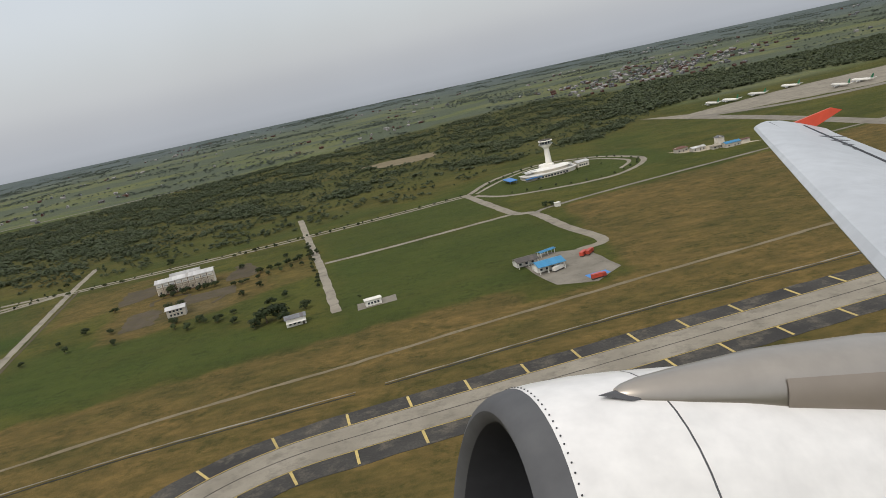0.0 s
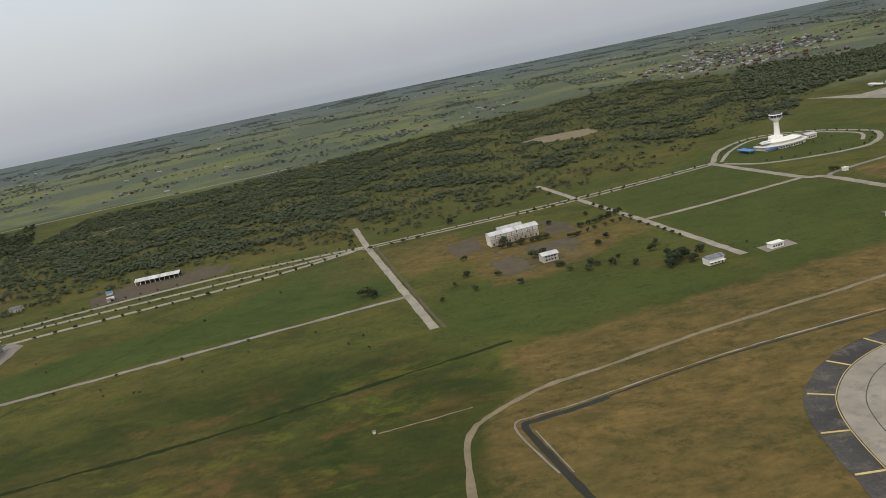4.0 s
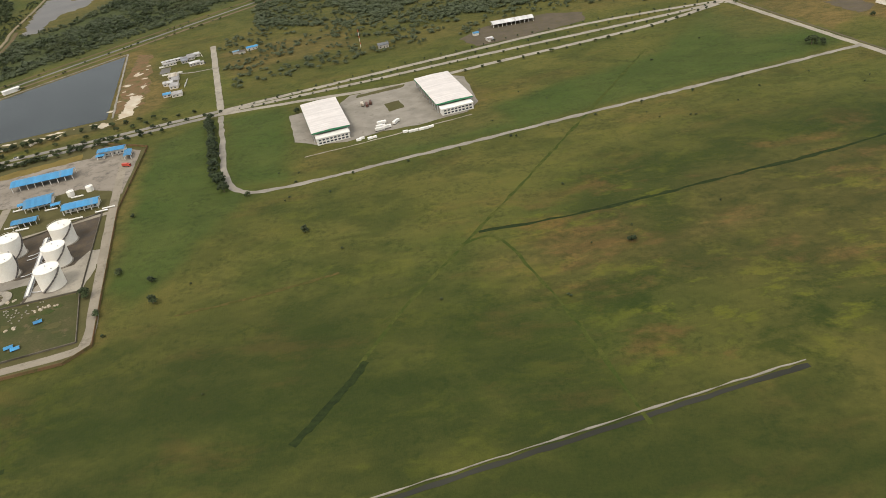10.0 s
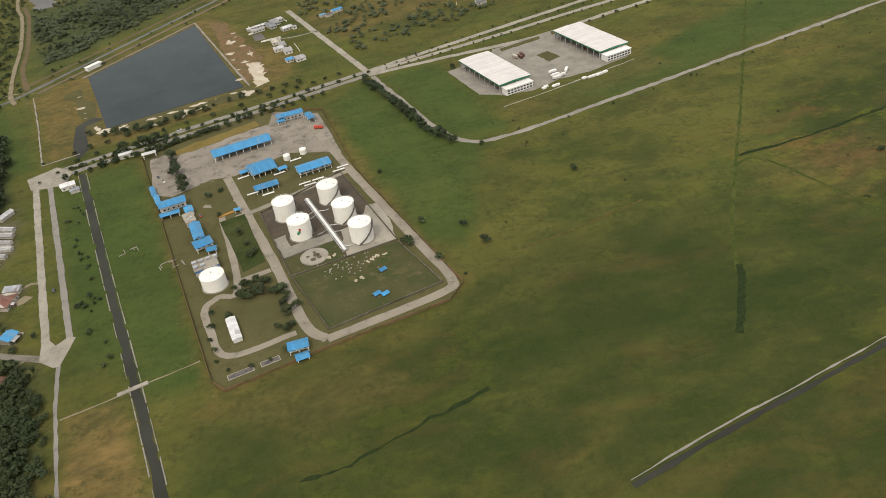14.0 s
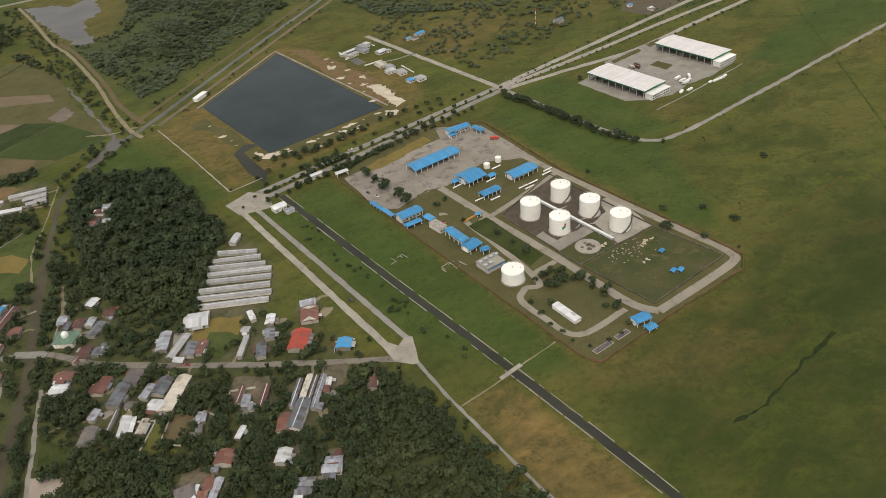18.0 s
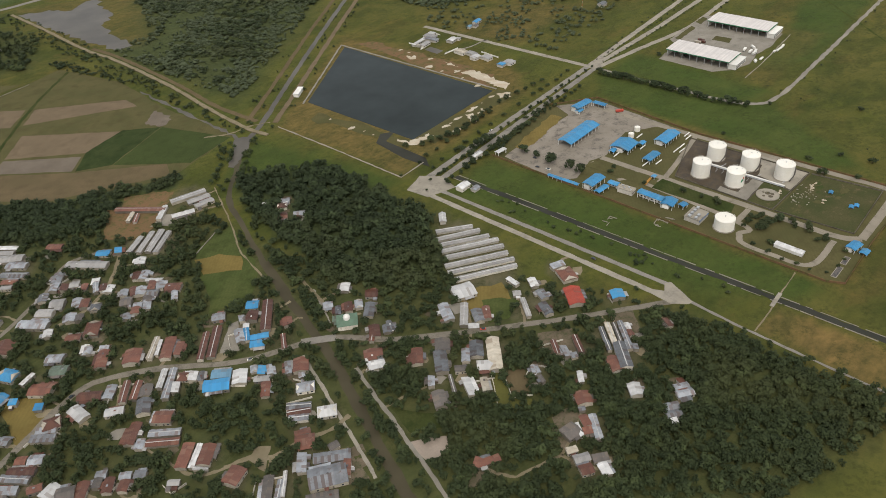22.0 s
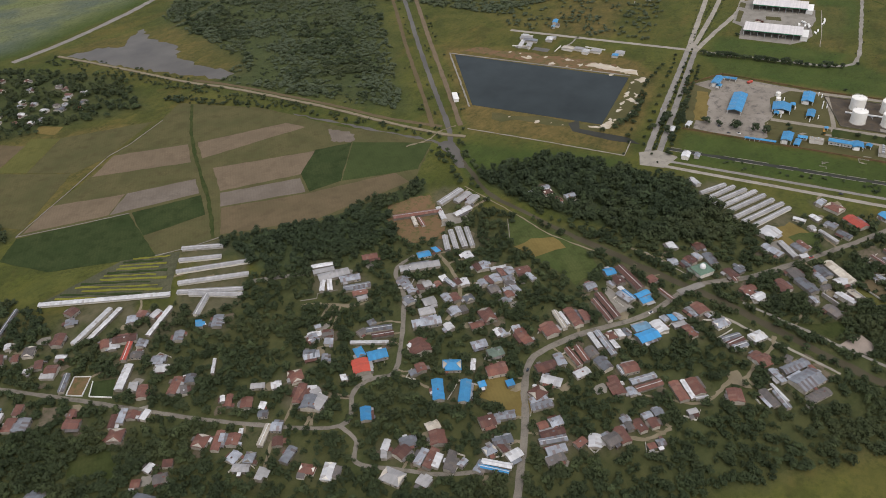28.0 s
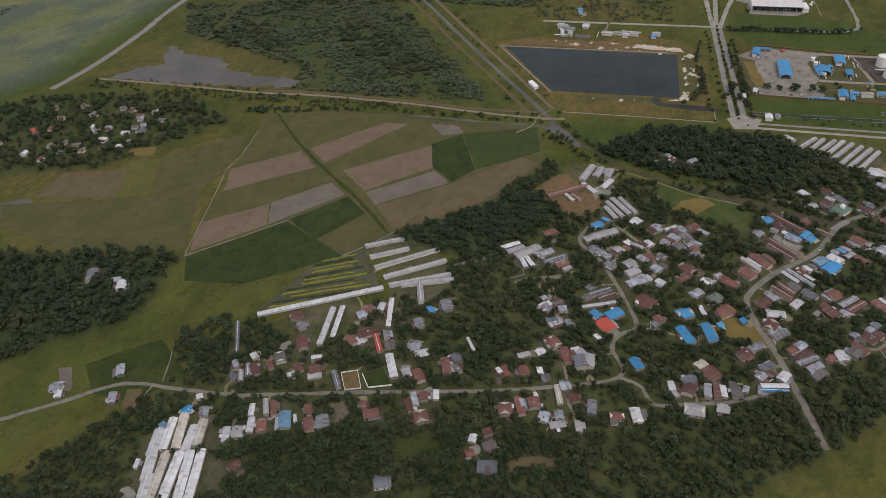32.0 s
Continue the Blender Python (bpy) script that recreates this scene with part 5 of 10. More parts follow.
def home(x, y, length, width, rot, roof):
    """A dwelling or shed with a low sheet roof, built close to its neighbours."""
    rng = random.Random(int(x * 31 + y * 17))
    long_shed = length > 3.2 * width and width < 8
    eave = rng.uniform(2.4, 3.2) + (0.5 if width > 9 else 0)
    ridge = eave + width * rng.uniform(0.10, 0.17)
    words = ROOF_WORDS[roof.name]
    style = rng.random()
    hipped = style < 0.2 and not long_shed and length < 1.7 * width and width > 6
    lean = not hipped and not long_shed and width < 6 and style > 0.55
    kind = "long_shed" if long_shed else "bungalow" if hipped else "hut" if length < 8.5 else "house"
    what = {"long_shed": "long low shed", "bungalow": "hip-roofed bungalow", "hut": "small village hut", "house": "plain village house"}[kind]
    t = thing(kind, x, y, 0, rot, f"{what} with a {words} sheet roof among trees", "shed" if long_shed else "house", "long sheds" if long_shed else "village houses")
    if lean:
        a, b = length / 2, width / 2
        pts = [(sx * a, p, q) for sx in (-1, 1) for p, q in ((-b, -0.1), (b, -0.1), (b, ridge + 0.3), (-b, eave))]
        part("wall", Geo().add(pts, [(3, 2, 1, 0), (4, 5, 6, 7), (0, 4, 7, 3), (1, 2, 6, 5), (2, 3, 7, 6)]), HOME_WALL, t)
        a, b = a + 0.25, b + 0.25
        part("roof", Geo().add([(-a, -b, eave), (a, -b, eave), (a, b, ridge + 0.38), (-a, b, ridge + 0.38), (-a, -b, eave + 0.1), (a, -b, eave + 0.1), (a, b, ridge + 0.48), (-a, b, ridge + 0.48)], [(3, 2, 1, 0), (4, 5, 6, 7), (0, 1, 5, 4), (1, 2, 6, 5), (2, 3, 7, 6), (3, 0, 4, 7)]), roof, t)
    else:
        part("wall", Geo().gable_walls(length - 0.5, width - 0.5, eave, ridge, -0.1), HOME_WALL, t)
        part("roof", Geo().hip(length, width, eave + 0.05, ridge + 0.9, 0.1) if hipped else Geo().sheets(length, width, eave, ridge, rng, 0.1), roof, t)
    if not long_shed and length > 7.5 and style > 0.3:
        w, side = rng.uniform(1.8, 3.2), rng.choice((-1, 1))
        a, cx = length * rng.uniform(0.2, 0.45), rng.uniform(-0.2, 0.2) * length
        b0, b1 = side * (width / 2 + 0.02), side * (width / 2 + w)
        e0, e1 = eave - 0.2, eave - 0.75
        part("porch_roof", Geo().add([(cx - a, b0, e0), (cx + a, b0, e0), (cx + a, b1, e1), (cx - a, b1, e1), (cx - a, b0, e0 + 0.1), (cx + a, b0, e0 + 0.1), (cx + a, b1, e1 + 0.1), (cx - a, b1, e1 + 0.1)], [(3, 2, 1, 0), (4, 5, 6, 7), (0, 1, 5, 4), (1, 2, 6, 5), (2, 3, 7, 6), (3, 0, 4, 7)]), rng.choice((roof, GREY_TIN, RUST_TIN, DARK_TIN, PALE_TIN)), t)
        for px in (cx - a + 0.2, cx + a - 0.2):
            part("post", Geo().box(px, b1 - side * 0.2, -0.1, 0.16, 0.16, e1 + 0.12), HOME_WALL, t)
    for _ in range(rng.choice((0, 1, 1, 2)) if not long_shed and length > 5.5 else 0):  # low lean-to annexes
        side, l, w = rng.choice((-1, 1)), rng.uniform(2.4, 4.6), rng.uniform(1.8, 3.2)
        cx = rng.uniform(-0.38, 0.38) * length
        b0, b1 = side * (width / 2 - 0.1), side * (width / 2 + w)
        h0, h1 = eave - 0.45, eave - 1.0
        annex = part("annex", Geo().box(cx, (b0 + b1) / 2, -0.1, l - 0.3, w - 0.2, h1 + 0.05), rng.choice((HOME_WALL, OLD_CONCRETE, BARK)), t)
        part("annex_roof", Geo().add([(cx - l / 2, b0, h0), (cx + l / 2, b0, h0), (cx + l / 2, b1, h1), (cx - l / 2, b1, h1), (cx - l / 2, b0, h0 + 0.09), (cx + l / 2, b0, h0 + 0.09), (cx + l / 2, b1, h1 + 0.09), (cx - l / 2, b1, h1 + 0.09)], [(3, 2, 1, 0), (4, 5, 6, 7), (0, 1, 5, 4), (1, 2, 6, 5), (2, 3, 7, 6), (3, 0, 4, 7)]), rng.choice((GREY_TIN, RUST_TIN, RUST_TIN, DARK_TIN, PALE_TIN, WHITE_TIN)), annex)
    if long_shed:
        part("ridge_cap", Geo().box(0, 0, ridge + 0.05, length + 0.1, 0.5, 0.12), WHITE_TIN, t)
    elif length > 7:
        dy = -width / 2 + 0.2
        part("door", Geo().box(length * 0.1, dy, 0.0, 0.9, 0.12, 2.0), DARK_TIN, t)
        for wx in (-0.3, 0.34):
            part("window", Geo().box(length * wx, dy, 0.9, 1.3, 0.12, 1.0), GLASS_DARK, t)
    if rng.random() < 0.25 and length > 9 and not long_shed:
        part("patch_sheet", Geo().box(rng.uniform(-0.3, 0.3) * length, 0, ridge + 0.06, 1.6, 1.2, 0.1), rng.choice((WHITE_TIN, GREY_TIN, RUST_TIN)), t)
    HOUSES.append((x, y, max(length, width) / 2))
    n = max(1, round(length / max(width, 4.0)))
    for k in range(n):
        o = ((k + 0.5) / n - 0.5) * length
        BLOCK_SPOTS.append((x + o * math.cos(radians(rot)), y + o * math.sin(radians(rot)), width / 2 + 3.1))
    return t


home(-1592.7, 651.3, 20.1, 5.4, -39, WHITE_TIN)
home(-1597.6, 644.3, 19.7, 6.3, -36, PALE_TIN)
home(-1596.6, 632.3, 28.7, 10.3, -33, PALE_TIN)
home(-1611.9, 631.4, 21.4, 4.4, 40, WHITE_TIN)
home(-1608.2, 626.3, 19, 4.4, 48, WHITE_TIN)
home(-1591.8, 616.2, 18.5, 8.5, -38, GREY_TIN)
home(-1596.9, 603, 24.3, 7.3, -40, GREY_TIN)
home(-1602.2, 594.3, 13.6, 6.4, -39, RUST_TIN)
home(-1606.2, 588.2, 9.4, 4.9, -32, PALE_TIN)
home(-1558, 622.8, 14.5, 7.9, -39, RUST_TIN)
home(-1526, 583.4, 12.6, 8.9, -35, BLUE_TIN)
home(-1514.4, 578.2, 8.7, 5.6, 71, BLUE_TIN)
home(-1542.6, 574.8, 37.3, 9.1, -41, PALE_TIN)
home(-1568, 572.1, 14.1, 8.6, 60, GREY_TIN)
home(-1573.1, 560.8, 11.7, 6.6, 57, GREY_TIN)
home(-1543.4, 546.6, 8.3, 6.7, 64, WHITE_TIN)
home(-1545.7, 537.4, 15.4, 4.4, 75, GREY_TIN)
home(-1540.9, 532.5, 9.5, 5.7, 68, RUST_TIN)
home(-1537.7, 527.9, 9.9, 8.6, 54, WHITE_TIN)
home(-1559, 552.6, 8, 6.8, -29, PALE_TIN)
home(-1553.2, 545, 8.5, 5.7, 60, RUST_TIN)
home(-1566.5, 554.3, 8.4, 5.7, 60, RUST_TIN)
home(-1584.6, 552.5, 10.7, 7.8, 66, GREY_TIN)
home(-1576.7, 536.4, 11.5, 10.1, -31, PALE_TIN)
home(-1563.7, 527.5, 10, 7.4, 67, GREY_TIN)
home(-1559.1, 521.5, 11, 7.4, 61, RUST_TIN)
home(-1553.2, 511.2, 9.2, 8.7, 63, GREY_TIN)
home(-1588.1, 530, 13.8, 9.1, -37, PALE_TIN)
home(-1572.8, 511, 10.6, 8.6, 68, GREY_TIN)
home(-1567.5, 506.1, 8.2, 6.3, 64, DARK_TIN)
home(-1599, 521.4, 24.7, 9.4, -41, GREY_TIN)
home(-1592.3, 502.8, 9, 7, 67, WHITE_TIN)
home(-1625, 560, 6.8, 6.6, 69, GREY_TIN)
home(-1627.2, 549.7, 21.8, 6.2, -42, GREY_TIN)
home(-1630.7, 542.6, 18.3, 5.3, -41, RUST_TIN)
home(-1638.8, 558.4, 8.4, 6.9, -11, DARK_TIN)
home(-1667.3, 586.2, 9.8, 7.4, 66, GREY_TIN)
home(-1660.9, 586, 5.9, 3.9, 65, WHITE_TIN)
home(-1656.7, 580.4, 9.6, 6.2, -37, DARK_TIN)
home(-1655.2, 593.9, 5.4, 4.5, -30, GREY_TIN)
home(-1644, 545.4, 31.5, 3.4, -54, WHITE_TIN)
home(-1657.7, 543.9, 11.5, 7.6, 64, BLUE_TIN)
home(-1651.8, 529.5, 16, 10.4, -36, BLUE_TIN)
home(-1669.1, 531.7, 15.5, 13.4, 53, TERRACOTTA)
home(-1682.2, 573.6, 13, 8.6, -39, GREY_TIN)
home(-1706.1, 565.9, 12.6, 10.5, 59, RUST_TIN)
home(-1624, 507.8, 16.4, 15.1, 57, RUST_TIN)
home(-1628.8, 514.9, 3.6, 3.1, -2, WHITE_TIN)
home(-1595, 470.2, 12.9, 8.6, -37, GREY_TIN)
home(-1595.6, 454.1, 12.9, 9.8, -32, MOSS_TIN)
home(-1577.3, 485.1, 11.8, 6.9, -33, RUST_TIN)
home(-1574.2, 465.8, 9.1, 6, 63, WHITE_TIN)
home(-1562.9, 487.8, 7.5, 6.7, 56, RUST_TIN)
home(-1626.8, 473.7, 14.7, 11.8, -52, BLUE_TIN)
home(-1499.8, 576.9, 24.1, 5.2, 45, PALE_TIN)
home(-1491.1, 575, 32.2, 4.9, 48, PALE_TIN)
home(-1483.5, 571.1, 34.1, 6, 49, PALE_TIN)
home(-1479, 564.9, 32.2, 4.9, 48, PALE_TIN)
home(-1432.2, 623.7, 34.7, 7.7, -4, PALE_TIN)
home(-1426.1, 612.5, 22.2, 7.9, -3, PALE_TIN)
home(-1424.7, 600.8, 18.7, 6.8, 2, PALE_TIN)
home(-1462.5, 612.1, 23.5, 5, 54, WHITE_TIN)
home(-1447.3, 596.6, 21.1, 6.9, -13, WHITE_TIN)
home(-1476.7, 631.7, 49.9, 7, -41, RUST_TIN)
home(-1488.6, 625.5, 15.4, 4.1, 53, CREAM_TIN)
home(-1485, 619.8, 14.7, 3.8, 59, RUST_TIN)
home(-1504.5, 548.2, 10.4, 8.9, 60, WHITE_TIN)
home(-1513.5, 530, 10.4, 6.8, 64, RUST_TIN)
home(-1508.3, 526.6, 11.8, 7.4, 50, GREY_TIN)
home(-1503.5, 514.4, 14.6, 4, -40, WHITE_TIN)
home(-1502.4, 504, 10.9, 5.8, 67, GREY_TIN)
home(-1507.6, 508.1, 11.5, 5.3, 61, RUST_TIN)
home(-1522.4, 510.6, 12.3, 5.9, 75, RUST_TIN)
home(-1517.7, 507.4, 11, 9, 59, GREY_TIN)
home(-1529.3, 513.4, 8.9, 6.6, 64, GREY_TIN)
home(-1511.2, 498.4, 10.9, 8, -34, GREY_TIN)
home(-1516.6, 493.5, 7.7, 7.1, 69, DARK_TIN)
home(-1531.6, 500.3, 9.3, 9.3, -27, DARK_TIN)
home(-1524.9, 490.7, 7.4, 5.7, -34, GREY_TIN)
home(-1528.9, 485.2, 8.7, 7.3, 61, RUST_TIN)
home(-1519.2, 485.7, 11.7, 5.6, 67, GREY_TIN)
home(-1536.8, 483, 7.8, 6.8, 62, GREY_TIN)
home(-1494.3, 494.1, 13.4, 9.3, -36, RUST_TIN)
home(-1497.5, 483.3, 12, 5.3, 69, GREY_TIN)
home(-1532.5, 432.7, 23.4, 4.3, 55, CREAM_TIN)
home(-1529.1, 430.4, 16.7, 2.6, 58, WHITE_TIN)
home(-1523.7, 425, 22.8, 8.5, 57, RUST_TIN)
home(-1517.4, 418.7, 13.8, 4.7, 54, RUST_TIN)
home(-1548, 432.9, 15, 12.6, 60, RUST_TIN)
home(-1566.6, 446, 18.7, 8.8, 62, RUST_TIN)
home(-1562.4, 456.1, 6.9, 5.2, -35, GREY_TIN)
home(-1562.9, 484.9, 16.8, 11.6, 61, RUST_TIN)
home(-1573, 463.2, 9.5, 6.5, 68, GREY_TIN)
home(-1502, 410, 29.6, 4.9, 58, RUST_TIN)
home(-1493.7, 409.2, 33.9, 6.6, 58, RUST_TIN)
home(-1479.9, 433.5, 10.2, 8.7, -26, GREY_TIN)
home(-1466.4, 420, 7.5, 4.4, 73, GREY_TIN)
home(-1453.2, 428.8, 9.8, 9.5, -33, BLUE_TIN)
home(-1459.3, 416.7, 11.1, 9.2, 58, RUST_TIN)
home(-1449.7, 410.8, 35.2, 7.9, 61, RUST_TIN)
home(-1476.2, 402.2, 15.3, 6.7, 74, GREY_TIN)
home(-1471.4, 400.6, 14.8, 4.4, 68, BLUE_TIN)
home(-1464.6, 391.7, 13.8, 6, -23, BLUE_TIN)
home(-1469.5, 385.3, 10.7, 5.6, -28, BLUE_TIN)
home(-1467.4, 410.3, 4.8, 4.6, 62, WHITE_TIN)
home(-1440.4, 393.1, 9.6, 7.4, 72, RUST_TIN)
home(-1452.9, 374.9, 16.7, 3.6, 68, RUST_TIN)
home(-1538.3, 396.8, 18.6, 4.5, 56, WHITE_TIN)
home(-1535.8, 388.8, 29.4, 5.2, 57, GREY_TIN)
home(-1533.7, 381.6, 9.7, 4.6, 60, WHITE_TIN)
home(-1525.6, 388.8, 8.4, 8.2, -33, RUST_TIN)
home(-1519.7, 384.5, 8.8, 5.5, 57, WHITE_TIN)
home(-1515.2, 380.5, 9.6, 3.8, 63, GREY_TIN)
home(-1502.7, 373.7, 14.4, 8.4, -31, DULL_BLUE_TIN)
home(-1510.1, 364.7, 18.5, 11.5, -29, BLUE_TIN)
home(-1493.7, 362.3, 14, 10.3, 62, WHITE_TIN)
home(-1481.9, 363.2, 7.2, 6.2, 68, GREY_TIN)
home(-1478.6, 358, 8.3, 5.1, 58, BLUE_TIN)
home(-1473.9, 354.9, 9.9, 4.1, 71, GREY_TIN)
home(-1482.1, 350.3, 11.7, 5.3, -33, PALE_TIN)
home(-1484.5, 339.8, 14.2, 6.3, 61, RUST_TIN)
home(-1462.6, 348.4, 12.8, 4.5, 69, GREY_TIN)
home(-1454.4, 344.4, 13.6, 10.9, 61, RUST_TIN)
home(-1458.4, 335.5, 5.3, 4.5, 68, GREY_TIN)
home(-1714.7, 546.9, 15.8, 5.5, 11, RUST_TIN)
home(-1715.9, 534, 14.6, 12.8, 16, PALE_TIN)
home(-1708.6, 542.5, 7.9, 6.3, -19, PALE_TIN)
home(-1685.8, 534.2, 6.3, 4.5, 60, WHITE_TIN)
home(-1702.7, 495.8, 13.4, 8, 45, BLUE_TIN)
home(-1650.2, 493.7, 6.1, 6.1, 62, GREY_TIN)
home(-1642.7, 492.3, 9.1, 8.3, 57, RUST_TIN)
home(-1653.2, 466.9, 21.4, 8.8, 42, BLUE_TIN)
home(-1642.1, 449.7, 22.8, 8.4, 31, BLUE_TIN)
home(-1629.7, 442.6, 5.6, 5, -34, BLUE_TIN)
home(-1616.2, 426.1, 6, 5.4, -34, BLUE_TIN)
home(-1616.5, 460.7, 12.2, 3.8, 32, WHITE_TIN)
home(-1610.8, 442.2, 16.5, 11.2, -39, RUST_TIN)
home(-1682.7, 448.7, 10.1, 8.5, -27, CREAM_TIN)
home(-1689.4, 438.9, 13.1, 11.3, 45, RUST_TIN)
home(-1657, 418.7, 11.8, 10.6, -35, RUST_TIN)
home(-1645.2, 411.5, 15.4, 6.2, -44, GREY_TIN)
home(-1715.6, 464.7, 9.6, 5.3, 24, WHITE_TIN)
home(-1722.9, 460.2, 6.4, 3.9, 39, PALE_TIN)
home(-1713.8, 451.7, 11.3, 9.7, 0, RUST_TIN)
home(-1704.5, 453.5, 12.6, 9.1, -38, GREY_TIN)
home(-1709.2, 437.9, 14.5, 5.6, 12, GREY_TIN)
home(-1706.2, 431.4, 17.1, 5.9, 15, RUST_TIN)
home(-1704.9, 426.8, 11.8, 4.6, 19, WHITE_TIN)
home(-1700, 419.5, 16.2, 5.6, 22, DARK_TIN)
home(-1696.4, 411.6, 7.5, 4.7, 0, GREY_TIN)
home(-1733.2, 443.3, 15.6, 11.7, -79, PALE_TIN)
home(-1723.5, 423.7, 9.6, 7.8, -85, PALE_TIN)
home(-1676.4, 403.1, 8.9, 7.9, -24, GREY_TIN)
home(-1670, 396.1, 7.9, 4.6, 68, RUST_TIN)
home(-1664.5, 400.2, 14.5, 6.8, -39, GREY_TIN)
home(-1670.1, 386.7, 11.3, 7.6, -22, WHITE_TIN)
home(-1683.4, 392.1, 21.3, 4.4, -67, WHITE_TIN)
home(-1688.3, 391.4, 21.5, 2.9, -69, BLUE_TIN)
home(-1691.9, 400.5, 10.1, 5.4, 9, GREY_TIN)
home(-1612.6, 403.9, 12, 10.7, -14, RUST_TIN)
home(-1617.2, 400.4, 13.4, 4.7, -32, GREY_TIN)
home(-1620.9, 394.8, 16.5, 5.5, -36, GREY_TIN)
home(-1628.4, 378.8, 9.7, 7.9, -33, GREY_TIN)
home(-1636.5, 384.8, 7.4, 6.5, -33, RUST_TIN)
home(-1638.2, 375.6, 18.4, 6.3, -37, RUST_TIN)
home(-1643.3, 372, 20.4, 5.7, -42, GREY_TIN)
home(-1649.5, 365.4, 14.4, 5.6, -37, GREY_TIN)
home(-1657.1, 361.4, 14, 5.9, -30, DARK_TIN)
home(-1595.6, 402.3, 16, 9, -74, WHITE_TIN)
home(-1584.7, 414, 17, 8, -32, RUST_TIN)
home(-1572.3, 408.8, 13, 7.4, 54, GREY_TIN)
home(-1563.8, 401.6, 21.1, 5.2, 61, RUST_TIN)
home(-1556.9, 398.1, 18.1, 5.6, 57, RUST_TIN)
home(-1575.3, 387.6, 12.8, 7.4, -25, WHITE_TIN)
home(-1557.8, 378.7, 14.1, 9.4, 66, GREY_TIN)
home(-1550.9, 392.5, 10.7, 7.8, 62, DARK_TIN)
home(-1550.2, 360.2, 12.7, 10.5, -37, RUST_TIN)
home(-1555.9, 365, 10.4, 2.5, 54, GREY_TIN)
home(-1554, 347.2, 21.4, 6, -34, GREY_TIN)
home(-1557.9, 340.3, 21.9, 6.1, -33, RUST_TIN)
home(-1570.6, 348.4, 8.8, 5.7, 55, GREY_TIN)
home(-1571.5, 360.2, 19.1, 7.4, 53, RUST_TIN)
home(-1550.4, 320.1, 19.8, 7.8, 51, RUST_TIN)
home(-1545.1, 315.6, 19.3, 3.7, 50, WHITE_TIN)
home(-1539.1, 312, 16.6, 8.9, 51, RUST_TIN)
home(-1546.3, 304.1, 10, 2.7, -42, PALE_TIN)
home(-1563.6, 304.1, 7.7, 4.4, -34, PALE_TIN)
home(-1531.9, 284.8, 13.4, 11.2, 34, RUST_TIN)
home(-1627.3, 347.7, 11.8, 9, 28, WHITE_TIN)
home(-1620, 338.6, 11.6, 9.9, -22, DARK_TIN)
home(-1634.5, 355.3, 9.2, 6, -16, RUST_TIN)
home(-1611.9, 334.7, 14.8, 7.8, 57, RUST_TIN)
home(-1598, 339.5, 7, 6.5, -29, GREY_TIN)
home(-1602, 334.5, 7.6, 5.5, 55, DARK_TIN)
home(-1596.9, 328.4, 11.6, 6.6, 58, RUST_TIN)
home(-1585.8, 328.9, 7.7, 5.6, -31, GREY_TIN)
home(-1578, 324.2, 7.7, 6.4, -34, GREY_TIN)
home(-1589.3, 321.9, 8.8, 6.5, 54, RUST_TIN)
home(-1602.2, 310.3, 6.3, 5.8, -36, GREY_TIN)
home(-1608.4, 314, 6, 5, -36, RUST_TIN)
home(-1385.4, 400.7, 10.8, 7.6, 50, WHITE_TIN)
home(-1373.1, 379.7, 10.1, 8.9, -33, RUST_TIN)
home(-1406.8, 390, 7.8, 7, -24, GREY_TIN)
home(-1404, 378.7, 10.2, 4.3, 64, GREY_TIN)
home(-1395.6, 377.3, 11.1, 6.3, 64, RUST_TIN)
home(-1387.6, 375.2, 9.7, 6.3, 64, GREY_TIN)
home(-1384.6, 364.2, 16.4, 7.8, 52, GREY_TIN)
home(-1408.7, 370.1, 9.2, 5.5, -32, MOSS_TIN)
home(-1396.5, 339.8, 17.9, 4, 50, RUST_TIN)
home(-1385.9, 337, 8.8, 6.1, 64, GREY_TIN)
home(-1407.9, 321.1, 13.6, 7.6, -26, RUST_TIN)
home(-1411.1, 311.2, 11.2, 5.7, -26, WHITE_TIN)
home(-1384.9, 298.4, 15.7, 8, 58, RUST_TIN)
home(-1375.3, 282.6, 21.4, 9.4, 60, GREY_TIN)
home(-1364.6, 295.4, 12.7, 11.1, 55, DARK_TIN)
home(-1357.9, 276.6, 13.2, 6, 54, GREY_TIN)
home(-1348, 276.9, 16, 9.8, 54, GREY_TIN)
home(-1341.5, 264.8, 32.6, 9.6, 57, CREAM_TIN)
home(-1353.3, 259.8, 12.2, 9.4, -34, WHITE_TIN)
home(-1374.5, 251.3, 17.1, 5.5, 71, WHITE_TIN)
home(-1364.6, 246.4, 12.6, 5, 62, CREAM_TIN)
home(-1381.4, 261.2, 16.5, 2.8, 65, DARK_TIN)
home(-1391.5, 271.5, 9.4, 4.4, 55, GREY_TIN)
home(-1368.5, 268.4, 8.6, 5.9, -33, DARK_TIN)
home(-1329.5, 235.6, 7.2, 4.8, 67, GREY_TIN)
home(-1315.9, 334.9, 18, 16.4, -15, WHITE_TIN)
home(-1341.1, 323.1, 20.2, 8.3, 70, GREY_TIN)
home(-1332.2, 312.2, 25.4, 6.1, 52, PALE_TIN)
home(-1325.1, 304.5, 14.5, 7.5, 67, GREY_TIN)
home(-1317.7, 302.8, 14.3, 5.7, 59, RUST_TIN)
home(-1334.6, 297.1, 7.7, 4, -35, WHITE_TIN)
home(-1278.6, 318.7, 11.8, 4.4, -87, WHITE_TIN)
home(-1285.8, 305.3, 6.3, 6, -32, PALE_TIN)
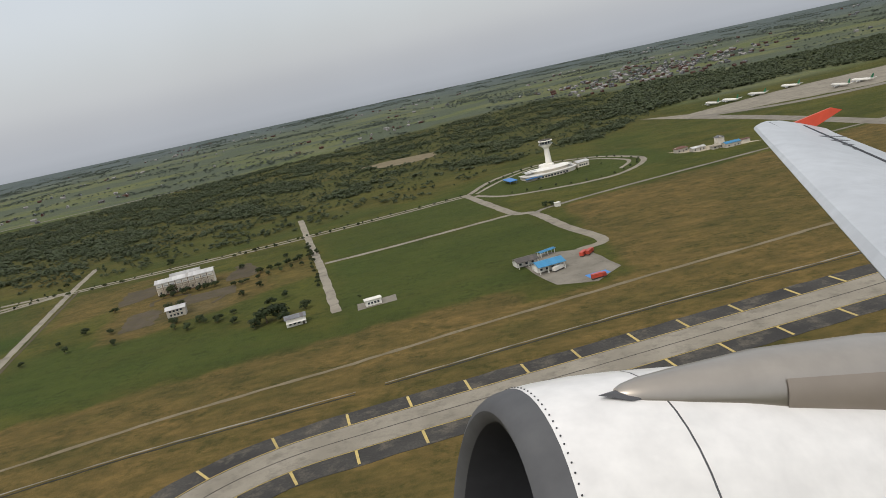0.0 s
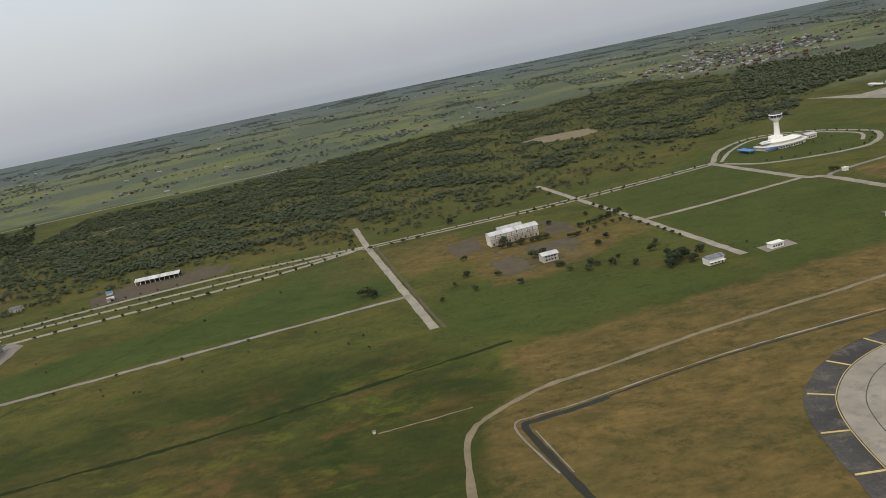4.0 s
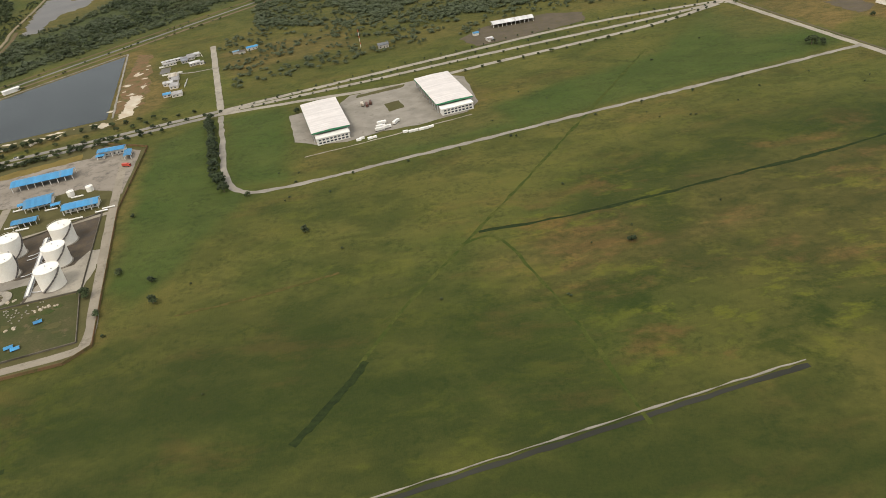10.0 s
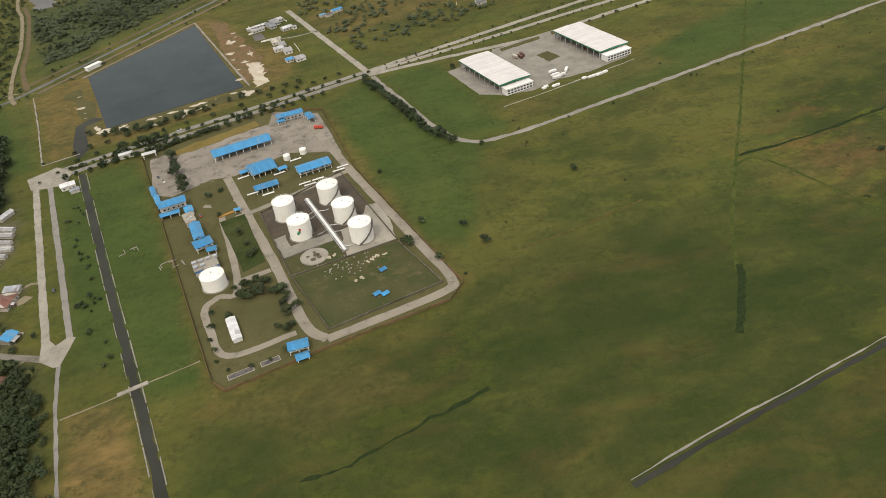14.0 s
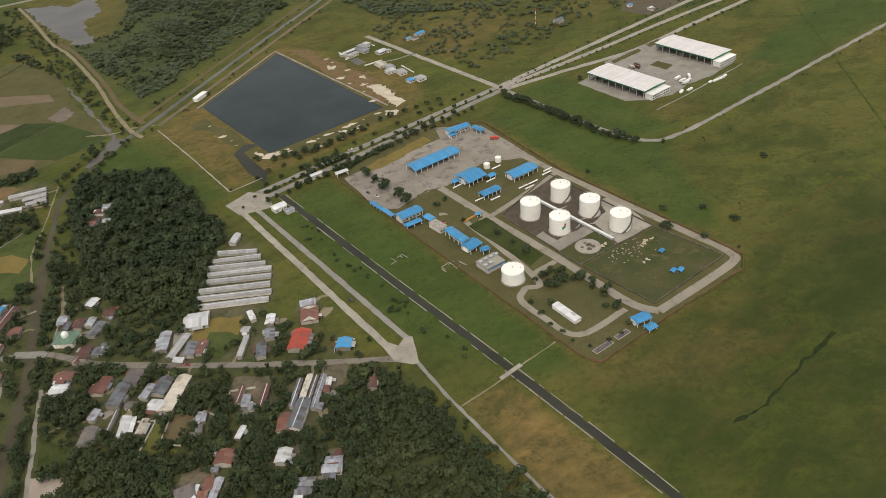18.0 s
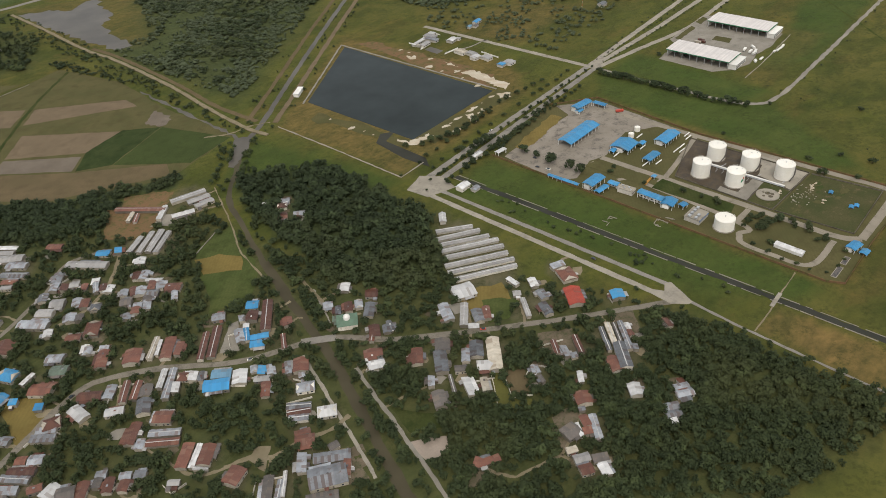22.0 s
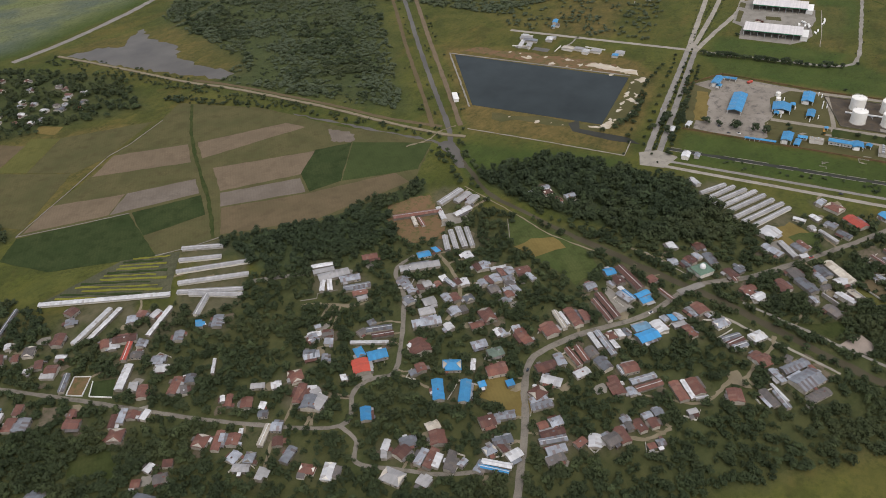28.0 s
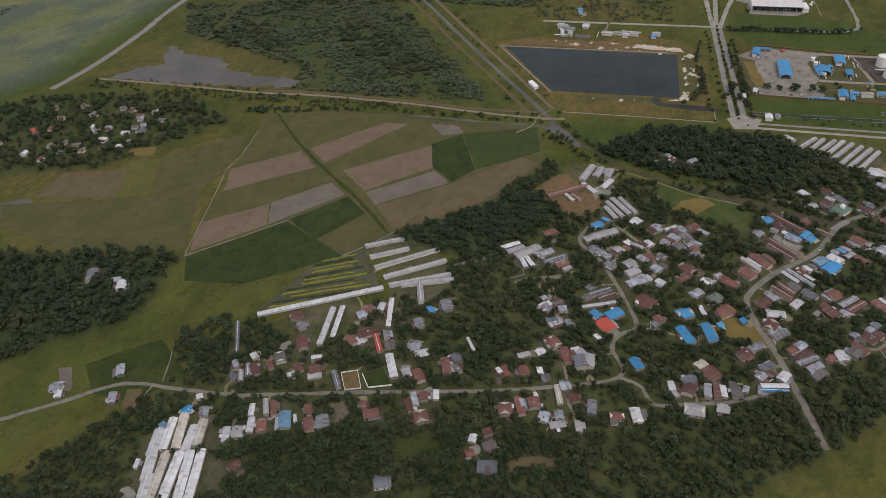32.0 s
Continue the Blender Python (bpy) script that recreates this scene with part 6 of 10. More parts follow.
home(-1291.4, 288.4, 21.9, 3.9, 63, PALE_TIN)
home(-1271.4, 291.8, 11.1, 7.1, 76, GREY_TIN)
home(-1281.1, 277.2, 14, 6.9, 74, GREY_TIN)
home(-1409.4, 320.6, 12, 6.3, 66, RUST_TIN)
home(-1412.3, 309.2, 12.7, 6.3, -17, WHITE_TIN)
home(-1394.7, 340.6, 13.7, 8.2, 64, RUST_TIN)
home(-1381.6, 339.1, 10.2, 3.7, 75, GREY_TIN)
home(-1303.4, 242.7, 14.4, 4.1, 62, RUST_TIN)
home(-1301, 234.7, 10.8, 4.6, 69, GREY_TIN)
home(-1289.4, 234.1, 18.5, 4.3, 63, RUST_TIN)
home(-1299.2, 228, 4.6, 4.1, -21, GREY_TIN)
home(-1328.3, 234.8, 8.3, 3.4, 73, GREY_TIN)
home(-1331.9, 225.4, 7, 3, 75, DARK_TIN)
home(-1310, 210.6, 10.6, 4, 55, WHITE_TIN)
home(-1322.7, 195.3, 10.9, 10.7, 64, RUST_TIN)
home(-1329.6, 189.2, 4.5, 3.5, -28, GREY_TIN)
home(-1334.7, 180.9, 9.3, 5.6, 70, RUST_TIN)
home(-1333.2, 173, 21.2, 4.9, 59, GREY_TIN)
home(-1339.7, 173.8, 5.7, 4.9, -25, RUST_TIN)
home(-1342.9, 177.8, 11.3, 2.5, 66, WHITE_TIN)
home(-1357.8, 169.3, 7.3, 4.8, -21, CREAM_TIN)
home(-1357.4, 161, 10.2, 6.2, -22, PALE_TIN)
home(-1360.9, 153.4, 8.4, 7.5, -20, RUST_TIN)
home(-1348.2, 154.3, 9.7, 4.9, -26, DARK_TIN)
home(-1352, 146.7, 9.5, 6.2, 71, WHITE_TIN)
home(-1403.3, 195.7, 16.6, 5.3, -17, RUST_TIN)
home(-1408.8, 198.5, 7.1, 3.9, 36, RUST_TIN)
home(-1237.9, 310.6, 11.6, 5.6, -11, GREY_TIN)
home(-1240.5, 297.4, 16, 12.9, 73, RUST_TIN)
home(-1254.6, 274.1, 20.9, 12.9, 61, TERRACOTTA)
home(-1228.4, 254.5, 10.3, 10.3, 62, BLUE_TIN)
home(-1270.6, 225.9, 24.6, 3.4, 60, GREY_TIN)
home(-1264.1, 226.3, 25.4, 4.1, 59, CREAM_TIN)
home(-1260.4, 223.4, 24.8, 2.6, 59, DARK_TIN)
home(-1257.2, 219.7, 29.6, 4.1, 59, GREY_TIN)
home(-1248.8, 225.1, 7.1, 3.9, 64, WHITE_TIN)
home(-1252.3, 219.1, 6.3, 4, 72, RUST_TIN)
home(-1260.5, 206.6, 5.2, 3.7, 56, GREY_TIN)
home(-1223.7, 209.2, 9, 4, 72, RUST_TIN)
home(-1267.3, 307.3, 11.2, 6.5, 67, WHITE_TIN)
home(-1810.1, 820.5, 39.4, 3.6, 37, GREY_TIN)
home(-1838.3, 800, 8.7, 4.5, 47, GREY_TIN)
home(-1823.9, 791.4, 7.3, 5.5, 59, WHITE_TIN)
home(-1850.1, 793.8, 9.5, 4.4, 36, GREY_TIN)
home(-1847.6, 786.9, 14.6, 3.7, 38, PALE_TIN)
home(-1839.3, 786.3, 13.5, 3.5, 36, GREY_TIN)
home(-1837.2, 780.7, 13, 7.2, 56, RUST_TIN)
home(-1827.5, 772.3, 8.9, 5.4, 51, RUST_TIN)
home(-1816.5, 769.8, 11.7, 9.2, 42, DARK_TIN)
home(-1819.9, 749.1, 10.4, 6.7, 52, RUST_TIN)
home(-1829.1, 749.9, 6.2, 4.6, -49, WHITE_TIN)
home(-1816.3, 734.5, 10.4, 9.6, -50, RUST_TIN)
home(-1822.3, 731.1, 11.3, 5, -54, PALE_TIN)
home(-1803.5, 741.6, 9.2, 4, -52, WHITE_TIN)
home(-1767.7, 786.6, 10.3, 10.2, 12, RUST_TIN)
home(-1776.1, 775.8, 9.1, 7.7, 52, GREY_TIN)
home(-1794.4, 762.3, 14.6, 9.4, 42, RUST_TIN)
home(-1767.1, 755.4, 48.2, 5, 18, WHITE_TIN)
home(-1758.5, 749.4, 42, 4.5, 19, WHITE_TIN)
home(-1818.5, 712.4, 20, 4.8, 44, GREY_TIN)
home(-1774.1, 725.1, 11.2, 7.2, 58, RUST_TIN)
home(-1771.4, 718.3, 9.2, 6.7, 54, WHITE_TIN)
home(-1760.2, 716.7, 19.6, 9.1, -40, RUST_TIN)
home(-1767.9, 702.7, 21.8, 4.6, 41, TERRACOTTA)
home(-1755.3, 700.9, 8.9, 5.4, 34, GREY_TIN)
home(-1765.1, 692.4, 9.4, 8.1, -52, DARK_TIN)
home(-1725.7, 723.3, 10.8, 5.9, 15, WHITE_TIN)
home(-1742.7, 733.9, 9.8, 7.4, 47, GREY_TIN)
home(-1733.1, 733.3, 9, 8.7, 29, RUST_TIN)
home(-1728.8, 712.5, 38.3, 4.3, 24, WHITE_TIN)
home(-1731.2, 682, 12.2, 8.1, 41, GREY_TIN)
home(-1700, 670, 15, 8.8, 41, GREY_TIN)
home(-1711.7, 680.1, 8.8, 5.1, 55, BLUE_TIN)
home(-1757.4, 672.8, 12.1, 6.8, -51, GREY_TIN)
home(-1763.1, 662.4, 12, 8.6, -51, WHITE_TIN)
home(-1786.6, 678.5, 27.6, 6.7, 38, WHITE_TIN)
home(-1788.5, 663.4, 10.5, 7.1, 45, PALE_TIN)
home(-1787.5, 652.7, 13.6, 7.9, 46, RUST_TIN)
home(-1768.4, 637.2, 18.3, 7.2, 33, RUST_TIN)
home(-1756.4, 633, 9.5, 8.2, 43, GREY_TIN)
home(-1766.9, 627.7, 9.8, 4.8, 60, DARK_TIN)
home(-1736.8, 629.1, 16.7, 2.5, 44, WHITE_TIN)
home(-1755.4, 595.3, 6.4, 3.6, 49, WHITE_TIN)
home(-1753.5, 590.1, 12.6, 4.9, 41, RUST_TIN)
home(-1747.1, 577.2, 10.5, 8.5, 42, RUST_TIN)
home(-1730.6, 583.3, 11, 5.5, -47, PALE_TIN)
home(-1721.5, 572.1, 8.1, 6.7, -38, WHITE_TIN)
home(-1742, 564.9, 7, 4.4, 30, WHITE_TIN)
home(-1747.3, 558.3, 7.4, 6.3, -51, GREY_TIN)
home(-1717.1, 551, 20.1, 6.6, 30, RUST_TIN)
home(-1708.6, 545.8, 6.8, 5.5, -50, WHITE_TIN)
home(-1719, 537.1, 13.7, 12.7, 30, GREY_TIN)
home(-1706.1, 570.7, 8, 7.7, -46, RUST_TIN)
home(-1682.3, 576, 10, 8.1, -53, GREY_TIN)
home(-1666.4, 588.3, 9.8, 8.6, 49, WHITE_TIN)
home(-1656.1, 580.9, 9.4, 8.6, -52, RUST_TIN)
home(-1663.4, 572.8, 7.2, 5.6, -55, GREY_TIN)
home(-1678.8, 561.9, 9.5, 4.9, 46, GREY_TIN)
home(-1866.1, 747.7, 16.2, 4.1, 39, PALE_TIN)
home(-1864.8, 741.3, 14.3, 5.1, 37, RUST_TIN)
home(-1873.3, 756.2, 12.5, 4.4, 30, WHITE_TIN)
home(-1886, 747.4, 14.7, 5.2, 28, WHITE_TIN)
home(-1901.4, 759.2, 14.4, 5.4, 31, WHITE_TIN)
home(-1895.8, 752.6, 11.8, 7.9, 33, PALE_TIN)
home(-1883.4, 739.3, 12.5, 7.9, 35, RUST_TIN)
home(-1871.1, 725.9, 16.4, 9.4, 33, DULL_BLUE_TIN)
home(-1866.9, 719, 8.4, 2.6, 41, WHITE_TIN)
home(-1854.9, 714.5, 11, 5.5, 44, RUST_TIN)
home(-1866.8, 706.7, 13.3, 8, 38, RUST_TIN)
home(-1861, 697.6, 13.1, 10, 39, GREY_TIN)
home(-1894.2, 803.6, 7.1, 6.9, -5, BLUE_TIN)
home(-1879.5, 803.5, 5.4, 5.1, 51, WHITE_TIN)
home(-1832.8, 677.8, 9.2, 4.3, 37, RUST_TIN)
home(-1838, 668.1, 12.3, 8.9, -52, RUST_TIN)
home(-1810.9, 644.1, 14.2, 4.7, 39, GREY_TIN)
home(-1818.1, 645.3, 13.5, 5.1, 43, RUST_TIN)
home(-1806, 639.1, 8.5, 7.3, 39, RUST_TIN)
home(-1824.9, 631.1, 12.3, 11.8, 38, RUST_TIN)
home(-1799.8, 630.4, 9.6, 4.2, 26, WHITE_TIN)
home(-1791.4, 575.2, 11.7, 10.7, 25, RUST_TIN)
home(-1783.5, 566, 18.1, 6.2, 34, RUST_TIN)
home(-1780.8, 565.7, 8, 5.1, 42, GREY_TIN)
home(-1776.5, 557.1, 10.7, 9.2, 33, RUST_TIN)
home(-1767.9, 558.8, 4.9, 3, 40, WHITE_TIN)
home(-1760.1, 542.6, 20.1, 4.6, 28, CREAM_TIN)
home(-1749.8, 540.6, 8.6, 8.3, -56, GREY_TIN)
home(-1786.3, 545.2, 10, 8.2, 8, GREY_TIN)
home(-1780.1, 535.3, 9.2, 7.4, 29, GREY_TIN)
home(-1789.6, 533.2, 12.2, 6.5, -55, PALE_TIN)
home(-1784.8, 518.2, 9.9, 4.9, 26, PALE_TIN)
home(-1758.5, 530.2, 8.6, 7.7, 42, RUST_TIN)
home(-1762.3, 514.9, 14.5, 6.9, 15, GREY_TIN)
home(-1827.5, 586.1, 7.8, 5.7, 12, WHITE_TIN)
home(-1828.4, 571.8, 9.8, 8.3, -40, DARK_TIN)
home(-1840.7, 582.8, 6.7, 6.7, -48, RUST_TIN)
home(-1846.6, 566.1, 14.5, 10.6, -67, GREY_TIN)
home(-1817.3, 578.7, 6.9, 5.6, -47, RUST_TIN)
home(-1921.7, 735.6, 10.1, 6.2, -17, RUST_TIN)
home(-1896.7, 802.8, 6.5, 6.1, -12, BLUE_TIN)
home(-1914.6, 809.8, 5.0, 4.9, -15, DULL_BLUE_TIN)
home(-1890.5, 790.1, 10.0, 7.0, 39, GREY_TIN)
home(-1884.0, 885.3, 12.7, 6.9, 41, GREY_TIN)
home(-1910.0, 868.3, 11.9, 6.7, 35, GREY_TIN)
home(-1925.3, 913.2, 8.1, 5.8, 36, WHITE_TIN)
home(-1950.7, 801.9, 7.6, 2.6, 24, WHITE_TIN)
home(-1799.6, 1007.6, 18.5, 10.7, 38, GREY_TIN)

house(-1763, 495, 12, 8, -62, RUST_TIN)
house(-1756, 482, 16, 8, 30, WHITE_TIN)
house(-1476, 306, 20, 16, -28, GREY_TIN)
house(-1890, 628, 14, 9, -62, GREY_TIN)
house(-1921, 920, 12, 8, -62, GREY_TIN)
house(-1799, 969, 14, 10, 30, WHITE_TIN)
house(-1795, 980, 12, 8, -62, GREY_TIN)
house(-1274, 206, 24, 8, 62, GREY_TIN)
house(-1284, 204, 16, 9, 62, RUST_TIN)
house(-1291, 179, 12, 9, 62, WHITE_TIN)
house(-1267, 159, 14, 12, -28, GREY_TIN)
house(-1286, 152, 12, 12, -28, GREY_TIN)
house(-1462, 323, 14, 9, -28, GREY_TIN)
house(-1461, 294, 14, 10, -28, WHITE_TIN)
house(-1484, 282, 14, 9, -28, RUST_TIN)
house(-1380, 557, 8, 6, -28, WHITE_TIN)
house(-1370, 544, 10, 8, -28, RUST_TIN)
house(-1363, 522, 12, 8, -28, GREY_TIN)
house(-1378, 527, 10, 7, -28, RUST_TIN)
house(-1363, 551, 9, 7, -28, GREY_TIN)


# a prayer house with a dome
mosque = thing("prayer_house", -1405, 363, 0, -28, "small prayer house with a green roof and white dome", "building")
part("wall", Geo().box(0, 0, -0.1, 15, 13, 4.6), WALL_PAINT, mosque)
part("roof", Geo().hip(15, 13, 4.5, 6.6), surface("dull_green_roof", (0.10, 0.16, 0.11), (0.08, 0.12, 0.08), 0.3, 2.0, 0.7), mosque)
part("drum", Geo().cyl(0, 0, 5.8, 7.4, 2.6, 2.6, 20), WHITE_PAINT, mosque)
part("dome", Geo().cyl(0, 0, 7.4, 8.6, 2.7, 2.3, 20, False).cyl(0, 0, 8.6, 9.6, 2.3, 1.3, 20, False).cyl(0, 0, 9.6, 10.1, 1.3, 0.1, 20), WHITE_PAINT, mosque, smooth=True)
part("finial", Geo().tube((0, 0, 10.0), (0, 0, 11.4), 0.1, 5), STEEL, mosque)
HOUSES.append((-1405, 363, 9)); BLOCK_SPOTS.append((-1405, 363, 10))
# workshops and houses round the poultry sheds
home(-1486.3, 247.9, 23.9, 15.7, -22, GREY_TIN)
home(-1476.6, 259.8, 23.8, 8.2, -29, GREY_TIN)
home(-1494.1, 267.3, 14.9, 5.6, 61, GREY_TIN)
home(-1496.2, 236.6, 19.7, 7.8, -26, DARK_TIN)
home(-1519.1, 264.3, 17.3, 6.4, 58, DARK_TIN)
home(-1515.3, 256.7, 18.3, 4.4, 53, GREY_TIN)
home(-1510.0, 260.2, 18.9, 2.5, 57, WHITE_TIN)
home(-1473.5, 246.1, 12.1, 4.2, 57, RUST_TIN)
home(-1388, 297, 11, 7.4, 66, RUST_TIN)
home(-1396.6, 254.8, 14.7, 8.8, 66, DARK_TIN)
home(-1348.2, 180.4, 11.4, 10.8, 0, DARK_TIN)
home(-1482.5, 288.0, 10.5, 7.0, -19, RUST_TIN)
home(-1471.6, 266.5, 6.9, 5.6, -3, DARK_TIN)
patch("workshop_yard", [(-1494, 240), (-1490, 262), (-1464, 262), (-1466, 232)], YARD_EARTH, "stained concrete workshop yard", 0.08, 1.0, "yard")
patch("garden_plot", [(-1346, 250), (-1333, 242), (-1345, 220), (-1357, 227)], CROP_BROWN, "bare brown walled plot", 0.07, 0.4, "yard")
patch("garden_plot", [(-1353, 255), (-1347, 250), (-1358, 226), (-1347, 218), (-1352, 214), (-1372, 224)], CROP_LIME, "yellow-green garden strip beside a wall", 0.065, 0.6, "yard")
for run in ([(-1352, 257), (-1359, 244), (-1365, 234), (-1376, 216)], [(-1346, 250), (-1357, 227), (-1345, 220)]):
    w = thing("garden_wall", run[0][0], run[0][1], 0, 0, "low pale wall round a garden plot", "wall", "garden walls")
    for p, q in zip(run, run[1:]):
        e = Vector(q) - Vector(p)
        part("wall_panel", Geo().box((p[0] + q[0]) / 2 - run[0][0], (p[1] + q[1]) / 2 - run[0][1], -0.1, e.length, 0.3, 1.6, math.degrees(math.atan2(e.y, e.x))), WALL_PAINT, w)
for poly in ([(-1316, 245), (-1302, 263), (-1279, 251), (-1291, 228)], [(-1356, 188), (-1348, 198), (-1331, 197), (-1333, 188), (-1347, 177), (-1361, 174)], [(-1424, 190), (-1411, 197), (-1403, 194), (-1409, 187), (-1419, 186)], [(-1255, 225), (-1244, 246), (-1230, 238), (-1244, 214)]):
    patch("house_yard", poly, YARD_EARTH, "trodden brown yard between houses", 0.055, 1.5, "yard", 4)
road("house_path", [(-1396, 177), (-1381, 175), (-1364, 172)], 1.8, TRACK, "narrow dirt path between trees", rough=0.4)
patch("garden_plot", [(-1857, 641), (-1834, 627), (-1837, 607), (-1848, 602), (-1868, 627)], LAWN, "dark yellow-green garden among trees", 0.06, 2.0, "yard")
patch("house_yard", [(-1841, 705), (-1833, 695), (-1845, 679), (-1856, 691)], YARD_EARTH, "trodden brown yard between houses", 0.06, 1.5, "yard", 4)
patch("factory_yard", [(-1318, 338), (-1284, 326), (-1296, 296), (-1330, 312)], CROP_OCHRE, "dry yard beside workshops", 0.06, 1.5, "yard")

# more small houses of the village, strewn among the trees
def strew(poly, count, seed, rot):
    rng = random.Random(seed)
    xs, ys = [p[0] for p in poly], [p[1] for p in poly]
    made = tries = 0
    while made < count and tries < 6000:
        tries += 1
        x, y = rng.uniform(min(xs), max(xs)), rng.uniform(min(ys), max(ys))
        if inside(np.array([x]), np.array([y]), poly)[0] < 4:
            continue
        if any((x - a) ** 2 + (y - b) ** 2 < (r + 7) ** 2 for a, b, r in HOUSES):
            continue
        if near_line(np.array([x]), np.array([y]))[0] < 4:
            continue
        roof = rng.choices((GREY_TIN, RUST_TIN, WHITE_TIN, DARK_TIN, TERRACOTTA), (4, 5, 1.2, 1.5, 0.4))[0]
        house(x, y, rng.uniform(7, 12), rng.uniform(5.5, 8), rot + rng.choice((0, 90)), roof)
        made += 1


def near_line(x, y):
    """Distance to the nearest way or water, less its half width."""
    d = np.full(x.shape, 1e9)
    for pts, half in BLOCK_LINES:
        for (ax, ay), (bx, by) in zip(pts, pts[1:]):
            ex, ey = bx - ax, by - ay
            t = np.clip(((x - ax) * ex + (y - ay) * ey) / (ex * ex + ey * ey), 0, 1)
            d = np.minimum(d, np.hypot(x - ax - t * ex, y - ay - t * ey) - half)
    return d


strew([(-1540, 1350), (-1470, 1220), (-1520, 1130), (-1640, 1190), (-1700, 1340)], 34, 15, 20)

# poultry sheds by the boulevard: eight long low roofs of growing length
for k in range(8):
    c = Vector((-1270, 408)).lerp(Vector((-1287, 342)), k / 7)
    house(c.x + (3 if 2 < k < 5 else 0), c.y, (32, 38, 46, 50, 50, 54, 56, 52)[k], 4.4, -22, PALE_TIN, 2.6)
house(-1268, 428, 16, 6, 60, WHITE_TIN)
# mushroom and poultry sheds by the nursery
for a, b in (((-1652, 784), (-1624, 756)), ((-1665, 771), (-1637, 743)), ((-1676, 760), (-1628, 713)), ((-1686, 744), (-1641, 699)), ((-1697, 731), (-1656, 688)), ((-1692, 721), (-1662, 682))):
    d = Vector(b) - Vector(a)
    house((a[0] + b[0]) / 2, (a[1] + b[1]) / 2, d.length, 4.8, math.degrees(math.atan2(d.y, d.x)), PALE_TIN, 2.6)
house(-1694, 700, 27, 5, 35, PALE_TIN, 2.6)
house(-1740, 779, 116, 4.5, -50, WHITE_TIN, 2.6)
# a dense works of parallel pale roofs
house(-1929.7, 802.9, 24.5, 7.5, 23, WHITE_TIN, 3.6, "factory sheds")
house(-1919.7, 799.8, 30.0, 5.8, 30, WHITE_TIN, 3.6, "factory sheds")
house(-1913.8, 793.1, 33.1, 6.1, 32, CREAM_TIN, 3.6, "factory sheds")
house(-1916.3, 781.4, 24.5, 6.2, 26, WHITE_TIN, 3.6, "factory sheds")
house(-1908.4, 778.3, 24.6, 6.1, 29, CREAM_TIN, 3.6, "factory sheds")
house(-1948.9, 791.7, 24.5, 6.8, 28, WHITE_TIN, 3.6, "factory sheds")
house(-1965.2, 780.5, 24.5, 7.0, 28, WHITE_TIN, 3.6, "factory sheds")
house(-1951.8, 779.9, 40.7, 5.8, 29, CREAM_TIN, 3.6, "factory sheds")
house(-1948.0, 771.0, 40.1, 6.6, 28, WHITE_TIN, 3.6, "factory sheds")
house(-1943.6, 762.7, 41.1, 6.1, 29, WHITE_TIN, 3.6, "factory sheds")
house(-1939.7, 755.8, 42.4, 5.7, 32, WHITE_TIN, 3.6, "factory sheds")

# trodden yards, paths to the lanes, and low walls of the village
yard_rng2 = random.Random(41)
LANES = [seg for name_pts in BLOCK_LINES for seg in zip(name_pts[0], name_pts[0][1:]) if seg[0][0] < -1185]
for hx, hy, r in list(HOUSES):
    if hx > -1200 or hy > 900:
        continue
    pick = yard_rng2.random()
    a = yard_rng2.uniform(0, 6.28)
    if pick < 0.34:
        x, y, s = hx + (r + 3) * math.cos(a), hy + (r + 3) * math.sin(a), yard_rng2.uniform(3.5, 7)
        patch("trodden_yard", [(x + s * yard_rng2.uniform(0.6, 1.3) * math.cos(q), y + s * yard_rng2.uniform(0.5, 1.1) * math.sin(q)) for q in (0.3, 1.4, 2.5, 3.4, 4.5, 5.6)], (TRACK, YARD_EARTH, YARD_EARTH, OLD_CONCRETE)[int(pick * 100) % 4], "trodden bare yard beside a house", 0.10, 0.6, "yard", 3)
    elif pick < 0.58:
        best = None
        for p, q in LANES:
            e = Vector(q) - Vector(p)
            f = min(1.0, max(0.0, (Vector((hx, hy)) - Vector(p)).dot(e) / max(e.length_squared, 1e-6)))
            c = Vector(p) + e * f
            d = (c - Vector((hx, hy))).length
            if best is None or d < best[0]:
                best = (d, c)
        if best and r + 6 < best[0] < 48:
            u = (best[1] - Vector((hx, hy))).normalized()
            p0 = Vector((hx, hy)) + u * r * 0.8
            bend = p0.lerp(best[1], 0.5) + Vector((-u.y, u.x)) * yard_rng2.uniform(-4, 4)
            solid("house_path", strip([tuple(p0), tuple(bend), tuple(best[1])], yard_rng2.uniform(1.6, 2.8), -0.2, 0.09 + 0.001 * (len(HOUSES) % 7), 0.4, False, int(r * 10)), TRACK, "narrow dirt path to a village house", "path", "structure")
    elif pick < 0.66 and r < 15:
        s = r + 4
        box = [(hx + s * math.cos(a + q), hy + s * 0.8 * math.sin(a + q)) for q in (0.7, 2.4, 3.9)]
        w = thing("garden_wall", box[0][0], box[0][1], 0, 0, "low pale garden wall beside a house", "wall", "garden walls")
        for p, q in zip(box, box[1:]):
            e = Vector(q) - Vector(p)
            part("wall_panel", Geo().box((p[0] + q[0]) / 2 - box[0][0], (p[1] + q[1]) / 2 - box[0][1], -0.1, e.length, 0.25, 1.7, math.degrees(math.atan2(e.y, e.x))), WALL_PAINT, w)

ground()

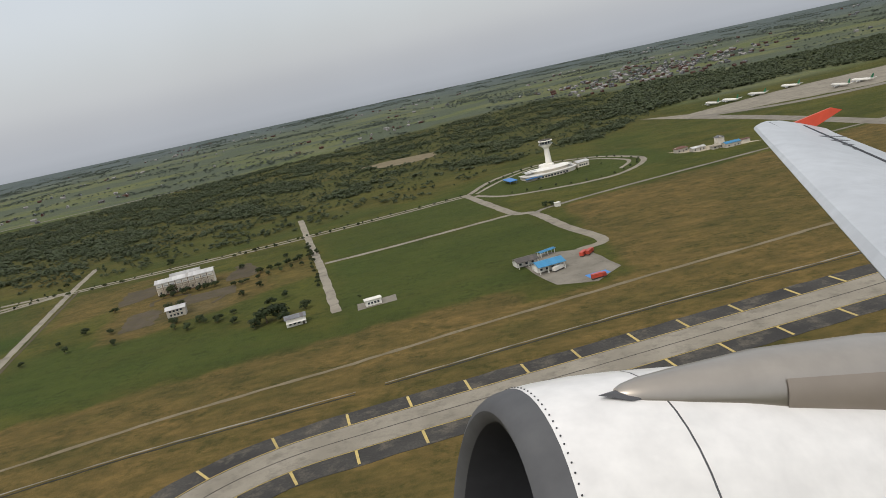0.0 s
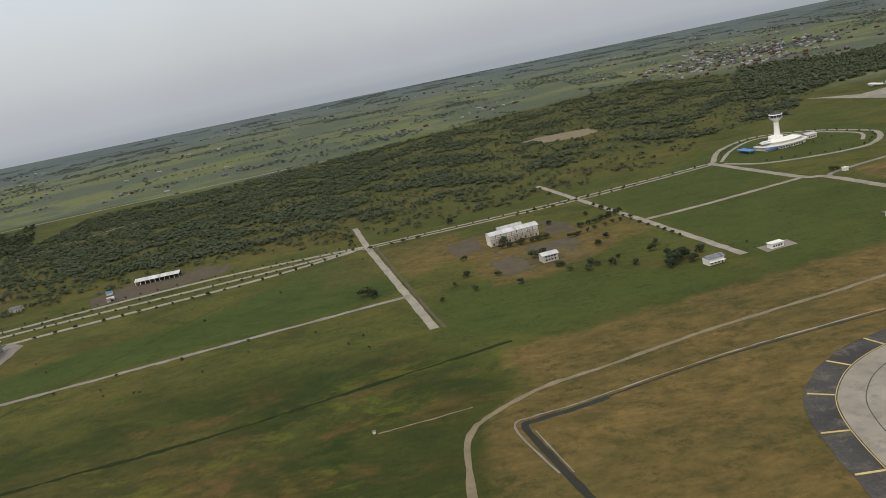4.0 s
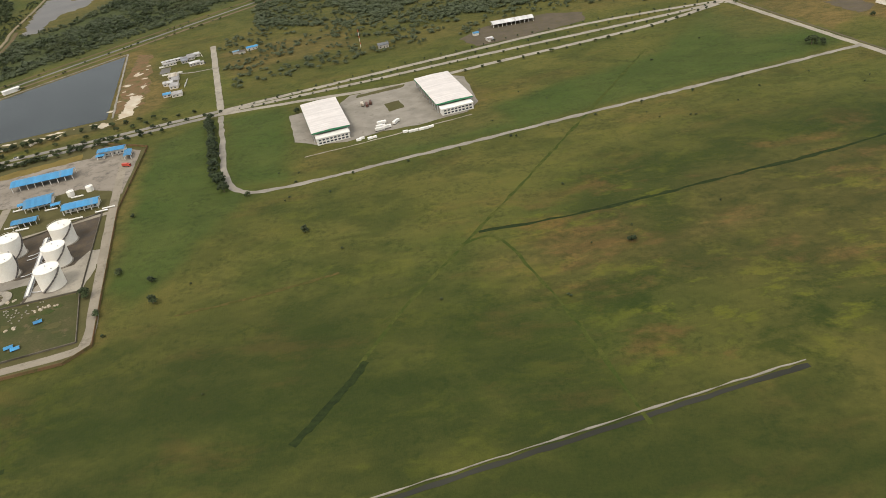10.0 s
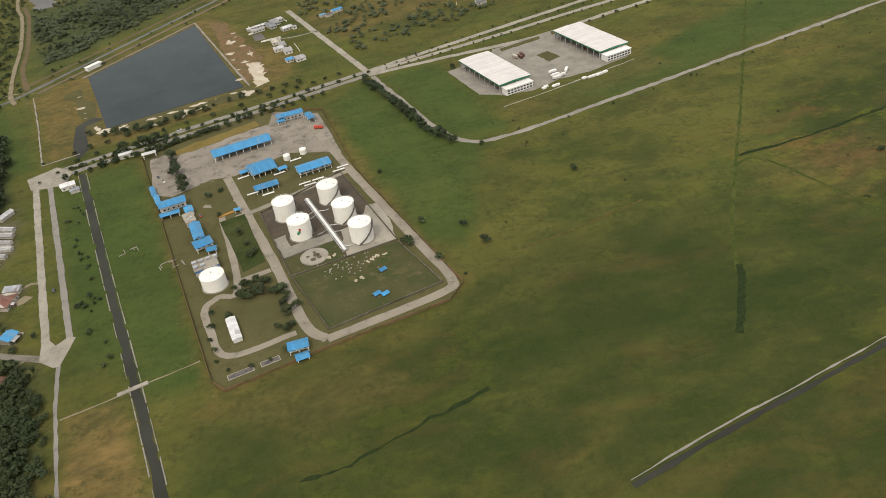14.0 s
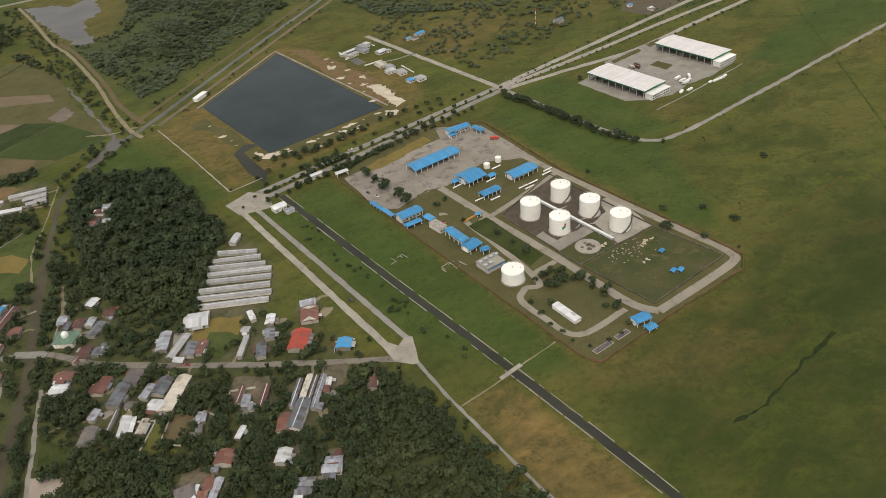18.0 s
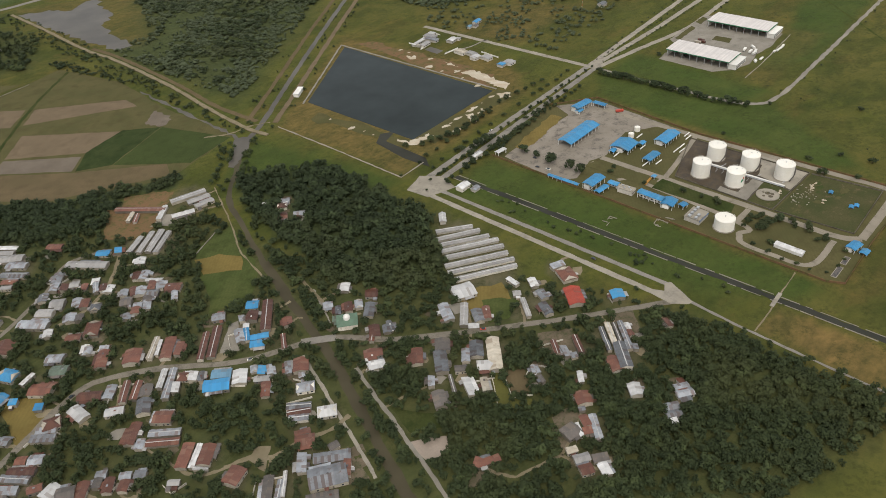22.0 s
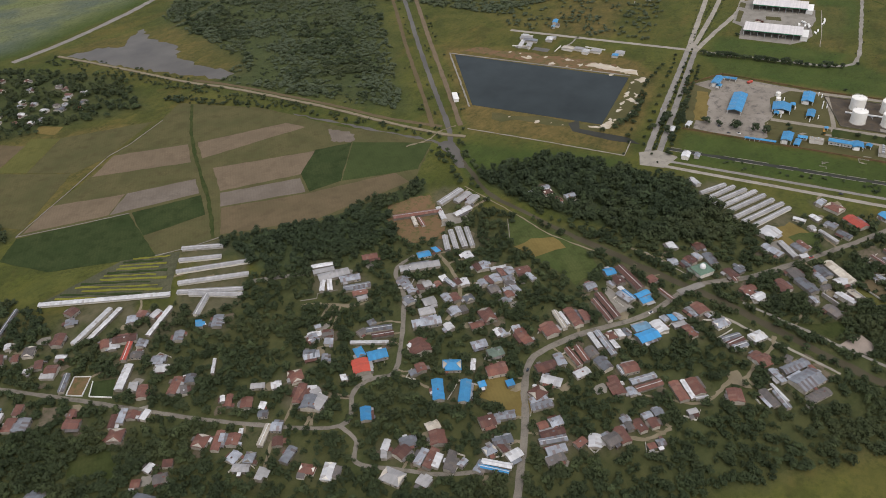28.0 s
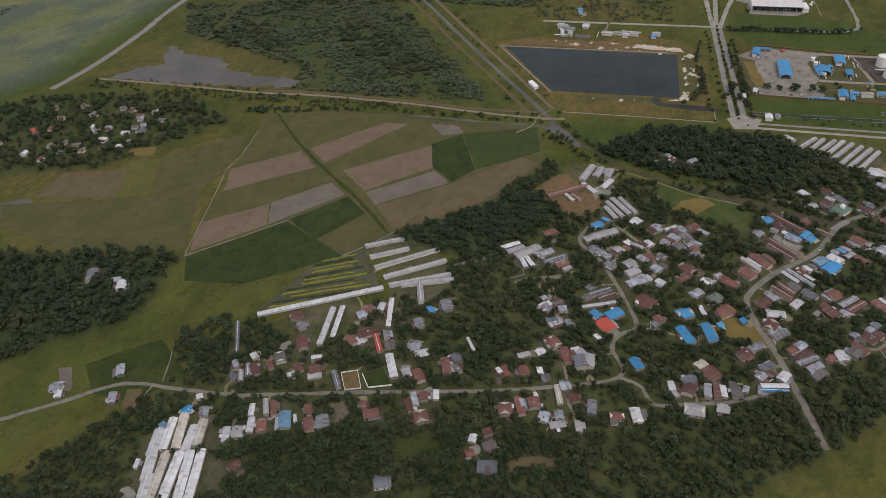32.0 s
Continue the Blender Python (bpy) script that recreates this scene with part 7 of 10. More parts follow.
# ---- airfield buildings ----
def windows_row(parent, x0, x1, y, z, n, w, h, face=-1):
    me = Geo().box(0, 0, 0, w, 0.14, h).mesh("window")
    fr = Geo().box(0, 0, 0, w + 0.3, 0.10, 0.18).mesh("sill")
    for k in range(n):
        px = x0 + (x1 - x0) * (k + 0.5) / n
        o = part("window", me, GLASS_DARK, parent)
        o.location = (px, y, z)
        s = part("sill", fr, WHITE_PAINT, o)
        s.location = (0, face * 0.06, -0.2)


def office_block():
    t = thing("office_building", -243, 608, 0, 14, "two-storey office building with cream panelled front and white roof", "building")
    part("wall", Geo().box(0, 0, -0.1, 46, 14, 10.6), WALL_PAINT, t)
    part("roof", Geo().gable(46, 14, 10.5, 12.2, 0.9), WHITE_TIN, t)
    part("roof", Geo().gable(24, 11, 10.4, 13.6, 0.6, y=7), WHITE_TIN, t, "raised middle roof")
    part("wall", Geo().box(0, 8, -0.1, 23, 10, 10.5), WALL_PAINT, t)
    part("band", Geo().box(0, -7.1, 5.6, 46.2, 0.3, 1.2), CREAM_TIN, t, "cream band between the storeys")
    part("band", Geo().box(0, -7.1, -0.1, 46.2, 0.4, 0.7), RUST_TIN, t, "brown plinth")
    for k in range(9):
        x = -20.4 + 5.1 * k
        p = part("wall_panel", Geo().box(x, -7.1, 0.8, 4.1, 0.3, 4.5), CREAM_TIN, t, "cream framed panel")
        part("window", Geo().box(x, -7.28, 1.3, 1.3, 0.1, 2.0), DARK_TIN if k % 3 else GLASS_DARK, p, "brown glazed opening")
        p = part("wall_panel", Geo().box(x, -7.1, 7.0, 4.1, 0.3, 2.9), WHITE_PAINT, t, "white upper panel")
        part("window", Geo().box(x, -7.28, 7.4, 3.0, 0.1, 0.8), STEEL, p)
        if k < 8:
            part("pilaster", Geo().box(x + 2.55, -7.15, -0.1, 0.35, 0.4, 10.5), RUST_TIN, t)
    windows_row(t, -22, 22, 7.05, 1.1, 10, 1.7, 1.7, 1)
    BLOCK_SPOTS.append((-243, 608, 27))
    h = thing("annex_house", -222, 523, 0, 14, "two-storey annex with a white roof", "building")
    part("wall", Geo().gable_walls(13, 10, 6, 7.4, -0.1), WALL_PAINT, h)
    part("roof", Geo().gable(13, 10, 6, 7.4, 0.8), WHITE_TIN, h)
    windows_row(h, -5, 5, -5.05, 1.2, 4, 1.4, 1.4)
    windows_row(h, -5, 5, -5.05, 4.0, 4, 1.4, 1.3)
    g = thing("gate_house", -118, 440, 0, 14, "small white building with a grey roof", "building")
    part("wall", Geo().box(0, 0, -0.1, 12, 8, 5.0), WHITE_PAINT, g)
    part("roof", Geo().gable(12, 8, 5, 6.3, 0.7), GREY_TIN, g)
    part("awning", Geo().box(0, -5, 2.6, 12, 2.4, 0.2), WHITE_PAINT, g)
    windows_row(g, -5, 3, -4.05, 1.1, 3, 1.5, 1.5)
    part("door", Geo().box(4.4, -4.05, 0, 1.2, 0.14, 2.1), DARK_TIN, g)
    p = thing("pump_hut", -71, 449, 0, 14, "low white hut on a gravel pad", "building")
    part("wall", Geo().box(0, 0, -0.1, 10, 5, 3.6), WHITE_PAINT, p)
    part("roof", Geo().box(0, 0, 3.5, 11, 6, 0.3), WHITE_PAINT, p)
    windows_row(p, -4, 4, -2.55, 1.1, 4, 1.2, 1.2)
    patch("gravel_pad", [(-82, 455), (-58, 461), (-56, 447), (-80, 441)], OLD_CONCRETE, "grey gravel pad", 0.08, 1, "pavement")
    patch("car_park", [(-238, 572), (-196, 582), (-188, 556), (-232, 546)], GRAVEL, "brown gravel parking place", 0.07, 2, "pavement")
    patch("car_park", [(-212, 625), (-190, 632), (-184, 606), (-208, 600)], GRAVEL, "dark gravel parking place", 0.07, 2, "pavement")
    for poly in ([(-307, 638), (-292, 635), (-278, 646), (-270, 606), (-284, 589), (-296, 586)], [(-269, 546), (-254, 557), (-242, 545), (-236, 508), (-246, 505), (-258, 502)], [(-214, 662), (-200, 655), (-188, 630), (-188, 600), (-208, 604)]):
        patch("gravel_plot", poly, GRAVEL, "dark gravel plot beside the office", 0.065, 2.5, "pavement", 5)
    for x, y in ((-240, 586), (-205, 560)):
        road("drive_loop", [(x - 18, y - 20), (x - 22, y - 6), (x - 8, y + 2), (x + 8, y - 6), (x + 4, y - 22)], 3, GRAVEL, "curved gravel drive", rough=0.5)


office_block()


def control_tower():
    t = thing("control_tower", 90, 815, 0, 14, "tall white control tower with a broad flared cab and dark glazing", "control tower")
    part("shaft", Geo().cyl(0, 0, -0.1, 25, 3.9, 2.7, 24), WHITE_PAINT, t, smooth=True)
    part("flare", Geo().cyl(0, 0, 25, 27.5, 2.7, 5.2, 24), WHITE_PAINT, t, smooth=True)
    part("gallery", Geo().cyl(0, 0, 27.5, 29.6, 5.2, 7.4, 24), WHITE_PAINT, t, smooth=True)
    part("gallery_rail", Geo().cyl(0, 0, 29.6, 30.3, 7.6, 7.6, 24), STEEL, t, smooth=True)
    part("glazing", Geo().cyl(0, 0, 30.2, 33.0, 5.8, 6.8, 16), GLASS_DARK, t, "dark slanted cab windows")
    part("cab_roof", Geo().cyl(0, 0, 33.0, 33.8, 7.6, 7.2, 24), WHITE_PAINT, t, smooth=True)
    part("roof_deck", Geo().cyl(0, 0, 33.8, 34.4, 6.4, 6.2, 24), DARK_GOODS, t, "dark roof deck")
    part("mast", Geo().tube((0, 0, 34.3), (0, 0, 38), 0.12), STEEL, t)
    for k in range(12):
        a = 2 * math.pi * k / 12
        part("mullion", Geo().tube((5.9 * math.cos(a), 5.9 * math.sin(a), 30.2), (6.9 * math.cos(a), 6.9 * math.sin(a), 33.0), 0.16, 4), WHITE_PAINT, t)
    b = thing("tower_building", 86, 797, 0, 14, "low tiered white building with rounded roofs and blue canopy", "building")
    arc = [(24 * math.cos(radians(q)) * 1.2, 15 * math.sin(radians(q)) - 3) for q in range(180, 361, 15)]
    part("ground_floor", Geo().prism(arc + [(29, 8), (-29, 8)], -0.1, 3.6), WALL_PAINT, b)
    part("roof_slab", Geo().prism([(x * 1.05, y * 1.05) for x, y in arc] + [(30.5, 8.4), (-30.5, 8.4)], 3.6, 4.2), WHITE_PAINT, b, "white curved roof edge")
    part("first_floor", Geo().prism([(x * 0.68 + 3, y * 0.62) for x, y in arc] + [(22, 10), (-17, 10)], 4.2, 6.6), WALL_PAINT, b)
    part("roof_slab", Geo().prism([(x * 0.73 + 3, y * 0.68) for x, y in arc] + [(24, 10.5), (-19, 10.5)], 6.6, 7.1), WHITE_PAINT, b, "white curved roof edge")
    part("second_floor", Geo().cyl(4, 14, 4.2, 9.2, 8.5, 8.0, 20), WHITE_PAINT, b)
    part("roof_vault", Geo().gable(13, 11, 6.2, 7.6, 0.6, x=-19, y=3), WHITE_TIN, b)
    part("roof_vault", Geo().gable(10, 9, 5.6, 7.0, 0.6, x=20, y=-2), WHITE_TIN, b)
    part("wing_wall", Geo().box(38, 2, -0.1, 13, 12, 5.0), WALL_PAINT, b)
    part("wing_roof", Geo().gable(13, 12, 5.0, 6.4, 0.6, x=38, y=2), WHITE_TIN, b)
    part("canopy", Geo().box(-41, 6, 3.0, 9, 24, 0.5), BLUE_PAINT, b, "blue car port roof")
    for sx, sy in ((-44.5, -5), (-37.5, -5), (-44.5, 17), (-37.5, 17)):
        part("post", Geo().cyl(sx, sy, -0.1, 3.1, 0.12, n=6), STEEL, b)
    part("porch", Geo().box(-22, -15, 2.6, 18, 5, 0.4), BLUE_PAINT, b, "blue entrance porch")
    part("porch_wall", Geo().box(-22, -14, -0.1, 16, 3, 2.7), WALL_PAINT, b)
    windows_row(b, -15, 15, -18.1, 0.9, 9, 2.0, 1.7)
    windows_row(b, 33, 43, -4.05, 1.2, 4, 1.6, 1.6)
    BLOCK_SPOTS.append((88, 808, 42))
    k = thing("guard_hut", 70, 626, 0, 14, "tiny white guard hut beside a tree", "hut")
    part("wall", Geo().box(0, 0, -0.1, 4, 4, 3.2), WHITE_PAINT, k)
    part("roof", Geo().box(0, 0, 3.1, 4.8, 4.8, 0.25), WHITE_PAINT, k)


control_tower()


def canopy(x, y, length, width, rot, height, label, roof=None, posts=3, walls=False, name="canopy_building"):
    roof = roof or BLUE_TIN
    t = thing(name, x, y, 0, rot, label, "building")
    part("roof", Geo().gable(length, width, height, height + width * 0.13, 0.5), roof, t)
    n = max(2, posts)
    for k in range(n):
        for s in (-1, 1):
            part("post", Geo().box(-length / 2 + 0.5 + (length - 1) * k / (n - 1), s * (width / 2 - 0.3), -0.1, 0.4, 0.4, height + 0.1), WHITE_PAINT, t)
    if walls:
        part("wall", Geo().box(0, width * 0.12, -0.1, length * 0.94, width * 0.55, height * 0.9), WHITE_PAINT, t)
        windows_row(t, -length * 0.44, length * 0.44, width * 0.12 - width * 0.275 - 0.04, 1.1, max(3, int(length / 4)), 1.6, 1.3)
    if name == "long_shelter":
        # added dark sheet that stands for the shade beneath the long roof
        part("back_wall", Geo().box(0, width * 0.3, -0.1, length * 0.97, 0.3, height), DARK_TIN, t, "dark sheet for the shade under the roof")
    BLOCK_SPOTS.append((x, y, length / 2 + 3))
    return t


def truck(x, y, rot, body, label):
    t = thing("truck", x, y, 0, rot, label, "truck", "trucks")
    part("cab", Geo().box(3.4, 0, 0.7, 2.0, 2.4, 2.1), body, t)
    part("windscreen", Geo().box(4.38, 0, 1.7, 0.1, 2.1, 0.9), GLASS_DARK, t)
    part("body", Geo().box(-0.9, 0, 0.9, 6.2, 2.5, 2.2), body, t)
    part("chassis", Geo().box(0, 0, 0.45, 8.4, 1.6, 0.4), DARK_GOODS, t)
    for wx in (3.1, -1.6, -3.0):
        for s in (-1, 1):
            part("wheel", Geo().tube((wx, s * 0.95, 0.5), (wx, s * 1.25, 0.5), 0.5, 10), DARK_GOODS, t)


patch("fire_station_apron", [(22, 482), (40, 486), (53, 480), (65, 477), (77, 424), (60, 404), (38, 412), (30, 437)], OLD_CONCRETE, "grey concrete apron of the fire station", 0.10, 0.6, "pavement")
canopy(26, 466, 14, 12, 14, 4.0, "flat dull fire station block with a blue front", DARK_TIN, 3, True, "fire_station")
canopy(38, 446, 17, 14, 14, 4.6, "fire engine bay with a bright blue roof", BLUE_TIN, 4, True, "fire_station_bay")
canopy(41, 480, 12, 4, 30, 3.2, "open vehicle shelter with a blue roof", BLUE_TIN, 3)
solid("blue_pad", Geo().box(62, 417, 0.05, 13, 7, 0.12, 14), BLUE_PAINT, "blue painted square on the apron", "road marking", "structure")
truck(62, 461, 60, RED_PAINT, "red and white fire engine on the apron")
truck(66, 462, 60, RED_PAINT, "red and white fire engine on the apron")
truck(61, 409, 14, RED_PAINT, "red fire engine parked by a blue pad")
truck(43, 440, 40, WHITE_PAINT, "white service truck under a blue roof")

# far apron with parked airliners and building works
patch("far_apron", [(262, 1108), (312, 1050), (478, 1109), (616, 1130), (900, 1190), (1000, 1080), (514, 960), (304, 990)], CONCRETE, "pale concrete apron of the airport terminal", 0.10, 1, "pavement")
road("far_taxiway", [(310, 1000), (345, 880), (381, 697), (420, 500)], 20, OLD_CONCRETE, "pale concrete taxiway")
road("far_taxiway", [(300, 1010), (420, 950), (600, 960), (900, 1030)], 18, OLD_CONCRETE, "pale concrete taxiway beside the apron", z=0.13)


def airliner(x, y, rot):
    t = thing("parked_airliner", x, y, 0, rot, "white airliner with a green fin parked on the apron", "aeroplane", "parked airliners")
    g = Geo()
    rings = [(-18, 0.3, 3.6), (-14, 1.2, 3.2), (-8, 1.9, 3.0), (10, 1.95, 3.0), (15, 1.5, 2.9), (18, 0.4, 2.6)]
    n = 12
    for px, r, z in rings:
        g.v += [(px, r * math.cos(2 * math.pi * k / n), z + r * math.sin(2 * math.pi * k / n)) for k in range(n)]
    for i in range(len(rings) - 1):
        g.f += [(i * n + k, i * n + (k + 1) % n, (i + 1) * n + (k + 1) % n, (i + 1) * n + k) for k in range(n)]
    g.f += [tuple(range(n - 1, -1, -1)), tuple(range((len(rings) - 1) * n, len(rings) * n))]
    part("fuselage", g, WHITE_PAINT, t, smooth=True)
    for s in (-1, 1):
        part("wing", Geo().add([(4, s * 1.5, 2.2), (-2.5, s * 1.5, 2.2), (-5, s * 17, 3.4), (-3.4, s * 17, 3.4), (4, s * 1.5, 2.6), (-2.5, s * 1.5, 2.5), (-5, s * 17, 3.5), (-3.4, s * 17, 3.55)], [(0, 1, 2, 3), (4, 7, 6, 5), (0, 3, 7, 4), (1, 5, 6, 2), (2, 6, 7, 3), (0, 4, 5, 1)]), STEEL, t)
        part("tailplane", Geo().add([(-14, s * 0.5, 4), (-16.5, s * 0.5, 4), (-18, s * 6, 4.5), (-17, s * 6, 4.5), (-14, s * 0.5, 4.2), (-16.5, s * 0.5, 4.2), (-18, s * 6, 4.6), (-17, s * 6, 4.6)], [(0, 1, 2, 3), (4, 7, 6, 5), (0, 3, 7, 4), (1, 5, 6, 2), (2, 6, 7, 3), (0, 4, 5, 1)]), WHITE_PAINT, t)
        part("engine", Geo().tube((3.5, s * 5.7, 1.4), (-0.5, s * 5.7, 1.4), 1.0, 10), WHITE_PAINT, t)
        part("landing_gear", Geo().box(-1, s * 3, -0.02, 0.5, 0.4, 2.3), DARK_GOODS, t)
    part("fin", Geo().add([(-13, -0.15, 4.6), (-17, -0.15, 4.6), (-19, -0.15, 10), (-17.2, -0.15, 10), (-13, 0.15, 4.6), (-17, 0.15, 4.6), (-19, 0.15, 10), (-17.2, 0.15, 10)], [(0, 1, 2, 3), (4, 7, 6, 5), (0, 3, 7, 4), (1, 5, 6, 2), (2, 6, 7, 3), (0, 4, 5, 1)]), GREEN_TRIM, t)
    part("landing_gear", Geo().box(13, 0, -0.02, 0.4, 0.4, 1.9), DARK_GOODS, t)


for x, y in ((362, 1098), (385, 1091), (425, 1098), (478, 1111), (494, 1002), (524, 1006)):
    airliner(x, y, 100 + (x * 7) % 12)
for x, y, l, w, h, m in ((215, 764, 14, 8, 4, RUST_TIN), (228, 752, 16, 8, 3.5, WHITE_TIN), (243, 742, 12, 7, 3, CREAM_TIN), (256, 737, 18, 8, 4, BLUE_TIN), (250, 752, 8, 8, 9, GREY_TIN), (272, 746, 10, 6, 3, RUST_TIN)):
    house(x, y, l, w, 14, m, h, "building works sheds")
patch("works_yard", [(205, 775), (270, 760), (285, 735), (225, 742)], SAND, "bare yard of a building site", 0.07, 3, "pavement")


def cargo_shed(x, y):
    t = thing("cargo_shed", x, y, 0, ANGLE, "large open cargo shed with a white ribbed roof and green trim", "building", "cargo sheds")
    L, W, H = 33.0, 78.0, 9.0
    part("roof", Geo().gable(W, L, H, H + 0.6, 0.8, 0.3), SHED_TIN, t).rotation_euler = (0, 0, radians(90))
    for k in range(1, 8):
        part("roof_rib", Geo().gable(0.5, L, H + 0.04, H + 0.64, 0.75, 0.31, x=-W / 2 + W * k / 8), SHED_TIN, t).rotation_euler = (0, 0, radians(90))
    for s in (-1, 1):
        part("fascia", Geo().box(s * (L / 2 + 0.7), 0, H - 1.0, 0.3, W + 1, 1.0), GREEN_TRIM, t)
        part("fascia", Geo().box(0, s * (W / 2 + 0.6), H - 1.2, L + 1, 0.3, 1.4), GREEN_TRIM, t)
        for k in range(9):
            part("column", Geo().box(s * (L / 2 - 0.5), -W / 2 + 1 + (W - 2) * k / 8, -0.1, 0.6, 0.6, H), STEEL, t)
    part("end_block", Geo().box(0, -W / 2 - 4, -0.1, L - 4, 9, 6.0), WHITE_PAINT, t)
    part("end_block_roof", Geo().box(0, -W / 2 - 4, 5.9, L - 3, 10, 0.3), WHITE_PAINT, t)
    windows_row(t, -L / 2 + 3, L / 2 - 3, -W / 2 - 8.55, 1.0, 8, 2.2, 1.4)
    windows_row(t, -L / 2 + 3, L / 2 - 3, -W / 2 - 8.55, 3.6, 8, 2.2, 1.2)
    part("back_wall", Geo().box(0, W / 2 - 0.4, -0.1, L - 1, 0.4, H - 0.8), WHITE_PAINT, t)
    part("floor_slab", Geo().box(0, 0, 0.0, L - 2, W - 2, 0.25), OLD_CONCRETE, t)
    rng = random.Random(int(x))
    for k in range(14):
        b = thing("goods_crate", 0, 0, 0, 0, "dark stacked crates under the shed", "crate", "stacked crates")
        a, c = rng.uniform(-13, 13), rng.uniform(-34, 34)
        b.matrix_world = t.matrix_world @ pose(a, c, 0.25, 0, 0, rng.uniform(0, 90))
        part("crate", Geo().box(0, 0, 0, rng.uniform(1.5, 4), rng.uniform(1.5, 3), rng.uniform(1, 2.5)), rng.choice((DARK_GOODS, CREAM_TIN, RUST_TIN)), b)
    BLOCK_SPOTS.append((x, y, 45))


cargo_shed(-823, 500)
cargo_shed(-713, 526)
patch("cargo_yard", [(-862, 534), (-845, 540), (-815, 546), (-805, 566), (-748, 580), (-712, 588), (-690, 572), (-682, 500), (-694, 478), (-738, 464), (-770, 462), (-800, 450), (-826, 452), (-848, 466)], OLD_CONCRETE, "grey concrete yard between the cargo sheds", 0.09, 0.8, "pavement")
for poly in ([(-798, 556), (-752, 568), (-750, 576), (-797, 564)], [(-737, 572), (-715, 578), (-714, 587), (-735, 582)], [(-770, 528), (-756, 532), (-750, 512), (-764, 506)]):
    patch("grass_island", poly, CROP_OLIVE, "dry grass island in the yard", 0.16, 0.7, "lawn", 4)
truck(-770.7, 478.5, 20, WHITE_PAINT, "white baggage truck parked in the cargo yard")
truck(-771.2, 469.9, 12, WHITE_PAINT, "white baggage truck parked in the cargo yard")
truck(-765.9, 466.6, 25, WHITE_PAINT, "white baggage truck parked in the cargo yard")
truck(-757.5, 476.0, 60, WHITE_PAINT, "white baggage truck parked in the cargo yard")
truck(-771.8, 463.9, 8, WHITE_PAINT, "white baggage truck parked in the cargo yard")
truck(-790.8, 533.1, 100, CREAM_TIN, "cream truck in the cargo yard")
truck(-786.1, 529.7, 100, RUST_TIN, "rust-coloured truck in the cargo yard")
truck(-782.8, 534.1, 95, RUST_TIN, "rust-coloured truck in the cargo yard")
for x, y in ((-789.7, 449.0), (-786.9, 451.5), (-779.8, 448.9), (-776.2, 449.9), (-749.2, 451.8), (-744.2, 451.1), (-740.0, 451.9), (-735.2, 452.6), (-731.0, 453.4), (-726.5, 455.3)):
    c = thing("loading_block", x, y, 0, 14, "pale container block at the edge of the cargo yard", "block", "loading blocks")
    part("block", Geo().box(0, 0, -0.05, 4.2, 2.2, 1.7), WHITE_PAINT, c)
    part("skid", Geo().box(0, 0, -0.06, 4.6, 1.4, 0.3), DARK_GOODS, c)
# pale kerbs and a hedge strip along the yard's south side
road("yard_kerb", [(-835, 430), (-790, 441), (-690, 470)], 1.0, CONCRETE, "pale kerb of the cargo yard", z=0.25)

canopy(-623, 733, 48, 15, 6, 4.2, "long open shed with a white roof in a gravel yard", WHITE_TIN, 10, False, "long_shelter")
patch("shelter_yard", [(-688, 700), (-655, 735), (-580, 752), (-540, 735), (-545, 700), (-620, 672), (-670, 664)], GRAVEL, "dark gravel yard", 0.07, 3, "pavement")
house(-668, 707, 7, 6, 14, BLUE_TIN, 3)
house(-655, 680, 8, 5, 14, WHITE_TIN, 3)
house(-775, 715, 14, 10, 10, GREY_TIN, 4)
house(-943, 792, 16, 8, 17, BLUE_TIN, 3.5, "works sheds")
house(-962, 784, 9, 6, 17, DULL_BLUE_TIN, 3, "works sheds")
house(-954, 781, 10, 6, 17, DARK_TIN, 3, "works sheds")


def works(x, y, rot, blocks, label):
    """A low works building of several flat or shallow-roofed blocks."""
    t = thing("works_building", x, y, 0, rot, label, "building", "pump works buildings")
    for bx, by, l, w, h, roof, pitch in blocks:
        part("wall", Geo().box(bx, by, -0.1, l, w, h), WALL_PAINT, t)
        part("roof", Geo().gable(l, w, h - 0.1, h + pitch, 0.5, x=bx, y=by) if pitch else Geo().box(bx, by, h - 0.1, l + 0.8, w + 0.8, 0.4), roof, t)
        for k in range(max(2, int(l / 4))):
            part("window", Geo().box(bx - l / 2 + 2 + 4 * k, by - w / 2 - 0.02, 1.2, 1.6, 0.12, 1.2), GLASS_DARK, t)
    BLOCK_SPOTS.append((x, y, 20))


works(-1032, 784, 20, ((-14, -4, 16, 7, 3.4, PALE_TIN, 0.6), (-10, 8, 26, 5, 3.0, WHITE_TIN, 0), (4, -2, 8, 20, 3.4, GREY_TIN, 0.8), (13, 6, 8, 18, 3.2, PALE_TIN, 0.6), (21, 9, 7, 9, 3.6, WHITE_TIN, 0), (-20, 4, 4, 14, 2.4, CREAM_TIN, 0)), "walled works with rows of patched pale grey roofs")
works(-1009, 762, 20, ((0, 0, 13, 9, 3.6, WHITE_TIN, 1.0), (8, -5, 5, 6, 2.8, PALE_TIN, 0)), "white works building with a shallow roof")
works(-1020, 702, 8, ((-2, 20, 10, 16, 3.4, CREAM_TIN, 0.7), (2, 4, 8, 15, 3.2, PALE_TIN, 0.6), (-4, -8, 11, 9, 3.8, WHITE_TIN, 0.8), (4, -20, 9, 14, 3.4, PALE_TIN, 0.7)), "row of low works buildings with cream and grey roofs")
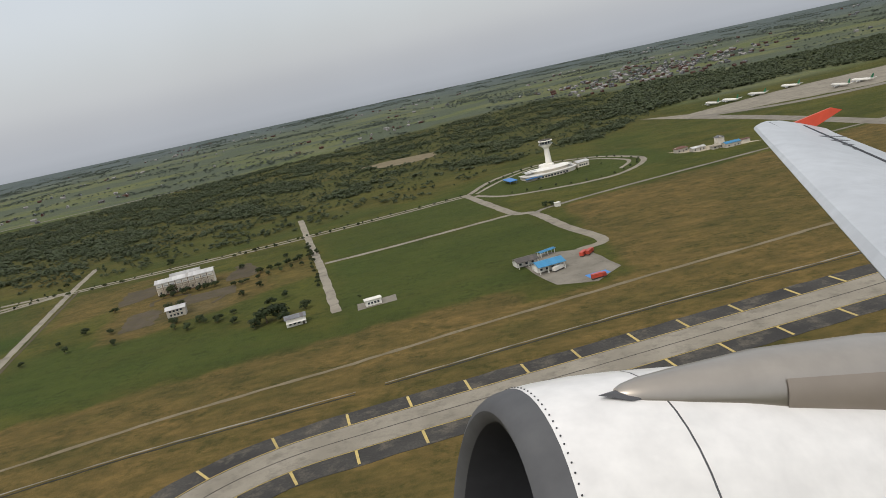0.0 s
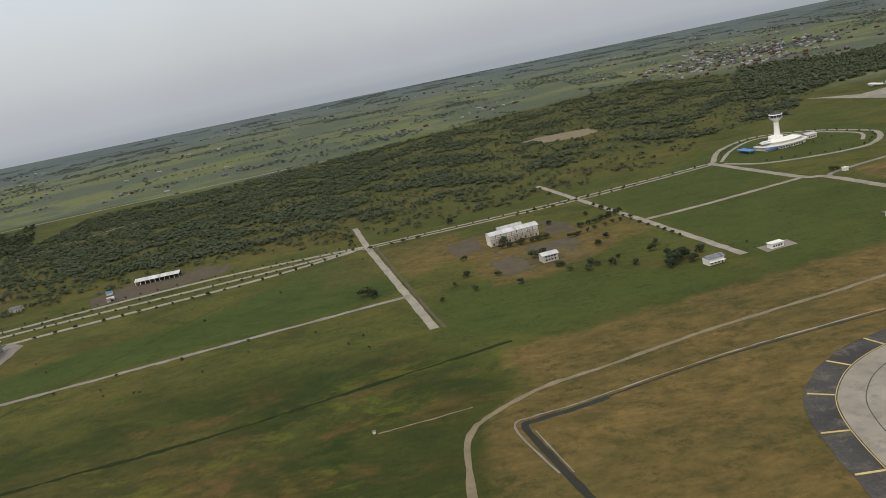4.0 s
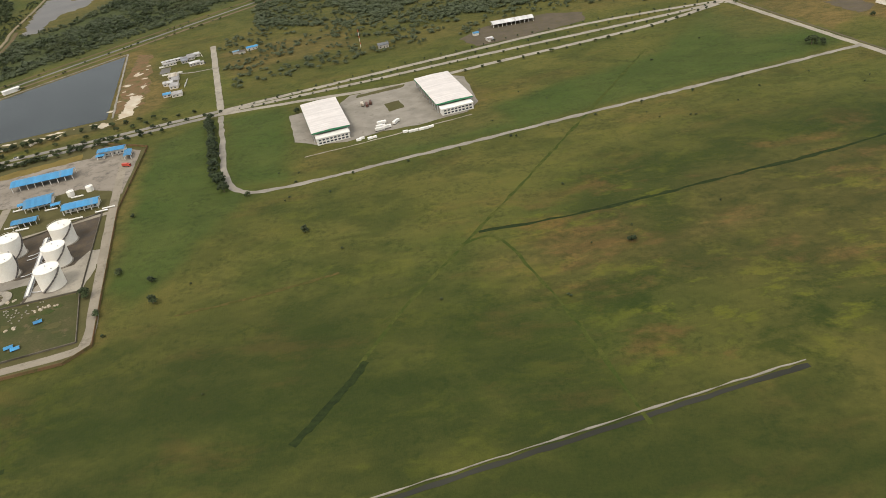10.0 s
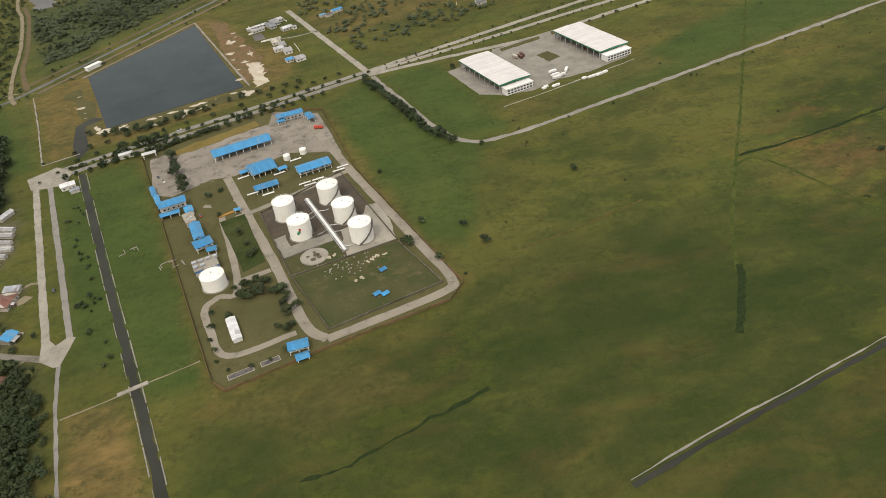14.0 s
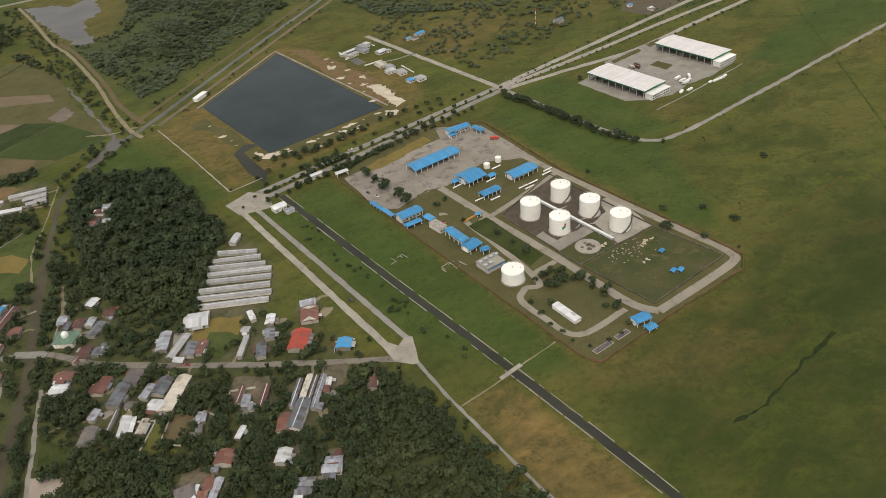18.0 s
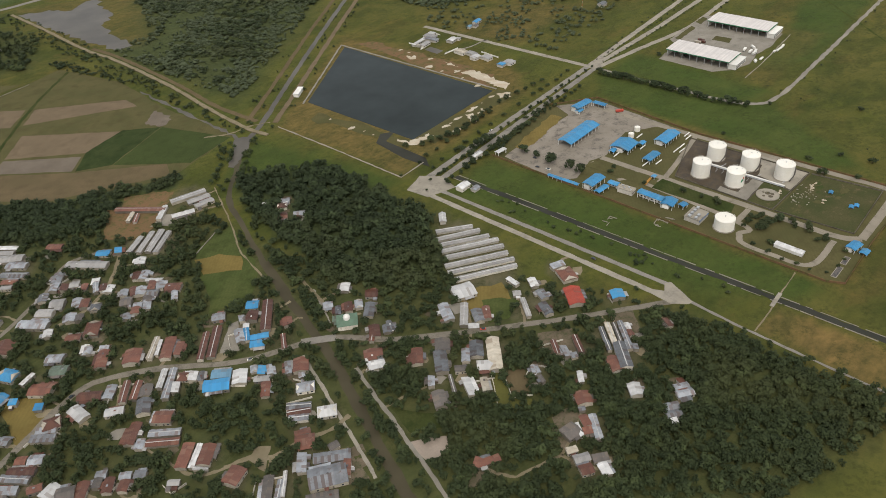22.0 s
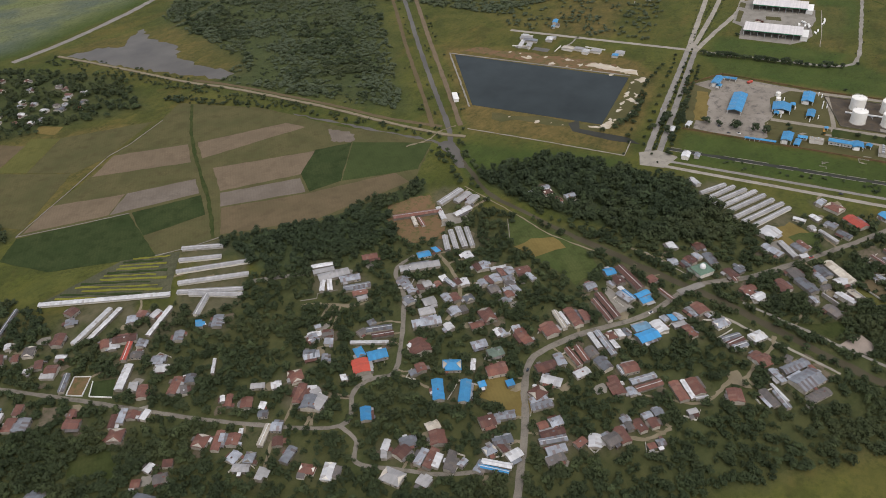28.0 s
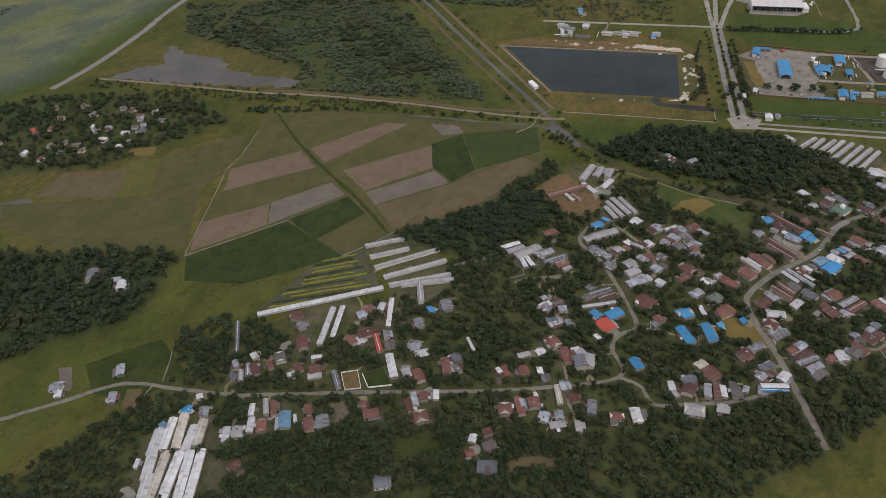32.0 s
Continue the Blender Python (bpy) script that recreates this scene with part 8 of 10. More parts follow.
works(-1008, 651, 14, ((-5, 3, 8, 8, 3.4, BLUE_TIN, 0.6), (6, -1, 11, 12, 3.2, PALE_TIN, 0.5)), "pale works building beside a dark blue shed")
for bx, by, bl, br in ((-1046, 772, 20, 20), (-1052, 790, 16, 110), (-1030, 735, 24, 8), (-1002, 690, 30, 98), (-1010, 800, 18, 110)):
    w = thing("works_wall", bx, by, 0, br, "low white wall round the pump works", "wall", "works walls")
    part("wall_panel", Geo().box(0, 0, -0.1, bl, 0.3, 1.8), WHITE_PAINT, w)
for poly in ([(-1058, 790), (-1046, 794), (-1042, 784), (-1054, 780)], [(-1052, 765), (-1040, 768), (-1036, 744), (-1048, 742)]):
    patch("settling_pond", poly, SWAMP_WATER, "small grey settling pond beside the works", 0.09, 0.4, "water", 4)
road("works_path", [(-1022, 733), (-1002, 730), (-980, 733), (-972, 732)], 2.5, OLD_CONCRETE, "narrow concrete path to the works")
mast = thing("radio_mast", -802, 728, 0, 0, "thin red and white radio mast", "mast")
for k in range(6):
    part("mast_section", Geo().tube((0, 0, 3.5 * k - (0.1 if k == 0 else 0)), (0, 0, 3.5 * k + 3.5), 0.3, 4), RED_PAINT if k % 2 else WHITE_PAINT, mast)
for poly in ([(-1059, 647), (-1042, 644), (-1043, 622), (-1038, 607), (-1054, 597), (-1054, 615)], [(-1061, 674), (-1045, 666), (-1042, 644), (-1059, 641)], [(-1069, 596), (-1054, 588), (-1060, 579), (-1072, 585)], [(-1057, 717), (-1053, 697), (-1053, 688), (-1059, 702)], [(-1082, 765), (-1072, 755), (-1077, 748), (-1083, 757)], [(-1217, 580), (-1209, 561), (-1197, 562), (-1184, 567), (-1182, 571), (-1197, 569), (-1209, 569), (-1214, 584)], [(-1127, 579), (-1119, 576), (-1128, 557), (-1132, 563)], [(-1115, 573), (-1103, 578), (-1105, 571), (-1115, 570)], [(-1161, 557), (-1151, 558), (-1150, 555), (-1161, 553)]):
    patch("sand_heap", poly, SAND, "patch of pale bare sand", 0.09, 2.6, "sand", 3.5)
sand_rng = random.Random(17)
for x0, y0, x1, y1, n in ((-1082, 610, -1046, 700, 9), (-1086, 700, -1060, 800, 6), (-1200, 560, -1070, 596, 9), (-1246, 600, -1228, 680, 4)):
    for k in range(n):
        f = (k + sand_rng.random()) / n
        x, y, r = x0 + (x1 - x0) * (f if x1 - x0 > 60 else sand_rng.random()), y0 + (y1 - y0) * f, sand_rng.uniform(1.2, 4.0)
        patch("sand_heap", [(x + r * sand_rng.uniform(0.6, 2.0) * math.cos(q), y + r * sand_rng.uniform(0.4, 1.0) * math.sin(q)) for q in (0.2, 1.3, 2.2, 3.3, 4.4, 5.4)], SAND, "small scrape of pale bare sand", 0.10, 0.5, "sand", 2)
for poly in ([(-1062, 615), (-1035, 640), (-1085, 840), (-1110, 850), (-1090, 740)], [(-1200, 570), (-1060, 605), (-1050, 585), (-1190, 548)], [(-1246, 700), (-1204, 572), (-1216, 560), (-1262, 690)]):
    patch("reservoir_margin", poly, RED_SOIL if poly[0][0] > -1100 else CROP_OLIVE, "patchy bare soil beside the reservoir", 0.05, 5, "soil", 14)
gate = thing("sluice_house", -1240, 762, 0, 45, "small white sluice house by the reservoir", "building")
part("wall", Geo().box(0, 0, -0.1, 20, 6, 4.2), WHITE_PAINT, gate)
part("roof", Geo().box(0, 0, 4.1, 21, 7, 0.3), WHITE_PAINT, gate)
house(-1222, 458, 14, 9, 14, WHITE_TIN, 4, "guard houses")
house(-1215, 448, 9, 6, 14, GREY_TIN, 3, "guard houses")

# ---- fuel depot ----
YARD = surface("stained_yard", (0.25, 0.22, 0.178), (0.19, 0.165, 0.13), 0.04, 0.9, 0.9, vary=0.0, stain=(0.085, 0.075, 0.065), stain_at=(0.50, 0.66))
WEEDY = surface("weedy_ground", (0.042, 0.060, 0.018), (0.095, 0.080, 0.036), 0.06, 0.6, 0.95, vary=0.0, stain=(0.035, 0.045, 0.018), stain_at=(0.5, 0.65))
DEPOT_ROAD = surface("worn_depot_road", (0.265, 0.232, 0.178), (0.205, 0.180, 0.138), 0.05, 0.9, 0.9, vary=0.0, stain=(0.12, 0.105, 0.08), stain_at=(0.54, 0.70))
ROUGH_GRASS = surface("rough_enclosure_grass", (0.050, 0.058, 0.022), (0.078, 0.070, 0.032), 0.05, 0.7, 0.95, vary=0.0, stain=(0.125, 0.092, 0.052), stain_at=(0.56, 0.70))
DARK_STEEL = surface("dark_steel", (0.10, 0.092, 0.085), (0.15, 0.13, 0.11), 0.5, 3.0, 0.6, 0.2)
DARK_WALL = surface("mossy_wall", (0.085, 0.075, 0.055), (0.14, 0.125, 0.095), 0.2, 1.5, 0.9, vary=0.2)
BUND_FLOOR = surface("bund_floor", (0.070, 0.055, 0.038), (0.110, 0.088, 0.062), 0.05, 0.8, 0.9, vary=0.0, stain=(0.07, 0.06, 0.05), stain_at=(0.45, 0.6))
patch("depot_ground", [(-1161, 488), (-1112, 508), (-1051, 533), (-994, 506), (-981, 376), (-938, 197), (-948, 185), (-1026, 170), (-1088, 155), (-1096, 166), (-1130, 330)], CROP_OLIVE, "worn dry grass inside the depot fence", 0.05, 0.6, "lawn")
patch("depot_yard", [(-1154, 478), (-1118, 488), (-1045, 500), (-1040, 526), (-998, 502), (-986, 410), (-1000, 420), (-1030, 432), (-1078, 412), (-1098, 415), (-1130, 400), (-1146, 410)], YARD, "stained concrete yard of the fuel depot", 0.10, 0.6, "pavement")
for pts, w in (([(-1010, 494), (-981, 367), (-951, 248), (-941, 206), (-952, 193), (-1026, 177)], 7), ([(-1026, 177), (-1038, 196), (-1053, 270), (-1070, 345), (-1085, 412)], 7), ([(-1098, 412), (-1079, 258), (-1092, 246), (-1101, 236), (-1097, 212), (-1086, 184), (-1044, 190)], 5), ([(-1079, 258), (-1056, 263)], 5), ([(-1079, 344), (-1056, 350), (-985, 378)], 5), ([(-1104, 372), (-1092, 368), (-1074, 372)], 4)):
    road("depot_road", pts, w, DEPOT_ROAD, "worn brownish concrete depot road", z=0.13, rough=0.25)
patch("tank_bund", [(-1060, 341), (-992, 379), (-966, 263), (-1043, 249)], BUND_FLOOR, "dark stained floor of the tank enclosure", 0.11, 0.4, "pavement")
patch("bund_grass", [(-1041, 247), (-966, 261), (-948, 204), (-1024, 186)], ROUGH_GRASS, "green and brown overgrown floor of an unused enclosure", 0.10, 0.6, "lawn")
patch("depot_lawn", [(-1091, 342), (-1072, 346), (-1059, 275), (-1075, 268)], LAWN, "dark green lawn beside a depot road", 0.18, 0.5, "lawn")
patch("depot_lawn", [(-1072, 410), (-1030, 428), (-1000, 412), (-990, 384), (-1050, 358), (-1074, 352)], CROP_OLIVE, "dry lawn round the pump shelters", 0.085, 0.5, "lawn")


def wall_run(name, pts, height, thick, material, label):
    g = Geo()
    t = thing(name, pts[0][0], pts[0][1], 0, 0, label, "wall", kind="structure")
    me = {}
    for a, b in zip(pts, pts[1:]):
        d = Vector(b) - Vector(a)
        n = max(1, round(d.length / 24))
        for k in range(n):
            c = Vector(a) + d * ((k + 0.5) / n)
            g = Geo().box(c.x - pts[0][0], c.y - pts[0][1], -0.1, d.length / n + 0.02, thick, height + 0.1, math.degrees(math.atan2(d.y, d.x)))
            part("panel", g, material, t)
    return t


patch("depot_verge", [(-1134, 486), (-1058, 514), (-1054, 501), (-1101, 482), (-1131, 474)], CROP_OCHRE, "dry ochre verge of the depot yard", 0.16, 1.5, "lawn", 5)
patch("depot_lawn", [(-1108, 412), (-1092, 411), (-1076, 356), (-1093, 349)], CROP_OLIVE, "dry lawn with a few bushes", 0.17, 0.4, "lawn")
patch("bund_slab", [(-1003, 292), (-985, 300), (-980, 318), (-968, 318), (-966, 264), (-1003, 258)], CONCRETE, "pale stained concrete floor beside the tanks", 0.16, 0.8, "pavement", 5)
patch("bund_slab", [(-1052, 300), (-1043, 303), (-1040, 286), (-1010, 292), (-1010, 281), (-1046, 273)], OLD_CONCRETE, "pale stained concrete floor beside the tanks", 0.16, 0.8, "pavement", 5)
patch("bund_grass", [(-1046, 272), (-1008, 281), (-1004, 257), (-1043, 249)], ROUGH_GRASS, "green and brown overgrown floor of an unused enclosure", 0.16, 0.8, "lawn", 4)
spot_rng = random.Random(77)
for k in range(16):
    f, g_ = spot_rng.random(), spot_rng.random()
    c = Vector((-1030, 200)).lerp(Vector((-955, 216)), f).lerp(Vector((-1036, 240)).lerp(Vector((-972, 252)), f), g_)
    r = spot_rng.uniform(1.5, 5)
    patch("worn_spot", [(c.x + r * spot_rng.uniform(0.6, 1.5) * math.cos(q), c.y + r * spot_rng.uniform(0.4, 1.0) * math.sin(q)) for q in (0.2, 1.3, 2.2, 3.3, 4.4, 5.4)], WEEDY if k % 3 else CROP_OLIVE, "worn patch in the grass", 0.19, 0.5, "soil", 2)
wall_run("bund_wall", [(-1060, 341), (-992, 379), (-966, 263), (-1043, 249), (-1060, 341)], 1.2, 0.5, DARK_WALL, "low concrete wall round the tanks")
wall_run("bund_wall", [(-966, 261), (-947, 204), (-1024, 185), (-1042, 247)], 1.2, 0.5, DARK_WALL, "low brownish wall of an unused enclosure")
wall_run("boundary_wall", [(-1162, 488), (-1130, 330), (-1096, 165), (-1088, 154), (-1026, 169), (-947, 184), (-935, 198), (-979, 378), (-993, 508), (-1051, 535)], 2.0, 0.3, RED_SOIL, "brown boundary wall of the fuel depot")


def storage_tank(x, y, r, h, stair=200.0, mark=False, label="white steel storage tank with a spiral stair"):
    t = thing("storage_tank", x, y, 0, 0, label, "tank", "fuel storage tanks")
    part("foundation", Geo().cyl(0, 0, -0.1, 0.5, r + 1.0, r + 0.9, 40), CONCRETE, t)
    part("shell", Geo().cyl(0, 0, 0.5, h, r, r, 48), TANK_PAINT, t, smooth=True)
    part("roof", Geo().cyl(0, 0, h, h + r * 0.16, r + 0.05, 0.5, 48), TANK_PAINT, t, smooth=True)
    for k in range(1, 5):
        part("weld_ring", Geo().cyl(0, 0, h * k / 5, h * k / 5 + 0.12, r + 0.05, r + 0.05, 48, False), TANK_PAINT, t)
    part("top_rim", Geo().cyl(0, 0, h - 0.25, h + 0.1, r + 0.15, r + 0.15, 48, False), TANK_PAINT, t)
    n = 22
    for k in range(n):
        a = radians(stair + 110 * k / n)
        part("stair_tread", Geo().box((r + 0.6) * math.cos(a), (r + 0.6) * math.sin(a), 0.6 + (h - 0.6) * k / n, 1.0, 1.0, 0.45, math.degrees(a)), DARK_STEEL, t)
    part("stair_rail", strip_rail([((r + 1.05) * math.cos(radians(stair + 110 * k / n)), (r + 1.05) * math.sin(radians(stair + 110 * k / n)), 1.7 + (h - 0.6) * k / n) for k in range(n + 1)], 0.12), DARK_STEEL, t)
    part("roof_rail", strip_rail([((r - 0.1) * math.cos(2 * math.pi * k / 24), (r - 0.1) * math.sin(2 * math.pi * k / 24), h + 1.0) for k in range(25)], 0.06), TANK_PAINT, t)
    for k in range(12):
        a = 2 * math.pi * k / 12
        part("rail_post", Geo().tube(((r - 0.1) * math.cos(a), (r - 0.1) * math.sin(a), h), ((r - 0.1) * math.cos(a), (r - 0.1) * math.sin(a), h + 1.05), 0.06, 4), TANK_PAINT, t)
    part("vent", Geo().cyl(0, 0, h + r * 0.15, h + r * 0.16 + 0.8, 0.4, 0.4, 10), STEEL, t)
    part("hatch", Geo().cyl(r * 0.6, -r * 0.3, h + 0.2, h + 1.0, 0.4, 0.4, 8), STEEL, t)
    if mark:
        for k, (da, z0, mt) in enumerate(((-5, 0.42, GREEN_TRIM), (3, 0.50, GREEN_TRIM), (7, 0.62, RED_PAINT))):
            a = radians(262 + da)
            part("painted_mark", Geo().box((r + 0.03) * math.cos(a), (r + 0.03) * math.sin(a), h * z0, 0.1, 1.6, h * 0.16, 262 + da), mt, t, "plain coloured shape painted on the tank")


def strip_rail(pts, r):
    g = Geo()
    for a, b in zip(pts, pts[1:]):
        g.tube(a, b, r, 4)
    return g


storage_tank(-1040, 328, 8.3, 14.5, 300)
storage_tank(-1005, 338, 8.3, 14.5, 250)
storage_tank(-1031, 297, 8.3, 14.5, 330, True)
storage_tank(-997, 306, 8.3, 14.5, 250)
storage_tank(-989, 275, 8.3, 14.5, 250)
storage_tank(-1094, 260, 8.4, 10.0, 20, label="lower white steel water tank")
pad = thing("tank_foundation", -1025, 266, 0, 0, "round stained concrete base with no tank", "foundation")
part("ring", Geo().cyl(0, 0, -0.1, 0.8, 10, 10, 40), CONCRETE, pad)
part("fill", Geo().cyl(0, 0, 0.75, 0.86, 8.8, 8.6, 40), CONCRETE, pad)
for px, py, r in ((1.6, 1.2, 2.6), (-1.0, -3.6, 2.2), (3.4, -2.4, 1.9), (-4.4, 1.0, 1.4), (0.4, 4.8, 1.2)):
    part("stain", Geo().cyl(px, py, 0.85, 0.90, r, r * 0.9, 9), GRAVEL, pad, "dark oil stain")
for px, py in ((2.4, 0.4), (0.4, 1.9)):
    part("pipe_stub", Geo().cyl(px, py, 0.86, 1.9, 0.45, 0.45, 8), DARK_STEEL, pad)
rack = thing("pipe_rack", -1013, 305, 0, 0, "silver pipes on a long low rack between the tanks", "pipework")
d = (Vector((-1003, 264)) - Vector((-1023, 346)))
ax = math.degrees(math.atan2(d.y, d.x))
rack.matrix_world = pose(-1013, 305, 0, 0, 0, ax)
part("walkway", Geo().box(0, 0, 1.5, d.length, 1.8, 0.15), WHITE_PAINT, rack)
for k in range(5):
    part("pipe", Geo().tube((-d.length / 2, -1.8 + 0.9 * k, 1.0), (d.length / 2, -1.8 + 0.9 * k, 1.0), 0.28, 8), STEEL, rack)
for k in range(15):
    part("support", Geo().box(-d.length / 2 + d.length * k / 14, 0, -0.1, 0.3, 5.0, 0.9), CONCRETE, rack)
for px, s in ((-22, -1), (-20, 1), (8, -1), (14, 1), (36, 1), (4, 1), (-16, -1)):
    part("branch_pipe", strip_rail([(px, 0, 1.0), (px + 1.5, s * 3, 1.0), (px + 3, s * 6, 1.0), (px + 3, s * 9.5, 1.0)], 0.28), STEEL, rack)

canopy(-1071, 457.8, 52, 16, 12, 5.2, "long open loading shelter with a bright blue roof", None, 9)
canopy(-1024, 502, 24.5, 9.5, 6, 5.8, "depot office with a bright blue roof", None, 5, True)
canopy(-1033, 496, 7, 6, 6, 3.4, "low white gate cabin with a blue roof", None, 2, True)
canopy(-1006, 491.5, 15, 6, -77, 4.0, "small shelter with a blue roof", None, 3)
canopy(-1055, 410, 21.5, 20, 15, 4.6, "pump house with a broad bright blue roof", None, 5, True)
canopy(-1038, 402, 7, 5, 15, 3.4, "low annex with a blue roof", None, 2)
canopy(-1070, 411, 7, 5, 15, 3.2, "low annex with a blue roof", None, 2)
canopy(-1012.5, 392, 28, 13, 11, 5.0, "open pump shelter with a bright blue roof", None, 6, True)
canopy(-1052.7, 376.8, 19, 8.4, 10, 4.2, "open pump shelter with a blue roof", None, 5)
canopy(-1146, 412, 16, 3.4, -77, 2.8, "narrow parking shelter with a blue roof", None, 4)
canopy(-1141.4, 396, 16, 3.6, -77, 2.6, "narrow parking shelter with a blue roof", None, 4)
canopy(-1127.7, 380, 21, 10.8, 10, 6.4, "two-storey office with white walls and a blue roof", None, 4, True)
canopy(-1129.6, 368, 14.8, 5.6, 7, 3.4, "blue-roofed lean-to beside the office", None, 3)
canopy(-1114.7, 367, 9.6, 6, -76, 3.8, "small store with a blue roof", None, 2, True)
canopy(-1107, 329, 24, 7.4, -79, 5.6, "workshop with a blue roof", None, 5, True)
canopy(-1102.6, 312, 13, 11, 18, 4.6, "generator house with a blue roof", None, 3, True)
canopy(-1096, 302, 6.4, 5.6, 0, 3.8, "small open cover with a blue roof", None, 2)
canopy(-1043.5, 174, 12, 7.6, 2, 4.2, "white guard post with a bright blue roof", None, 3, True)
canopy(-1042, 165.5, 7.5, 5.6, 8, 2.0, "low blue tarpaulin shelter beside a post", None, 2)
canopy(-1077, 352, 4.5, 3.4, 10, 2.6, "small open cover with a blue roof", None, 2)
canopy(-1154, 484.3, 11.7, 4.8, 6, 4.6, "white flat gate canopy over the depot entrance", WHITE_TIN, 2)
truck(-1000.5, 468, -20, RED_PAINT, "red fire truck parked at the edge of the depot yard")
for x, y in ((-1033, 421), (-1018.5, 426)):
    s = thing("small_tank", x, y, 0, 0, "small squat cream tank", "tank", "small tanks")
    part("shell", Geo().cyl(0, 0, -0.1, 4.5, 3.0, 3.0, 24), TANK_PAINT, s, smooth=True)
    part("roof", Geo().cyl(0, 0, 4.5, 5.0, 3.0, 0.4, 24), TANK_PAINT, s, smooth=True)
    part("rail", strip_rail([(2.9 * math.cos(2 * math.pi * k / 16), 2.9 * math.sin(2 * math.pi * k / 16), 5.4) for k in range(17)], 0.06), STEEL, s)
store = thing("store_building", -1113.6, 352.3, 0, 16, "flat grey store building with pale walls", "building")
part("wall", Geo().box(0, 0, -0.1, 7.6, 14.5, 4.6), WALL_PAINT, store)
part("roof", Geo().box(0, 0, 4.5, 8.2, 15.1, 0.35), CONCRETE, store)
for k in range(4):
    part("roof_unit", Geo().box(-1.6 + 3.0 * (k % 2), -5 + 3.2 * k, 4.8, 1.6, 1.4, 0.9), STEEL, store)
    part("window", Geo().box(-2.7 + 1.8 * k, -7.26, 1.4, 1.1, 0.1, 1.4), GLASS_DARK, store)
BLOCK_SPOTS.append((-1113.6, 352, 9))
cool = thing("cooling_plant", -1100.3, 284, 0, 12, "grey plant building with roof machines", "building")
part("wall", Geo().box(0, 0, -0.1, 17, 14, 4.5), WALL_PAINT, cool)
part("roof", Geo().box(0, 0, 4.4, 17.6, 14.6, 0.4), CONCRETE, cool)
part("blue_band", Geo().box(0, -7.1, 3.2, 17.2, 0.24, 1.1), BLUE_PAINT, cool)
for k in range(6):
    part("roof_unit", Geo().box(-7 + 5 * (k % 4), 3 - 6 * (k // 4), 4.7, 3, 2.4, 1.6), STEEL, cool)
shed = thing("white_shed", -1081.8, 206, 0, -79, "long white tent-roofed shed", "shed")
part("wall", Geo().gable_walls(23, 5.8, 2.8, 3.5, -0.1), WHITE_PAINT, shed)
part("roof", Geo().gable(23, 5.8, 2.8, 3.5, 0.3), WHITE_TIN, shed)
for x, y, rot in ((-1022, 372, 11), (-1011, 374, 11), (-1018, 368, 11), (-993, 381, 11), (-989, 386, 11), (-1041, 398, 12), (-1064, 374, 10), (-1052, 368, 10), (-1071, 405, 14), (-1026, 416, 12)):
    g = thing("pipe_manifold", x, y, 0, rot, "white pipe manifold beside a pump shelter", "pipework", "pipe manifolds")
    part("pipe", Geo().tube((-5, 0, 0.9), (5, 0, 0.9), 0.6, 8), WHITE_PAINT, g)
    for k in (-4, 0, 4):
        part("support", Geo().box(k, 0, -0.1, 0.4, 1.2, 0.8), CONCRETE, g)
        part("valve", Geo().cyl(k, 0, 1.4, 2.2, 0.25, 0.25, 8), STEEL, g)
bund_rng = random.Random(21)
for k in range(46):
    s = thing("concrete_block", bund_rng.gauss(-1005, 9), bund_rng.gauss(246, 6), 0, bund_rng.uniform(0, 90), "pale concrete block lying in the grass", "block", "scattered blocks")
    part("block", Geo().box(0, 0, -0.05, bund_rng.uniform(0.6, 1.1), bund_rng.uniform(0.6, 1.1), 0.6), CONCRETE, s)
for x, y, rot in ((-988, 246, 30), (-980, 250, 10), (-1000, 228, 20), (-1012, 262, 30)):
    s = thing("rubble_heap", x, y, 0, rot, "heap of pale rubble in the grass", "heap", "rubble heaps")
    for k in range(7):
        part("stone", Geo().cyl(bund_rng.uniform(-5, 5), bund_rng.uniform(-1.5, 1.5), -0.1, bund_rng.uniform(0.4, 1.1), bund_rng.uniform(0.8, 1.6), bund_rng.uniform(0.3, 0.9), 7), SAND, s)
for x, y in ((-982, 232), (-990, 208), (-985, 206)):
    s = thing("tarpaulin_heap", x, y, 0, 25, "goods covered with a bright blue tarpaulin", "tarpaulin")
    part("cover", Geo().gable(5, 3.5, 1.0, 1.8, 0.2), BLUE_TIN, s)
    part("goods", Geo().box(0, 0, -0.05, 4.6, 3.2, 1.1), DARK_GOODS, s)
pit = thing("settling_pit", -1070, 168, 0, 12, "dark rectangular settling pits", "pit")
for k, l in ((-9, 16), (9, 12)):
    part("basin", Geo().box(k, 0, -0.05, l, 4.5, 0.35), CONCRETE, pit)
    part("sump", Geo().box(k, 0, 0.28, l - 1, 3.5, 0.06), DARK_GOODS, pit)
house(-1176, 495, 14, 5, 14, WHITE_TIN, 4.5, "gate buildings")
solid("hedge_bar", Geo().box(-1084, 352, 0.05, 16, 2.2, 0.7, 18), surface("orange_planting", (0.34, 0.16, 0.04), (0.25, 0.16, 0.04), 0.5), "orange flower bed beside a lawn", "flower bed", "structure")
for x, y in ((-1158, 330), (-1130, 300), (-1120, 296)):
    s = thing("ruined_frame", x, y, 0, 20, "broken concrete frame in the grass", "ruin", "concrete ruins")
    for k in range(5):
        part("beam", Geo().box(bund_rng.uniform(-6, 6), bund_rng.uniform(-3, 3), -0.05, bund_rng.uniform(3, 7), 0.5, 0.6, bund_rng.choice((0, 90))), CONCRETE, s)

